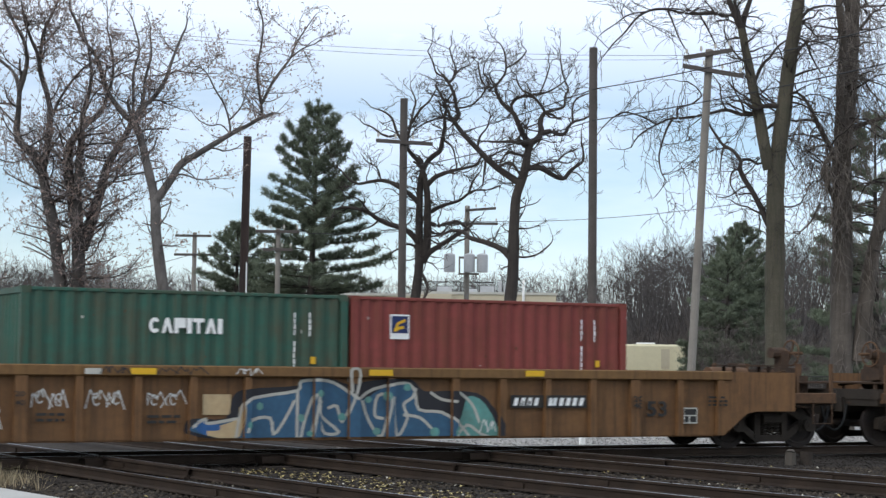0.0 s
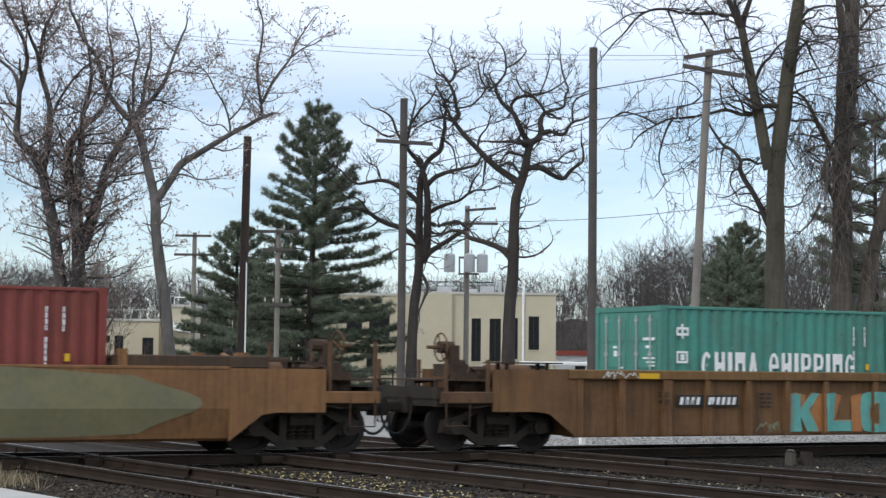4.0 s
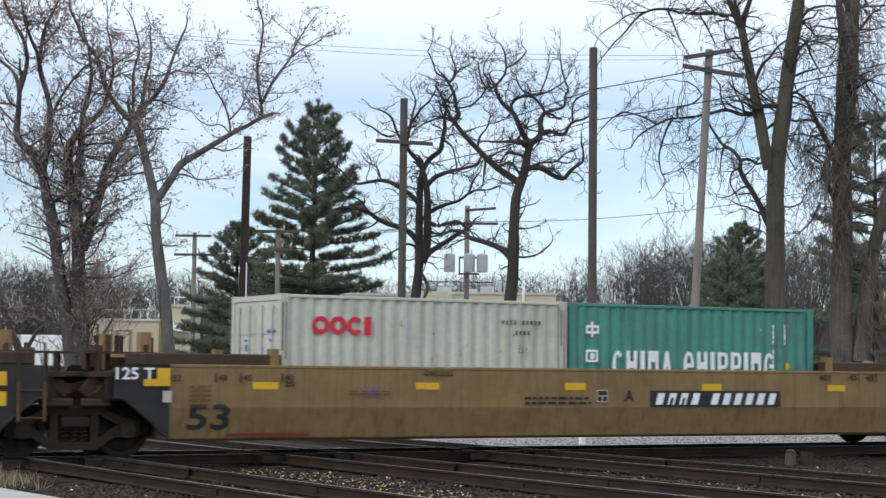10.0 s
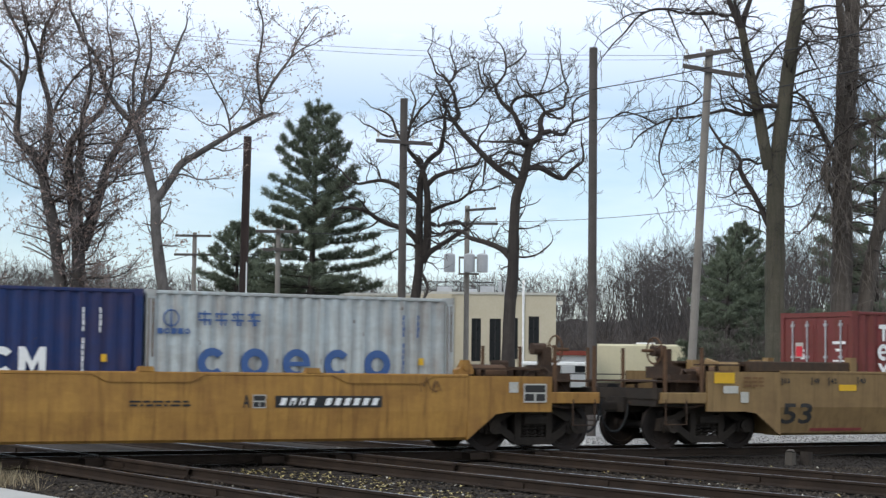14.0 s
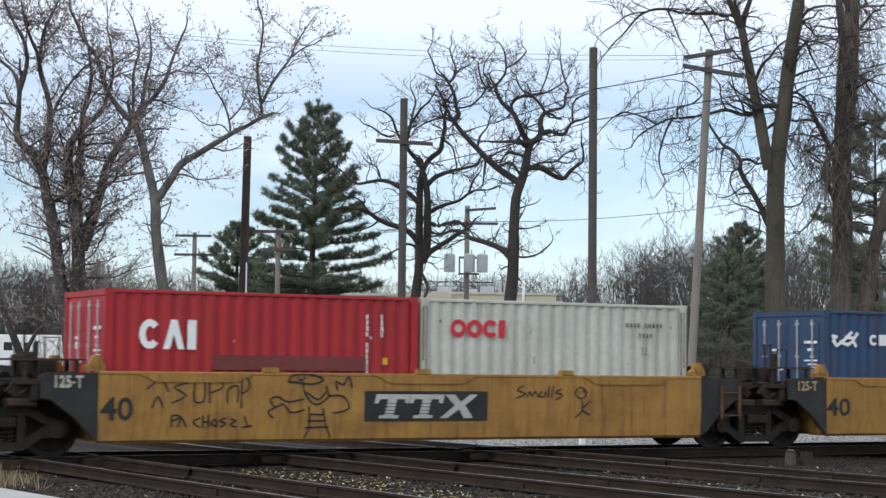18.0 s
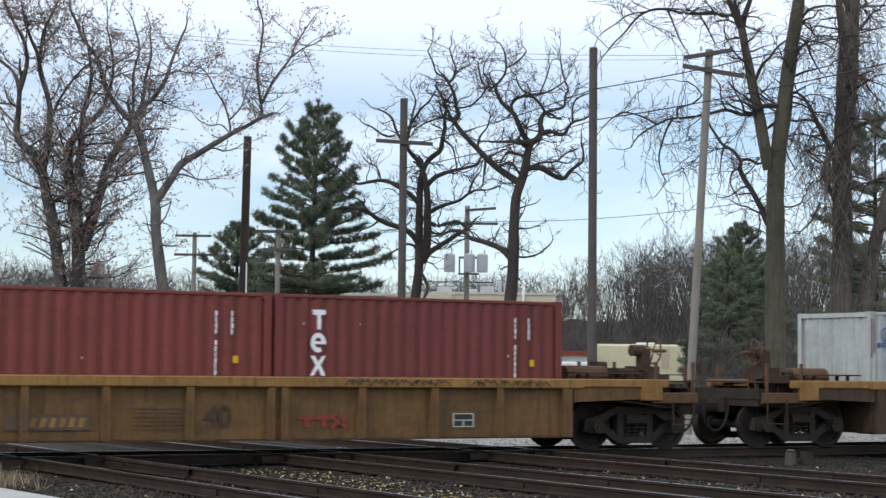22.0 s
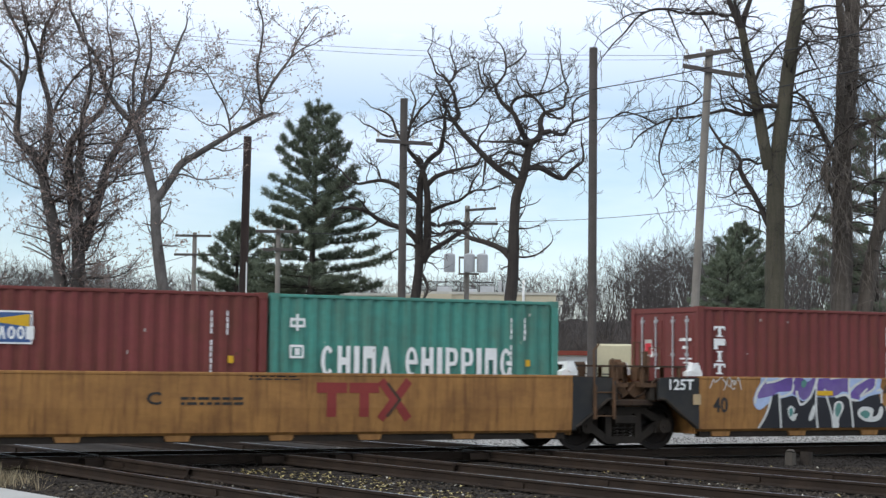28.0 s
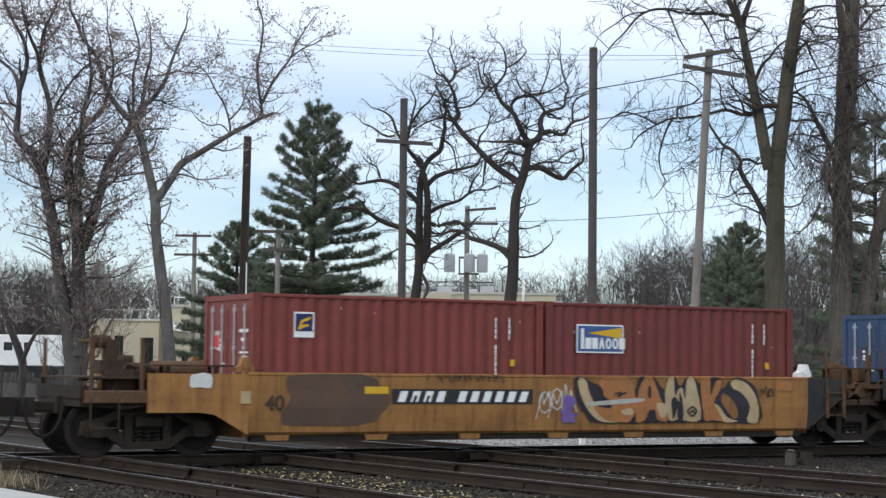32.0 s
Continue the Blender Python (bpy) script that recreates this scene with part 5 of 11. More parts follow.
SLANT = radians(4.0)
for y in (-0.755, 0.755):
    lay_rail(900, (-100, y, 0), math.pi / 2, "worn steel running rail of the main track")
    lay_rail(24, (14.5, y - math.copysign(0.11, y), 0), math.pi / 2, "guard rail inside the main track at the crossing", False)
for x0 in (8.0, 9.45, 12.7, 14.15, 16.95, 18.4):
    for y0, y1 in ((-18, -0.87), (-0.52, 0.52), (0.87, 30)):
        c = (y0 + y1) / 2
        lay_rail(y1 - y0, (x0 - 0.07 * c, c, 0), SLANT, "rusty rail of a crossing track")
    inside = 0.11 if x0 in (8.0, 12.7, 16.95) else -0.11
    for y0, y1 in ((-4.6, -0.9), (0.9, 4.6)):
        c = (y0 + y1) / 2
        lay_rail(y1 - y0, (x0 + inside - 0.07 * c, c, -0.004), SLANT, "guard rail beside a crossing rail", False)
    for y in (-0.755, 0.755):
        b = Build().rounded(-0.42, 0.42, -0.34, 0.34, -0.17, -0.03, 0.02)
        solid("frog_plate", b, RAIL, "cast steel plate where two rails cross", "rail", "crossing plates", "structure", (x0 - 0.07 * y, y, 0))
SLEEPER = paint("oily_sleeper_wood", (0.04, 0.033, 0.028), 0.9, 0, 0.35, (1.5, 25), (0.07, 0.058, 0.047), 0.5, 0.01, 40, spec=0.1)
tie = Build().rounded(-1.3, 1.3, -0.115, 0.115, -0.27, -0.172, 0.015).mesh("sleeper", SLEEPER)
for xc in (8.72, 13.42, 17.67):
    for k in range(30):
        y = -17 + 0.56 * k + random.uniform(-0.04, 0.04)
        if y < -1.2:
            ob = new("sleeper", tie)
            ob.location, ob.rotation_euler = (xc - 0.07 * y + random.uniform(-0.06, 0.06), y, random.uniform(-0.05, -0.02)), (0, 0, SLANT + random.uniform(-0.03, 0.03))
            tagged(ob, "oily worn wooden sleeper half buried in ballast", "sleeper", "sleepers", "structure")


# ---- rough background ----
RIGHT = Vector((math.cos(radians(TURN)), -math.sin(radians(TURN)), 0))
FORE = Vector((math.sin(radians(TURN)), math.cos(radians(TURN)), 0))


def spot(a, d, z=-0.27):
    """A place a metres to the right of the line of sight and d metres out."""
    p = EYE + RIGHT * a + FORE * d
    return (p.x, p.y, z)


WOOD = paint("weathered_pole_wood", (0.092, 0.081, 0.074), 0.85, 0, 0.3, (1.5, 25), (0.05, 0.04, 0.035), 0.5, 0.01, 40)


# ---- trees ----
def quick_mesh(name, verts, faces, material):
    """A mesh from numpy arrays: verts (n, 3), faces (k, 3 or 4)."""
    me = bpy.data.meshes.new(name)
    k, c = faces.shape
    me.vertices.add(len(verts))
    me.vertices.foreach_set("co", np.ascontiguousarray(verts, dtype=np.float32).ravel())
    me.loops.add(k * c)
    me.loops.foreach_set("vertex_index", np.ascontiguousarray(faces, dtype=np.int32).ravel())
    me.polygons.add(k)
    me.polygons.foreach_set("loop_start", np.arange(0, k * c, c, dtype=np.int32))
    me.materials.append(material)
    me.update(calc_edges=True)
    return me


def tubes(segs, n):
    """Tapered tubes with n sides from rows of (ax, ay, az, bx, by, bz, ra, rb)."""
    s = np.array(segs, dtype=np.float64)
    a, b = s[:, 0:3], s[:, 3:6]
    d = b - a
    d /= np.linalg.norm(d, axis=1, keepdims=True) + 1e-9
    ref = np.where(np.abs(d[:, 2:3]) < 0.9, np.array([[0, 0, 1.0]]), np.array([[1.0, 0, 0]]))
    u = np.cross(d, ref)
    u /= np.linalg.norm(u, axis=1, keepdims=True) + 1e-9
    w = np.cross(d, u)
    ang = 2 * np.pi * np.arange(n) / n
    ring = u[:, None, :] * np.cos(ang)[None, :, None] + w[:, None, :] * np.sin(ang)[None, :, None]
    va = a[:, None, :] + ring * s[:, 6][:, None, None]
    vb = b[:, None, :] + ring * s[:, 7][:, None, None]
    verts = np.concatenate([va, vb], axis=1).reshape(-1, 3)
    base = (np.arange(len(s)) * 2 * n)[:, None]
    i = np.arange(n)
    j = (i + 1) % n
    quad = np.stack([i, j, n + j, n + i], axis=1)
    faces = (base[:, :, None] + quad[None]).reshape(-1, 4)
    return verts, faces


def grow(segs, tips, rng, p, d, length, r, level, g):
    """One branch with its side branches. g: gnarl, lift, rates, shrink, deepest level, least radius, step."""
    step = g["step"] * (0.8 ** level)
    n = max(2, int(length / step))
    px, py, pz = p
    dx, dy, dz = d
    for i in range(n):
        w = g["gnarl"]
        dx, dy, dz = dx + rng.uniform(-w, w), dy + rng.uniform(-w, w), dz + rng.uniform(-w, w) + g["lift"]
        m = math.sqrt(dx * dx + dy * dy + dz * dz) or 1.0
        dx, dy, dz = dx / m, dy / m, dz / m
        qx, qy, qz = px + dx * step, py + dy * step, pz + dz * step
        r2 = max(g["least"], r * (1.0 - 0.75 / n))
        segs[min(level, 2)].append((px, py, pz, qx, qy, qz, r, r2))
        if level < g["deep"] and rng.random() < g["rate"][level] * step:
            a, t = rng.uniform(0, 6.283), rng.uniform(0.5, 1.15)
            ux, uy, uz = math.cos(a), math.sin(a) * 0.8, rng.uniform(-0.3, 0.7)
            cd = (dx + ux * t, dy + uy * t, dz + uz * t)
            grow(segs, tips, rng, (qx, qy, qz), cd, length * rng.uniform(*g["shrink"]), max(g["least"], r2 * 0.62), level + 1, g)
        px, py, pz, r = qx, qy, qz, r2
    tips.append((px, py, pz))


def chain(pts, r0, r1, rng, y0=0.0):
    """A smooth limb through points (x, z) of the tree's own space, with some wander in depth; returns tube rows."""
    path, k = [], len(pts)
    ys, way = [y0], rng.uniform(-0.5, 0.5) if y0 or r0 < 0.2 else 0.0
    for p, q in zip(pts, pts[1:]):
        way = max(-0.7, min(0.7, way + rng.uniform(-0.25, 0.25)))
        ys.append(ys[-1] + way * math.hypot(q[0] - p[0], q[1] - p[1]) * (0.15 if r0 > 0.2 else 1.0))
    for i in range(k - 1):
        p0, p1, p2, p3 = pts[max(i - 1, 0)], pts[i], pts[i + 1], pts[min(i + 2, k - 1)]
        for s in range(4):
            t = s / 4
            f = [0.5 * ((2 * p1[q]) + (p2[q] - p0[q]) * t + (2 * p0[q] - 5 * p1[q] + 4 * p2[q] - p3[q]) * t * t + (3 * p1[q] - p0[q] - 3 * p2[q] + p3[q]) * t ** 3) for q in (0, 1)]
            path.append((f[0], ys[i] + (ys[i + 1] - ys[i]) * t, f[1]))
    path.append((pts[-1][0], ys[-1], pts[-1][1]))
    n = len(path) - 1
    rows = []
    for i in range(n):
        ra, rb = r0 + (r1 - r0) * i / n, r0 + (r1 - r0) * (i + 1) / n
        a, b = Vector(path[i]), Vector(path[i + 1])
        rows.append((*a, *b, ra, rb))
    return rows


def limb_mesh(name, rows, material, n=11):
    """One unbroken tapered limb, slightly ridged, through the rows of a chain."""
    pts = [Vector(q[0:3]) for q in rows] + [Vector(rows[-1][3:6])]
    rad = [q[6] for q in rows] + [rows[-1][7]]
    vs, fs = [], []
    side = Vector((1, 0.01, 0))
    for i, p in enumerate(pts):
        d = (pts[min(i + 1, len(pts) - 1)] - pts[max(i - 1, 0)]).normalized()
        u = (side - d * side.dot(d)).normalized() if abs(d.x) < 0.95 else Vector((0, 0, 1)).cross(d).normalized()
        w = d.cross(u)
        for k in range(n):
            a = 2 * math.pi * k / n
            bump = 1 + 0.09 * math.sin(3 * a + p.z * 1.3) + 0.05 * math.sin(7 * a + p.z * 4)
            vs.append(tuple(p + (u * math.cos(a) + w * math.sin(a)) * rad[i] * bump))
        if i:
            fs += [((i - 1) * n + k, (i - 1) * n + (k + 1) % n, i * n + (k + 1) % n, i * n + k) for k in range(n)]
    me = bpy.data.meshes.new(name)
    me.from_pydata(vs, [], fs)
    me.materials.append(material)
    me.polygons.foreach_set("use_smooth", [True] * len(me.polygons))
    return me


def needles(points, rng, size, count, width, up=0.35):
    """Tufts of thin blades round the given points: arrays of vertices and triangles."""
    nr = np.random.RandomState(rng.randint(0, 10 ** 6))
    p = np.repeat(np.array(points), count, axis=0)
    k = len(p)
    d = nr.normal(size=(k, 3))
    d[:, 2] += up
    d /= np.linalg.norm(d, axis=1, keepdims=True)
    s = nr.normal(size=(k, 3))
    s = np.cross(d, s)
    s /= np.linalg.norm(s, axis=1, keepdims=True) + 1e-9
    ln = size * nr.uniform(0.6, 1.25, (k, 1))
    wd = width * nr.uniform(0.7, 1.3, (k, 1))
    v = np.stack([p - s * wd, p + s * wd, p + d * ln], axis=1).reshape(-1, 3)
    return v, np.arange(3 * k).reshape(-1, 3)


def sprigs(segs, seed, per_m, length, r, up=0.35, along=0.6, spread=0.75, squash=1.0):
    """Fine twigs, each a thin cone, sown along tube rows: returns their vertices, faces and the tips with their rows."""
    nr = np.random.RandomState(seed)
    s = np.array(segs, dtype=np.float64)
    d = s[:, 3:6] - s[:, 0:3]
    ln = np.linalg.norm(d, axis=1)
    idx = np.repeat(np.arange(len(s)), nr.poisson(per_m * ln))
    k = len(idx)
    p = s[idx, 0:3] + d[idx] * nr.random_sample((k, 1))
    w = d[idx] / (ln[idx, None] + 1e-9) * along + nr.normal(size=(k, 3)) * spread
    w[:, 2] += up
    w /= np.linalg.norm(w, axis=1, keepdims=True) + 1e-9
    q = p + w * length * nr.uniform(0.35, 1.3, (k, 1)) * squash
    e = np.cross(w, nr.normal(size=(k, 3)))
    e /= np.linalg.norm(e, axis=1, keepdims=True) + 1e-9
    f = np.cross(w, e)
    ring = [p + (e * math.cos(a) + f * math.sin(a)) * r for a in (0.0, 2.094, 4.189)]
    v = np.stack(ring + [q], axis=1).reshape(-1, 3)
    b = (np.arange(k) * 4)[:, None]
    faces = np.concatenate([b + np.array([[0, 1, 3]]), b + np.array([[1, 2, 3]]), b + np.array([[2, 0, 3]])])
    return v, faces, np.concatenate([p, q, np.full((k, 1), r * 0.8), np.full((k, 1), r * 0.4)], axis=1)


def bark(name, base, moss=None):
    return paint(name, base, 0.9, 0, 0.35, (1.2, 22.0), moss or tuple(c * 0.5 for c in base), 0.6, 0.03, 18.0, True)


BARK = {
    "elm": bark("grey_brown_bark", (0.102, 0.09, 0.083)),
    "fork": bark("pale_brown_bark", (0.12, 0.108, 0.10)),
    "oak": bark("dark_oak_backlit_bark", (0.058, 0.048, 0.042)),
    "big": bark("mossy_bark", (0.094, 0.082, 0.06), (0.066, 0.064, 0.04)),
    "vine": bark("grey_vine_bark", (0.118, 0.099, 0.083)),
    "far": bark("far_twig_bark", (0.108, 0.096, 0.091)),
    "bramble": bark("vine_twig_bark", (0.21, 0.178, 0.155)),
    "twig": bark("light_twig_bark", (0.30, 0.25, 0.235)),
    "shrub": bark("brown_twig_bark", (0.128, 0.106, 0.092)),
}
LEAF = paint("dry_brown_leaf", (0.30, 0.222, 0.19), 0.8, 0, 0.35, (3, 12), None, 0, 0.0)
PINE = paint("pine_needles", (0.135, 0.16, 0.108), 0.7, 0, 0.4, (0.6, 6.0), (0.135, 0.165, 0.112), 0.45, 0.0)
TREES = {}


def sketch(key, d, a):
    TREES[key] = (d, a, [])
    return TREES[key][2]


t = sketch("elm", 60, -12.21)
t.append(([(-0.06, 1.91), (-0.28, 3.41), (-0.56, 4.91), (-0.79, 6.42), (-1, 7.37), (-1.22, 8.31), (-1.51, 8.79), (-1.9, 9.16), (-2.06, 9.54), (-2.02, 10.11), (-1.98, 10.88)], 0.243, 0.077))
t.append(([(-1.98, 10.82), (-2.15, 11.35), (-2.44, 11.73), (-2.73, 11.96), (-3.12, 12.3)], 0.082, 0.034))
t.append(([(-1.98, 10.88), (-1.81, 11.36), (-1.69, 11.93), (-1.76, 12.5), (-2.1, 13.17), (-2.4, 13.84), (-2.57, 14.32)], 0.082, 0.029))
t.append(([(-1.18, 8.22), (-1.11, 9.27), (-1.07, 10.22), (-1.19, 10.89), (-1.36, 11.55), (-1.41, 12.13), (-1.57, 12.51), (-1.81, 13.18), (-1.93, 13.85)], 0.128, 0.029))
t.append(([(-1.37, 12.03), (-1.24, 12.89), (-0.97, 13.47), (-0.73, 13.96)], 0.061, 0.029))
t.append(([(-1.02, 10.12), (-0.8, 10.7), (-0.35, 11.37), (0.08, 11.8)], 0.061, 0.029))
t.append(([(0.11, 2.1), (0.07, 4.54), (-0.04, 6.43), (-0.26, 7.75), (-0.37, 8.32), (-0.35, 9.08), (-0.2, 9.37), (0.07, 9.75), (0.54, 10.14), (0.76, 10.43), (0.9, 10.91)], 0.243, 0.052))
t.append(([(0.03, 6.05), (0.04, 7.38), (0.06, 8.52), (0.14, 9.37), (0.16, 10.14), (0.33, 10.81), (0.41, 11.57), (0.3, 12.34)], 0.150, 0.034))
t.append(([(0.17, 5.68), (0.43, 6.82), (0.63, 7.76), (0.73, 8.53), (0.94, 9.19), (1.21, 9.77), (1.37, 10.34)], 0.194, 0.083))
t.append(([(-0.29, 8.32), (-0.56, 8.61), (-0.95, 8.98)], 0.061, 0.029))
t.append(([(0.9, 10.81), (1.07, 11.58), (1.02, 12.34), (0.85, 13.11)], 0.054, 0.023))
t = sketch("fork", 57, -8.57)
t.append(([(-0.02, 1.95), (-0.2, 3.73), (-0.48, 5.16), (-0.68, 6.23), (-0.77, 7.09), (-1.14, 8.21), (-1.39, 8.93), (-1.62, 9.56), (-1.88, 9.97)], 0.200, 0.109))
t.append(([(-1.88, 9.97), (-2.17, 10.18), (-2.54, 10.63), (-2.82, 11.09), (-2.96, 11.63), (-3.15, 12.17), (-3.49, 12.62), (-3.72, 13.17), (-3.97, 13.66)], 0.107, 0.039))
t.append(([(-0.75, 7.13), (-0.32, 7.85), (-0.06, 8.4), (0.38, 8.73), (0.91, 9.13), (1.44, 9.54), (1.97, 9.9), (2.42, 10.24)], 0.143, 0.054))
t.append(([(2.4, 10.22), (2.38, 10.6), (2.31, 11.14), (2.3, 11.78), (2.47, 12.51), (2.55, 13.15), (2.41, 13.66)], 0.058, 0.022))
t.append(([(2.41, 10.67), (2.7, 11.33), (3.02, 11.88), (3.28, 12.34), (3.45, 12.88), (3.72, 13.38)], 0.058, 0.022))
t.append(([(1.97, 9.92), (2.42, 10.22), (2.74, 10.42)], 0.051, 0.022))
t.append(([(1.44, 9.55), (1.4, 9.95), (1.24, 10.49), (0.96, 10.95), (0.68, 11.49), (0.41, 11.7)], 0.039, 0.017))
t.append(([(1.4, 10.01), (1.78, 10.5), (1.95, 11.23)], 0.032, 0.017))
t.append(([(-1.86, 9.92), (-1.64, 10.46), (-1.29, 10.92), (-0.98, 11.56), (-0.86, 12.2), (-0.7, 12.93), (-0.53, 13.57)], 0.093, 0.033))
t.append(([(-1.62, 10.44), (-1.62, 11.46), (-1.5, 12.37), (-1.61, 13.19)], 0.058, 0.028))
t.append(([(-0.98, 11.56), (-0.68, 11.84), (-0.13, 11.75), (0.5, 11.7)], 0.032, 0.017))
t.append(([(-1.88, 9.97), (-1.91, 10.73), (-1.97, 11.64), (-1.83, 12.55), (-2.06, 13.37)], 0.058, 0.028))
t.append(([(1.44, 9.54), (1.11, 9.86), (0.72, 9.85), (0.35, 10.03)], 0.026, 0.017))
t.append(([(3.23, 12.28), (3.73, 12.61), (4.18, 12.76)], 0.026, 0.016))
t = sketch("oakl", 78, -1.05)
t.append(([(-0.26, 2.08), (-0.19, 4.04), (-0.08, 5.26), (0.01, 6.24), (0.02, 7.22), (0.01, 8.21), (0.02, 9.07), (0.04, 9.81), (0.13, 10.43)], 0.231, 0.121))
t.append(([(0.08, 6.37), (0.36, 7.23), (0.37, 8.21), (0.36, 9.2), (0.26, 9.81), (0.18, 10.23)], 0.208, 0.102))
t.append(([(0.13, 10.43), (-0.07, 10.77), (-0.37, 11.04), (-0.57, 11.36), (-0.65, 11.9)], 0.124, 0.050))
t.append(([(0.13, 10.4), (0.42, 10.87), (0.86, 11.23), (0.97, 11.67), (1.07, 12.17), (1.06, 12.61), (1.13, 13.04), (0.93, 13.46), (0.63, 13.9)], 0.124, 0.041))
t.append(([(0.31, 9.69), (0.67, 10.06), (1.04, 10.24), (1.41, 10.37), (1.9, 10.5), (2.51, 10.68)], 0.114, 0.050))
t.append(([(0.18, 6.37), (0.39, 6.74), (0.83, 7.04), (1.32, 7.34), (1.73, 7.61), (2.12, 7.79)], 0.147, 0.067))
t.append(([(0.08, 6), (0.28, 5.63), (0.41, 5.22), (0.24, 4.73), (0.05, 4.24)], 0.072, 0.041))
t.append(([(0.02, 7.22), (-0.4, 7.66), (-0.9, 7.88), (-1.27, 7.97), (-1.76, 8.19), (-2.13, 8.43), (-2.5, 8.55), (-2.99, 8.64), (-3.43, 8.59)], 0.137, 0.050))
t.append(([(-0, 8.9), (-0.42, 9.31), (-0.92, 9.6), (-1.29, 9.79), (-1.66, 9.86), (-2.15, 9.78), (-2.64, 9.68), (-3.01, 9.87), (-3.38, 10.26)], 0.114, 0.034))
t.append(([(-0.52, 11.36), (-0.95, 11.85), (-1.2, 12.51), (-1.53, 12.81), (-1.95, 12.98)], 0.072, 0.026))
t.append(([(-0.57, 11.53), (-0.41, 12.28), (-0.3, 12.9), (-0.2, 13.34), (-0.36, 13.81)], 0.072, 0.026))
t.append(([(-0.41, 12.28), (0.02, 12.9), (0.39, 13.23), (0.68, 13.7)], 0.061, 0.026))
t.append(([(-1, 11.82), (-1.31, 11.75), (-1.69, 11.89), (-2.06, 12.18), (-2.43, 12.33)], 0.061, 0.026))
t.append(([(0.4, 8.09), (0.82, 7.97), (1.18, 8.07), (1.67, 8.18), (2.04, 7.93)], 0.102, 0.050))
t.append(([(0.4, 8.51), (0.93, 8.81), (1.42, 8.99), (1.79, 9.14), (2.15, 9.44), (2.52, 9.59), (3.01, 9.62), (3.5, 9.82)], 0.082, 0.034))
t.append(([(2.15, 9.44), (2.34, 9.96), (2.63, 10.33)], 0.051, 0.026))
t.append(([(1.06, 12.61), (0.64, 12.53), (0.2, 12.36), (-0.21, 12.1)], 0.051, 0.026))
t.append(([(1.05, 11.67), (1.39, 11.38), (1.52, 10.94), (1.6, 10.44)], 0.051, 0.026))
t.append(([(0.45, 7.72), (0.9, 7.6), (1.19, 7.85)], 0.072, 0.041))
t.append(([(-0, 6.98), (-0.47, 7.17), (-0.89, 6.97), (-1.25, 6.77)], 0.061, 0.026))
t.append(([(-2.13, 8.43), (-2.51, 8.92), (-2.95, 9.11)], 0.041, 0.026))
t.append(([(-1.71, 8.16), (-2, 7.89), (-2.49, 7.69)], 0.041, 0.026))
t.append(([(1.01, 13.11), (1.37, 13.66), (1.61, 14.03)], 0.051, 0.026))
t.append(([(-1.66, 9.86), (-1.84, 10.4), (-2.28, 10.65)], 0.041, 0.026))
t = sketch("oakr", 72, 2.79)
t.append(([(-0.15, 2.11), (-0.1, 3.91), (-0.02, 5.27), (0.02, 6.4), (0.05, 7.54), (0.13, 8.67), (0.31, 9.24), (0.46, 9.81), (0.57, 10.5), (0.66, 10.82)], 0.262, 0.138))
t.append(([(0.24, 9.27), (-0.19, 9.6), (-0.65, 9.92), (-1.06, 10.28), (-1.45, 10.66), (-1.84, 11.04), (-2.21, 11.47), (-2.42, 11.75)], 0.146, 0.077))
t.append(([(-2.41, 11.72), (-2.21, 12), (-2.31, 12.3), (-2.38, 12.71), (-2.52, 13.07), (-2.66, 13.28)], 0.095, 0.054))
t.append(([(-2.66, 13.28), (-2.84, 13.48), (-3.14, 13.66), (-3.28, 14.08), (-3.49, 14.49)], 0.046, 0.024))
t.append(([(-2.64, 13.26), (-2.46, 13.49), (-2.37, 13.9), (-2.51, 14.31), (-2.61, 14.68)], 0.046, 0.024))
t.append(([(-2.41, 13.56), (-2.16, 13.86), (-1.78, 14.02)], 0.037, 0.024))
t.append(([(-2.31, 12.25), (-1.76, 12.37), (-1.4, 12.67), (-1.18, 13)], 0.037, 0.024))
t.append(([(-2.41, 11.72), (-2.67, 11.84), (-2.9, 12.06), (-2.99, 12.52)], 0.057, 0.024))
t.append(([(0.66, 10.8), (0.38, 11.27), (0.2, 11.75), (0.01, 12.19), (-0.22, 12.41), (-0.49, 12.78), (-0.66, 13.19), (-0.7, 13.41)], 0.125, 0.054))
t.append(([(-0.7, 13.41), (-1, 13.39), (-1.23, 13.64), (-1.37, 14.03), (-1.42, 14.42)], 0.046, 0.024))
t.append(([(-1.04, 13.43), (-0.96, 13.73), (-1.19, 14.1), (-1.1, 14.6)], 0.037, 0.024))
t.append(([(-0.7, 13.44), (-0.46, 13.74), (-0.28, 14.06), (-0.28, 14.5), (-0.35, 14.96), (-0.52, 15.3)], 0.057, 0.024))
t.append(([(-0.28, 14.2), (0.11, 14.41), (0.4, 14.67), (0.56, 14.9)], 0.037, 0.024))
t.append(([(-0.03, 12.23), (-0.06, 12.55), (0.17, 12.81), (0.51, 12.88), (0.8, 12.84), (1.1, 12.56), (1.28, 12.22)], 0.066, 0.038))
t.append(([(0.66, 10.84), (0.93, 11.05), (1.11, 11.37), (1.08, 11.76), (1.2, 12.08), (1.33, 12.22)], 0.137, 0.077))
t.append(([(1.33, 12.22), (1.72, 12.32), (2.06, 12.48), (2.12, 12.92), (2.26, 13.22), (2.12, 13.61), (2, 14.18), (1.95, 14.75)], 0.066, 0.024))
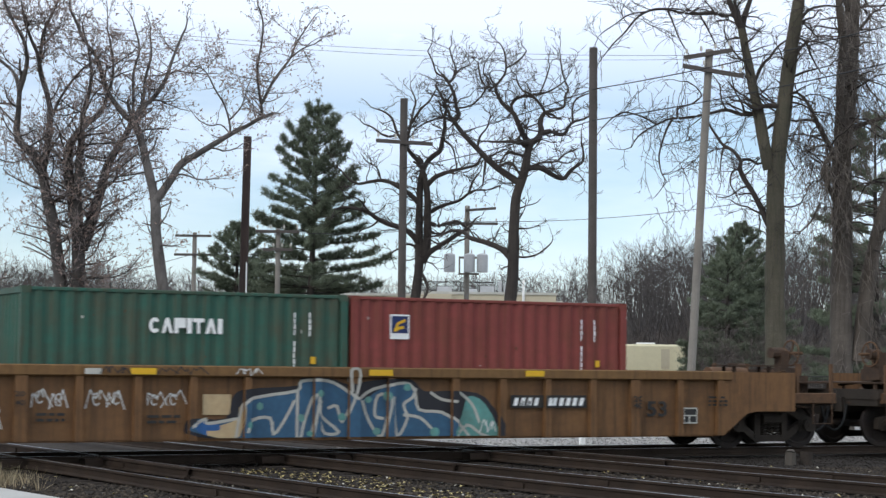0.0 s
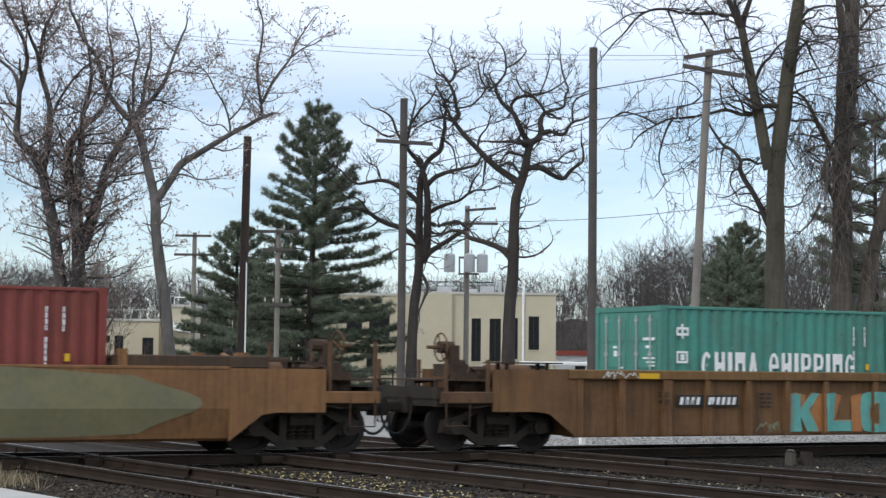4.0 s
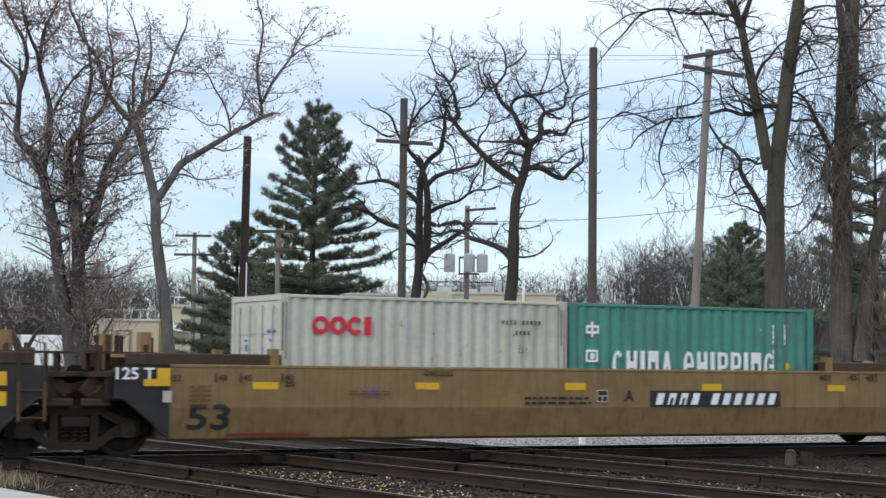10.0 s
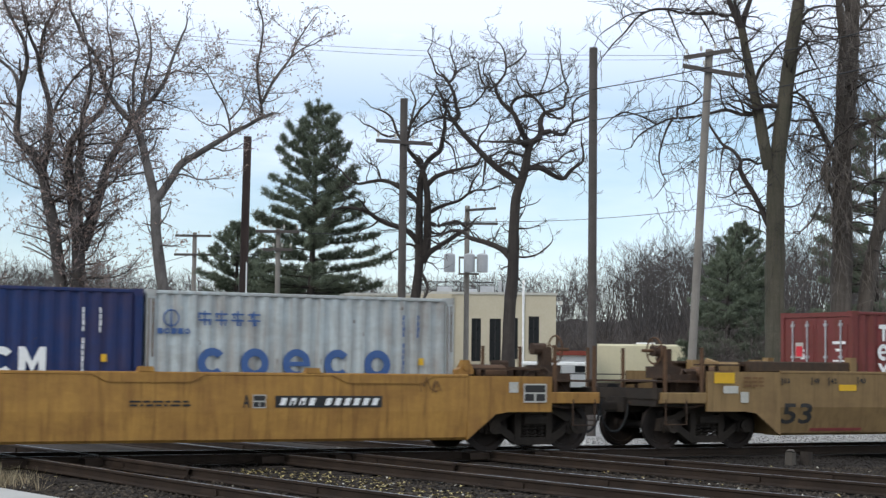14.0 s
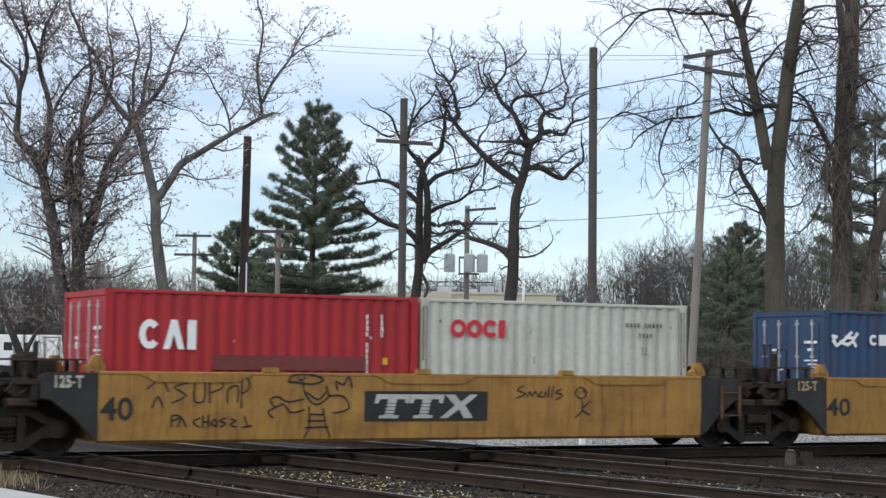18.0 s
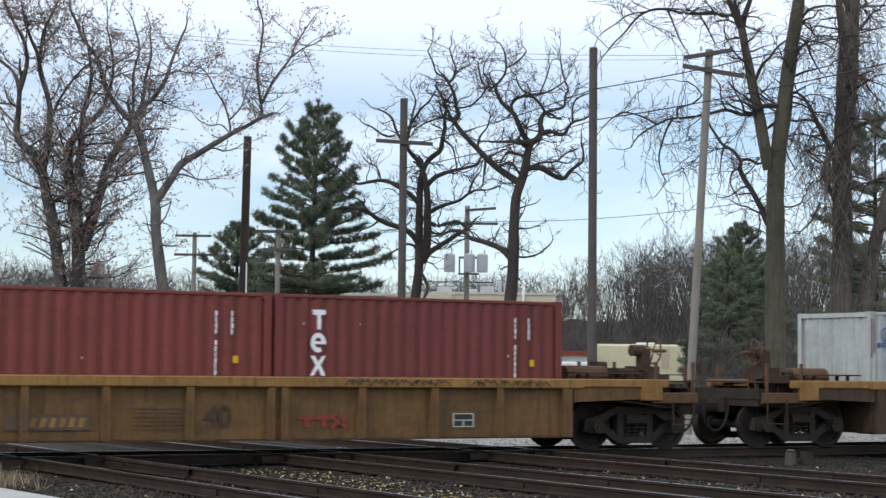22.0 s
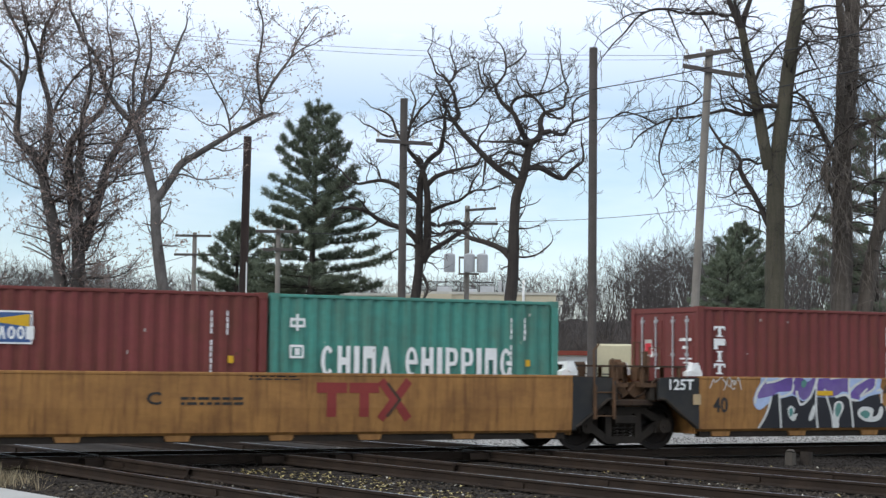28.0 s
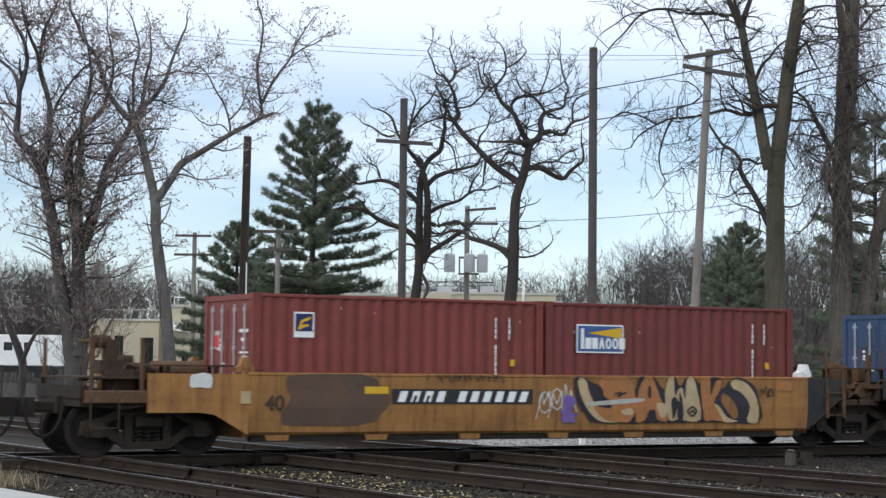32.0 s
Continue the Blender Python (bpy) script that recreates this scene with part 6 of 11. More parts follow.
t.append(([(1.26, 12.29), (1.03, 12.65), (0.73, 12.97), (0.41, 13.13), (0.21, 13.4), (0.11, 13.79)], 0.057, 0.024))
t.append(([(0.8, 12.97), (1.26, 13.02), (1.71, 13.21), (2.09, 13.49)], 0.046, 0.024))
t.append(([(1.1, 13.02), (1.32, 13.6), (1.48, 14.13)], 0.037, 0.024))
t.append(([(1.09, 11.31), (1.5, 11.38), (1.79, 11.29), (2.06, 11.32), (2.24, 11.62), (2.47, 11.85), (2.85, 11.99), (3.1, 12.13)], 0.095, 0.038))
t.append(([(2.42, 11.85), (2.4, 12.35), (2.51, 12.72), (2.78, 12.93), (3.1, 13.04)], 0.046, 0.024))
t.append(([(0.62, 10.68), (0.36, 10.82), (-0.09, 10.93), (-0.66, 10.94), (-1.23, 10.98)], 0.095, 0.031))
t.append(([(0.48, 10.34), (0.12, 10.43), (-0.22, 10.49), (-0.43, 10.24), (-0.6, 9.89)], 0.066, 0.031))
t.append(([(0.44, 9.81), (0.83, 9.91), (1.17, 9.89), (1.53, 9.71), (1.85, 9.56), (2.1, 9.56), (2.3, 9.83), (2.57, 10.07), (2.89, 10.34), (2.93, 10.75), (2.86, 11.14)], 0.125, 0.038))
t.append(([(0.71, 9.91), (1.16, 10.12), (1.73, 10.17), (2.07, 10.47), (2.57, 10.7)], 0.057, 0.024))
t.append(([(2.3, 9.83), (2.64, 9.79), (2.98, 9.43)], 0.037, 0.018))
t.append(([(1.73, 10.19), (2.19, 10.11), (2.48, 10.25)], 0.037, 0.024))
t.append(([(-0, 6.13), (-0.23, 6.42), (-0.44, 6.62), (-0.85, 6.84), (-1.3, 7), (-1.71, 7.13), (-1.98, 7.38), (-2.44, 7.46), (-2.89, 7.25)], 0.146, 0.047))
t.append(([(0.04, 6.33), (0.51, 6.29), (0.97, 6.41), (1.3, 6.64), (1.55, 6.87)], 0.046, 0.024))
t.append(([(0.24, 11.59), (0.59, 11.6), (0.97, 11.74)], 0.046, 0.024))
t.append(([(-1.11, 10.28), (-1.15, 9.8), (-1.21, 9.23)], 0.057, 0.024))
t.append(([(-1.45, 10.66), (-1.34, 11.16), (-1.07, 11.51), (-0.94, 11.97)], 0.046, 0.024))
t.append(([(-0.58, 9.87), (-0.2, 10.04), (0.08, 9.81), (0.31, 9.4)], 0.057, 0.038))
t.append(([(-1.06, 10.25), (-0.65, 10.53), (-0.32, 10.67)], 0.046, 0.024))
t.append(([(1.29, 12.2), (1.49, 11.97), (1.83, 11.93)], 0.046, 0.024))
t = sketch("big", 55, 10.12)
t.append(([(0.03, 2.15), (0.04, 3.69), (0.02, 5.42), (0.02, 7.16), (0.08, 8.11), (0.25, 9.42), (0.37, 10.65), (0.53, 11.79), (0.71, 12.85), (0.85, 13.73)], 0.319, 0.176))
t.append(([(-0.13, 8.02), (-0.31, 8.81), (-0.41, 9.5), (-0.53, 10.11), (-0.65, 10.99), (-0.76, 11.78), (-0.88, 12.53)], 0.200, 0.117))
t.append(([(-0.86, 12.48), (-1.12, 13.02), (-1.38, 13.53)], 0.118, 0.076))
t.append(([(-0.86, 12.53), (-0.76, 12.96), (-0.56, 13.54)], 0.103, 0.070))
t.append(([(-0.13, 6.2), (-0.41, 6.94), (-0.6, 7.32), (-0.84, 7.74), (-0.95, 8.08), (-0.91, 8.36), (-1.12, 8.68), (-1.38, 8.88), (-1.59, 9.23), (-1.76, 9.58), (-1.89, 9.87)], 0.097, 0.026))
t.append(([(-0.91, 8.38), (-0.62, 8.42), (-0.31, 8.3)], 0.050, 0.037))
t.append(([(-1.1, 12.95), (-1.38, 12.9), (-1.73, 13), (-2.17, 12.99), (-2.69, 13.04), (-3.13, 13.16), (-3.48, 13.16), (-3.82, 13.06), (-4.17, 12.8), (-4.52, 12.35), (-4.86, 12), (-5.21, 11.55)], 0.068, 0.016))
t.append(([(-3.13, 13.14), (-2.95, 12.72), (-2.74, 12.2), (-2.46, 11.78)], 0.031, 0.016))
t.append(([(-2.17, 12.98), (-1.87, 12.47), (-1.63, 12)], 0.031, 0.016))
t.append(([(-3.82, 13.06), (-4.35, 12.97), (-4.78, 12.67), (-5.13, 12.43)], 0.024, 0.016))
t.append(([(-0.46, 9.73), (-0.95, 9.74), (-1.38, 9.9), (-1.87, 9.82), (-2.34, 9.74), (-2.77, 9.7), (-3.12, 9.68), (-3.46, 9.52), (-3.81, 9.34), (-4.07, 9.11), (-4.21, 8.85)], 0.062, 0.016))
t.append(([(-3, 9.67), (-3.19, 9.3), (-3.32, 8.86), (-3.37, 8.51), (-3.29, 8.08), (-3.11, 7.78)], 0.037, 0.016))
t.append(([(-3.46, 9.52), (-3.81, 9.73), (-4.16, 9.86), (-4.51, 9.9), (-4.85, 9.72), (-5.2, 9.36)], 0.031, 0.016))
t.append(([(-2.84, 9.72), (-2.82, 10), (-2.42, 10.13), (-2.15, 10.36), (-2.32, 10.62), (-2.6, 10.79)], 0.031, 0.016))
t.append(([(-0.51, 10.82), (-0.34, 11.26), (-0.1, 11.52), (0.11, 11.81), (0.39, 12.02)], 0.056, 0.026))
t.append(([(0.22, 9.95), (-0.24, 9.98), (-0.55, 9.83)], 0.082, 0.058))
t.append(([(0.57, 11.39), (0.88, 11.85), (1.11, 11.99), (1.26, 11.68), (1.51, 11.33)], 0.056, 0.021))
t.append(([(0.58, 10.88), (1.02, 11.08), (1.49, 11.22)], 0.043, 0.021))
t.append(([(0.46, 10.48), (0.39, 10.04), (0.27, 9.69)], 0.110, 0.076))
t.append(([(-1.38, 8.88), (-1.47, 8.44), (-1.52, 8.01)], 0.024, 0.016))
t.append(([(-0.95, 8.07), (-1.17, 8.01), (-1.24, 7.66), (-1.07, 7.32)], 0.037, 0.016))
t.append(([(-0.86, 9.76), (-1, 10.11), (-1.21, 10.37), (-1.38, 10.81)], 0.037, 0.016))
t.append(([(-1.38, 9.88), (-1.56, 10.19), (-1.64, 10.63)], 0.031, 0.016))
t.append(([(0.74, 12.59), (1.06, 12.94), (1.49, 13.03), (1.93, 12.99)], 0.050, 0.021))
t.append(([(-0.69, 11.34), (-1.03, 11.6), (-1.3, 12.04), (-1.42, 12.47)], 0.037, 0.016))
t = sketch("vine", 57, 12.54)
t.append(([(0.05, 2.18), (0.1, 4.68), (0.1, 6.47), (0.14, 8.27), (0.3, 10.08), (0.46, 11.9), (0.58, 13.54), (0.64, 14.28)], 0.353, 0.222))
t.append(([(0.04, 9.18), (-0.04, 10.99), (-0.09, 12.17), (-0.27, 13.13), (-0.41, 13.99)], 0.143, 0.103))
t.append(([(0.62, 2.18), (0.9, 4.33), (1.12, 5.76), (1.4, 6.85), (1.82, 8.29)], 0.277, 0.156))
t.append(([(-0.07, 8.72), (-0.39, 9.22), (-0.68, 9.78), (-1.04, 10.41), (-1.36, 10.68)], 0.100, 0.039))
t.append(([(-0.11, 7.33), (-0.47, 7.87), (-0.59, 8.27), (-0.45, 8.63), (-0.5, 8.84)], 0.086, 0.043))
t.append(([(0.47, 9.58), (1.01, 9.8), (1.64, 9.97)], 0.086, 0.049))
t.append(([(-0.25, 8.45), (-0.39, 8.56), (-0.48, 8.61)], 0.058, 0.043))
t.append(([(0.44, 11.54), (0.84, 11.27), (1.16, 10.82), (1.56, 10.46)], 0.045, 0.022))
t.append(([(0.52, 12.63), (0.94, 13), (1.39, 13.55)], 0.058, 0.033))
t.append(([(0.58, 13.18), (0.31, 13.63), (0.22, 14.09)], 0.064, 0.043))
t.append(([(-0.66, 9.76), (-0.96, 9.85), (-1.41, 9.79)], 0.051, 0.033))
t.append(([(-0.61, 7.18), (-0.97, 6.55), (-1.51, 6.09)], 0.039, 0.017))
t = sketch("shrubtree", 66, -15.28)
t.append(([(-0.08, 0.66), (0.01, 1.9), (-0.49, 3.54), (-0.95, 5.19), (-1.4, 6.44)], 0.174, 0.058))
t.append(([(0.01, 1.9), (0.66, 2.94), (1.38, 3.36)], 0.087, 0.043))
t.append(([(2.27, 0.69), (2.24, 1.92), (2.74, 2.75), (3.03, 3.37)], 0.087, 0.043))
LOOK = {
    # bark, label, seed, growth, branches a metre, their reach, bare share of the trunk, twigs (a metre, length, radius, upward), sprigs, leaves kept
    "elm": ("elm", "bare multi-stemmed tree with dense fine twigs and a few dry leaves", 3, dict(gnarl=0.3, lift=0.08, rate=(2.2, 3.0, 0), shrink=(0.4, 0.7), deep=2, least=0.006, step=0.28), 2.9, (0.6, 2.3), 0.13, (5.0, 0.42, 0.009, 0.15), (3.4, 0.2, 0.008, 0.0), 0.6),
    "fork": ("fork", "bare tree with a trunk forked in two and sparse dry leaves", 5, dict(gnarl=0.34, lift=0.03, rate=(2.0, 3.0, 0), shrink=(0.4, 0.66), deep=2, least=0.006, step=0.26), 3.4, (0.4, 1.7), 0.33, (4.6, 0.32, 0.0085, 0.1), (3.8, 0.17, 0.0075, 0.0), 1.0),
    "oakl": ("oak", "bare oak with gnarled dark limbs behind a utility pole", 8, dict(gnarl=0.55, lift=0.05, rate=(3.0, 3.2, 0), shrink=(0.4, 0.62), deep=2, least=0.008, step=0.2), 2.9, (0.4, 1.6), 0.3, (2.2, 0.3, 0.009, 0.25), None, 0),
    "oakr": ("oak", "bare oak with a dark trunk and crooked spreading limbs", 13, dict(gnarl=0.55, lift=0.05, rate=(3.0, 3.2, 0), shrink=(0.4, 0.62), deep=2, least=0.008, step=0.2), 2.9, (0.4, 1.6), 0.34, (2.2, 0.3, 0.009, 0.25), None, 0),
    "big": ("big", "tall bare tree with a stout mossy trunk and drooping twigs", 21, dict(gnarl=0.42, lift=-0.03, rate=(2.0, 3.2, 0), shrink=(0.42, 0.7), deep=2, least=0.007, step=0.24), 2.8, (0.5, 1.9), 0.38, (2.2, 0.36, 0.008, -0.15), None, 0),
    "vine": ("vine", "old bare tree with thick trunks hung with dead vines", 34, dict(gnarl=0.42, lift=-0.06, rate=(2.0, 3.4, 0), shrink=(0.42, 0.7), deep=2, least=0.007, step=0.24), 3.0, (0.6, 2.0), 0.3, (3.0, 0.38, 0.0085, -0.25), None, 0),
    "shrubtree": ("elm", "low bare tree with crooked stems behind the fence", 55, dict(gnarl=0.4, lift=0.04, rate=(1.6, 3.0, 3.0), shrink=(0.4, 0.7), deep=2, least=0.0065, step=0.28), 2.6, (0.7, 1.8), 0.2, (3.0, 0.42, 0.01, 0.3), None, 0.3),
}
for key, (d, a0, limbs) in TREES.items():
    skin, label, seed, g, density, reach, clear, fine, finest, leafy = LOOK[key]
    rng = random.Random(seed)
    tree = thing("tree", label, "tree", "bare trees behind the train", at=spot(a0, d), rz=radians(-TURN))
    stems, runs, segs, tips = [], [], [[], [], []], []
    for i, (pts, r0, r1) in enumerate(limbs):
        y0 = 0.0
        if i and pts[0][1] > 1.2:
            y0 = min(stems, key=lambda q: math.hypot(q[3] - pts[0][0], q[5] - pts[0][1]))[4]
        rows = chain(pts, r0, r1, rng, y0)
        if i == 0 or pts[0][1] < 1.2:
            x, y, z = rows[0][:3]
            rows.insert(0, (x, y, -0.02, x, y, z + 0.02, rows[0][6] * 1.25, rows[0][6]))
        stems += rows
        runs.append(rows)
        for q in rows:
            z = q[5]
            if z < 14.5 * clear or (i == 0 and z < 14.5 * (clear + 0.05)):
                continue
            ln = (Vector(q[3:6]) - Vector(q[0:3])).length
            k = density * ln * (2.0 if key == "elm" and z < 9.5 else 1.0)
            while rng.random() < k:
                k -= 1
                t = rng.random()
                p = tuple(q[c] + (q[c + 3] - q[c]) * t for c in range(3))
                ang = rng.uniform(0, 6.283)
                dv = (math.cos(ang), math.sin(ang) * 0.7, rng.uniform(-0.2, 0.9))
                lv = rng.uniform(*reach)
                grow(segs, tips, rng, p, dv, lv, max(0.013, min(0.038, q[6] * 0.42)), 0, g)
        grow(segs, tips, rng, rows[-1][3:6], (limbs[i][0][-1][0] - limbs[i][0][-2][0], rng.uniform(-0.3, 0.3), limbs[i][0][-1][1] - limbs[i][0][-2][1]), reach[1] * 0.6, r1, 0, g)
    if key in ("vine", "big"):
        # dead vines that hang down the trunks
        for _ in range(190 if key == "vine" else 40):
            q = rng.choice(stems)
            p = (q[0] + rng.uniform(-0.35, 0.35), q[1] - rng.uniform(0.1, 0.4), max(2.0, q[2] + rng.uniform(-1, 1)))
            grow(segs, tips, rng, p, (rng.uniform(-0.3, 0.3), rng.uniform(-0.2, 0.2), -1), rng.uniform(0.8, 2.4), 0.012, 1, dict(g, lift=-0.12, gnarl=0.3))
    for i, rows in enumerate(runs):
        # thin limbs of the big tree: backlit darkness put into the bark colour
        part("trunk" if i == 0 else "limb", limb_mesh("trunk" if i == 0 else "limb", rows, BARK["oak" if skin == "big" and rows[0][6] < 0.13 else skin]), tree)
    v, f_ = tubes(segs[0], 5)
    v2, f2 = tubes(segs[1] + segs[2], 3)
    # the big tree's branches and twigs carry the same painted backlit tone
    twig = BARK["twig" if skin in ("elm", "fork") else "bramble" if skin == "vine" else "oak"]
    tagged(part("branchwork", quick_mesh("branchwork", v, f_, BARK["oak" if skin in ("big", "vine") else skin]), tree), kind="stuff")
    tagged(part("crown", quick_mesh("crown", v2, f2, twig), tree), kind="stuff")
    v, f_, rows = sprigs(segs[0] + segs[1] + segs[2], seed, *fine)
    if finest:
        v2, f2, rows2 = sprigs(rows, seed + 1, *finest)
        v, f_ = np.concatenate([v, v2]), np.concatenate([f_, f2 + len(v)])
    tagged(part("twig_work", quick_mesh("twig_work", v, f_, twig), tree), kind="stuff")
    if leafy:
        nr = np.random.RandomState(seed)
        pts = rows[nr.random_sample(len(rows)) < leafy][:, 3:6]
        v, f_ = needles(pts, rng, 0.095, 3 if key == "elm" else 2, 0.025, -0.7)
        tagged(part("foliage", quick_mesh("foliage", v, f_, LEAF), tree), kind="stuff")


def pine_tree(a, d, height, radius, seed, label, low=1.6, gap=1.0, full=1.0, lean=0.0, swell=0.55):
    """A white pine: flat tiers of long boughs with upturned, tufted ends and gaps between the tiers."""
    rng = random.Random(seed)
    tree = thing("pine_tree", label, "conifer", "conifers behind the train", at=spot(a, d), rz=radians(-TURN))
    segs, pts = [], []
    n = 24
    for i in range(n):
        za, zb = height * i / n, height * (i + 1) / n
        segs.append((lean * za, 0, za - (0.02 if i == 0 else 0), lean * zb, 0, zb, 0.22 * (1 - za / height) + 0.02, 0.22 * (1 - zb / height) + 0.02))
    z = low
    while z < height - 0.3:
        f = 1 - (z - low) / (height - low)
        whorl = rng.randint(6, 8)
        rot = rng.uniform(0, 6.28)
        for k in range(whorl):
            az = rot + 6.283 * k / whorl + rng.uniform(-0.3, 0.3)
            ln = radius * f ** swell * rng.choice((0.72, 0.9, 1.0, 1.12)) * rng.uniform(0.9, 1.06) * min(1.0, 0.22 + f / 0.14) + 0.08
            el = -0.08 + 0.95 * (1 - f) ** 2.2 + rng.uniform(-0.06, 0.08)
            x, y, zz = lean * z, 0.0, z + rng.uniform(-0.35, 0.3) * (0.4 + 0.6 * f)
            m = max(3, int(ln / 0.24))
            r = 0.018 + 0.03 * f
            for q in range(m):
                t = q / m
                e = el - 0.12 * f * t + 0.5 * t ** 3
                st = ln / m
                nx, ny, nz = x + math.cos(az) * math.cos(e) * st, y + math.sin(az) * math.cos(e) * st, zz + math.sin(e) * st
                segs.append((x, y, zz, nx, ny, nz, r * (1 - t) + 0.006, r * (1 - t - 1 / m) + 0.006))
                if t > 0.12:
                    for side in (-1, 1, -1, 1, -1, 1, -1, 1):
                        w = az + side * rng.uniform(0.3, 1.1)
                        sl = rng.uniform(0.2, 1.0) * (0.45 + 0.9 * t * (1 - t)) * min(0.85, 0.08 + ln / 4.4) + 0.05
                        ez = nz + rng.uniform(-0.06, 0.2) + 0.18 * sl
                        ex, ey = nx + math.cos(w) * sl, ny + math.sin(w) * sl
                        segs.append((nx, ny, nz, ex, ey, ez, 0.007, 0.004))
                        if rng.random() < full:
                            pts.append((ex, ey, ez))
                            if sl > 0.3:
                                pts.append(((nx + ex) / 2, (ny + ey) / 2, (nz + ez) / 2 + 0.02))
                x, y, zz = nx, ny, nz
            pts += [(x, y, zz), (x, y, zz + 0.1), (x + 0.1 * math.cos(az), y + 0.1 * math.sin(az), zz + 0.16)]
        z += rng.uniform(0.85, 1.1) * gap * (0.82 + 0.18 * f)
    for k in range(9):
        pts.append((lean * height + rng.uniform(-0.06, 0.06), rng.uniform(-0.06, 0.06), height - rng.uniform(-0.1, 0.8)))
    v, f_ = tubes(segs[:n], 9)
    part("trunk", quick_mesh("trunk", v, f_, BARK["oak"]), tree)
    v, f_ = tubes(segs[n:], 3)
    tagged(part("bough", quick_mesh("bough", v, f_, BARK["oak"]), tree), kind="stuff")
    v, f_ = needles(pts, rng, 0.24, 19, 0.0145, 0.7)
    tagged(part("crown", quick_mesh("crown", v, f_, PINE), tree), kind="stuff")
    return tree


pine_tree(-5.98, 80, 13.6, 4.1, 2, "tall dark green white pine with layered boughs", 1.1, 0.74, 0.8, 0.026, 0.62)
pine_tree(-9.95, 87, 8.5, 2.9, 4, "smaller dense green pine beside the tall one", 0.9, 0.62, 0.85)
pine_tree(-7.4, 91, 6.4, 3.6, 15, "low spreading pine behind the tall one", 0.8, 0.62)
pine_tree(18.5, 112, 10.9, 3.6, 6, "dark green pine at the edge of the wood", 1.0, 0.62)
pine_tree(20.2, 84, 14.0, 3.9, 9, "thin pine behind the old trees", 2.0, 0.95, 0.75)
pine_tree(15.2, 96, 7.9, 2.6, 12, "dense pine behind the stout trunk", 1.0, 0.6)


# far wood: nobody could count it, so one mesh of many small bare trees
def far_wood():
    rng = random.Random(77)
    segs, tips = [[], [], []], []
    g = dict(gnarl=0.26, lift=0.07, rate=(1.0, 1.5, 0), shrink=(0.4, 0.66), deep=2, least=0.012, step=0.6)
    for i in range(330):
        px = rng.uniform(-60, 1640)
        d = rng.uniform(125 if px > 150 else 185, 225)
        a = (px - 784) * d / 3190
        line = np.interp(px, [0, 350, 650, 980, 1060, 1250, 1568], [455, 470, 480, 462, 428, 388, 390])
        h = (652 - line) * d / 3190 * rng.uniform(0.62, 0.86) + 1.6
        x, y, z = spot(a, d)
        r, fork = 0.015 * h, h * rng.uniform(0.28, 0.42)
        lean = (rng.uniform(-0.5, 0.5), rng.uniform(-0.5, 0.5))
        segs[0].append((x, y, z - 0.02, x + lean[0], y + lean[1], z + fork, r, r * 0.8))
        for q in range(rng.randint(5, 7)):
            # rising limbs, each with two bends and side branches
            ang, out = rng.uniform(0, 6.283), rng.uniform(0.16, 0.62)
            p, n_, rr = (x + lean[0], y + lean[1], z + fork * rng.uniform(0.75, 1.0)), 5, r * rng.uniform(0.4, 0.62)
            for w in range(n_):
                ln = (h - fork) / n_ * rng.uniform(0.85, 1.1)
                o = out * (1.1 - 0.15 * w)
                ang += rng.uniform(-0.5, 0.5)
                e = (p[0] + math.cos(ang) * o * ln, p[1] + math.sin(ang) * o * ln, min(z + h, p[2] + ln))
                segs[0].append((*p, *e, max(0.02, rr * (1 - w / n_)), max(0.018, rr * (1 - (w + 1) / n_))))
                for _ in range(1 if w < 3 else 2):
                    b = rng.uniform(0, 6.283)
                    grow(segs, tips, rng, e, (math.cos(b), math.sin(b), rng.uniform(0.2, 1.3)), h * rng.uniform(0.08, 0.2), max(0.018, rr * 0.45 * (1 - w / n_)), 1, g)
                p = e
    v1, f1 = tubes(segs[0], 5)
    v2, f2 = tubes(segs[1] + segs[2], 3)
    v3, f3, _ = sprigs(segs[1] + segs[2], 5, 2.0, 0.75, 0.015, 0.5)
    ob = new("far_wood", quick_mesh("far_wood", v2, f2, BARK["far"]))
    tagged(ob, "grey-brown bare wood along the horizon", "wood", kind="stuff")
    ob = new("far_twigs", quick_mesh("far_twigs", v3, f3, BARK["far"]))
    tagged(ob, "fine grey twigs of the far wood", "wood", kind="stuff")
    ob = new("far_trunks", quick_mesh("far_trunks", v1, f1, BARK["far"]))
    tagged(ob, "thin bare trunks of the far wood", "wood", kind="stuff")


def thicket(name, label, seed, count, where, tall, fine, material, root=0.016):
    """Upright bare shoots with side twigs; where(rng) gives the place (a, d) of a shoot."""
    rng = random.Random(seed)
    segs, tips = [[], [], []], []
    g = dict(gnarl=0.2, lift=0.05, rate=(1.5, 1.5, 0), shrink=(0.3, 0.6), deep=1, least=0.006, step=0.4)
    for i in range(count):
        x, y, z = spot(*where(rng))
        ang = rng.uniform(0, 6.283)
        w = rng.uniform(0.05, 0.5)
        grow(segs, tips, rng, (x, y, z - 0.02), (w * math.cos(ang), w * math.sin(ang), 1.2), rng.uniform(*tall), root, 0, g)
    rows = segs[0] + segs[1] + segs[2]
    v, f_ = tubes(rows, 3)
    v2, f2, _ = sprigs(rows, seed, *fine)
    ob = thing(name, label, "undergrowth")
    tagged(ob, kind="stuff")
    tagged(part("shoots", quick_mesh("shoots", v, f_, material), ob), kind="stuff")
    tagged(part("twig_work", quick_mesh("twig_work", v2, f2, material), ob), kind="stuff")


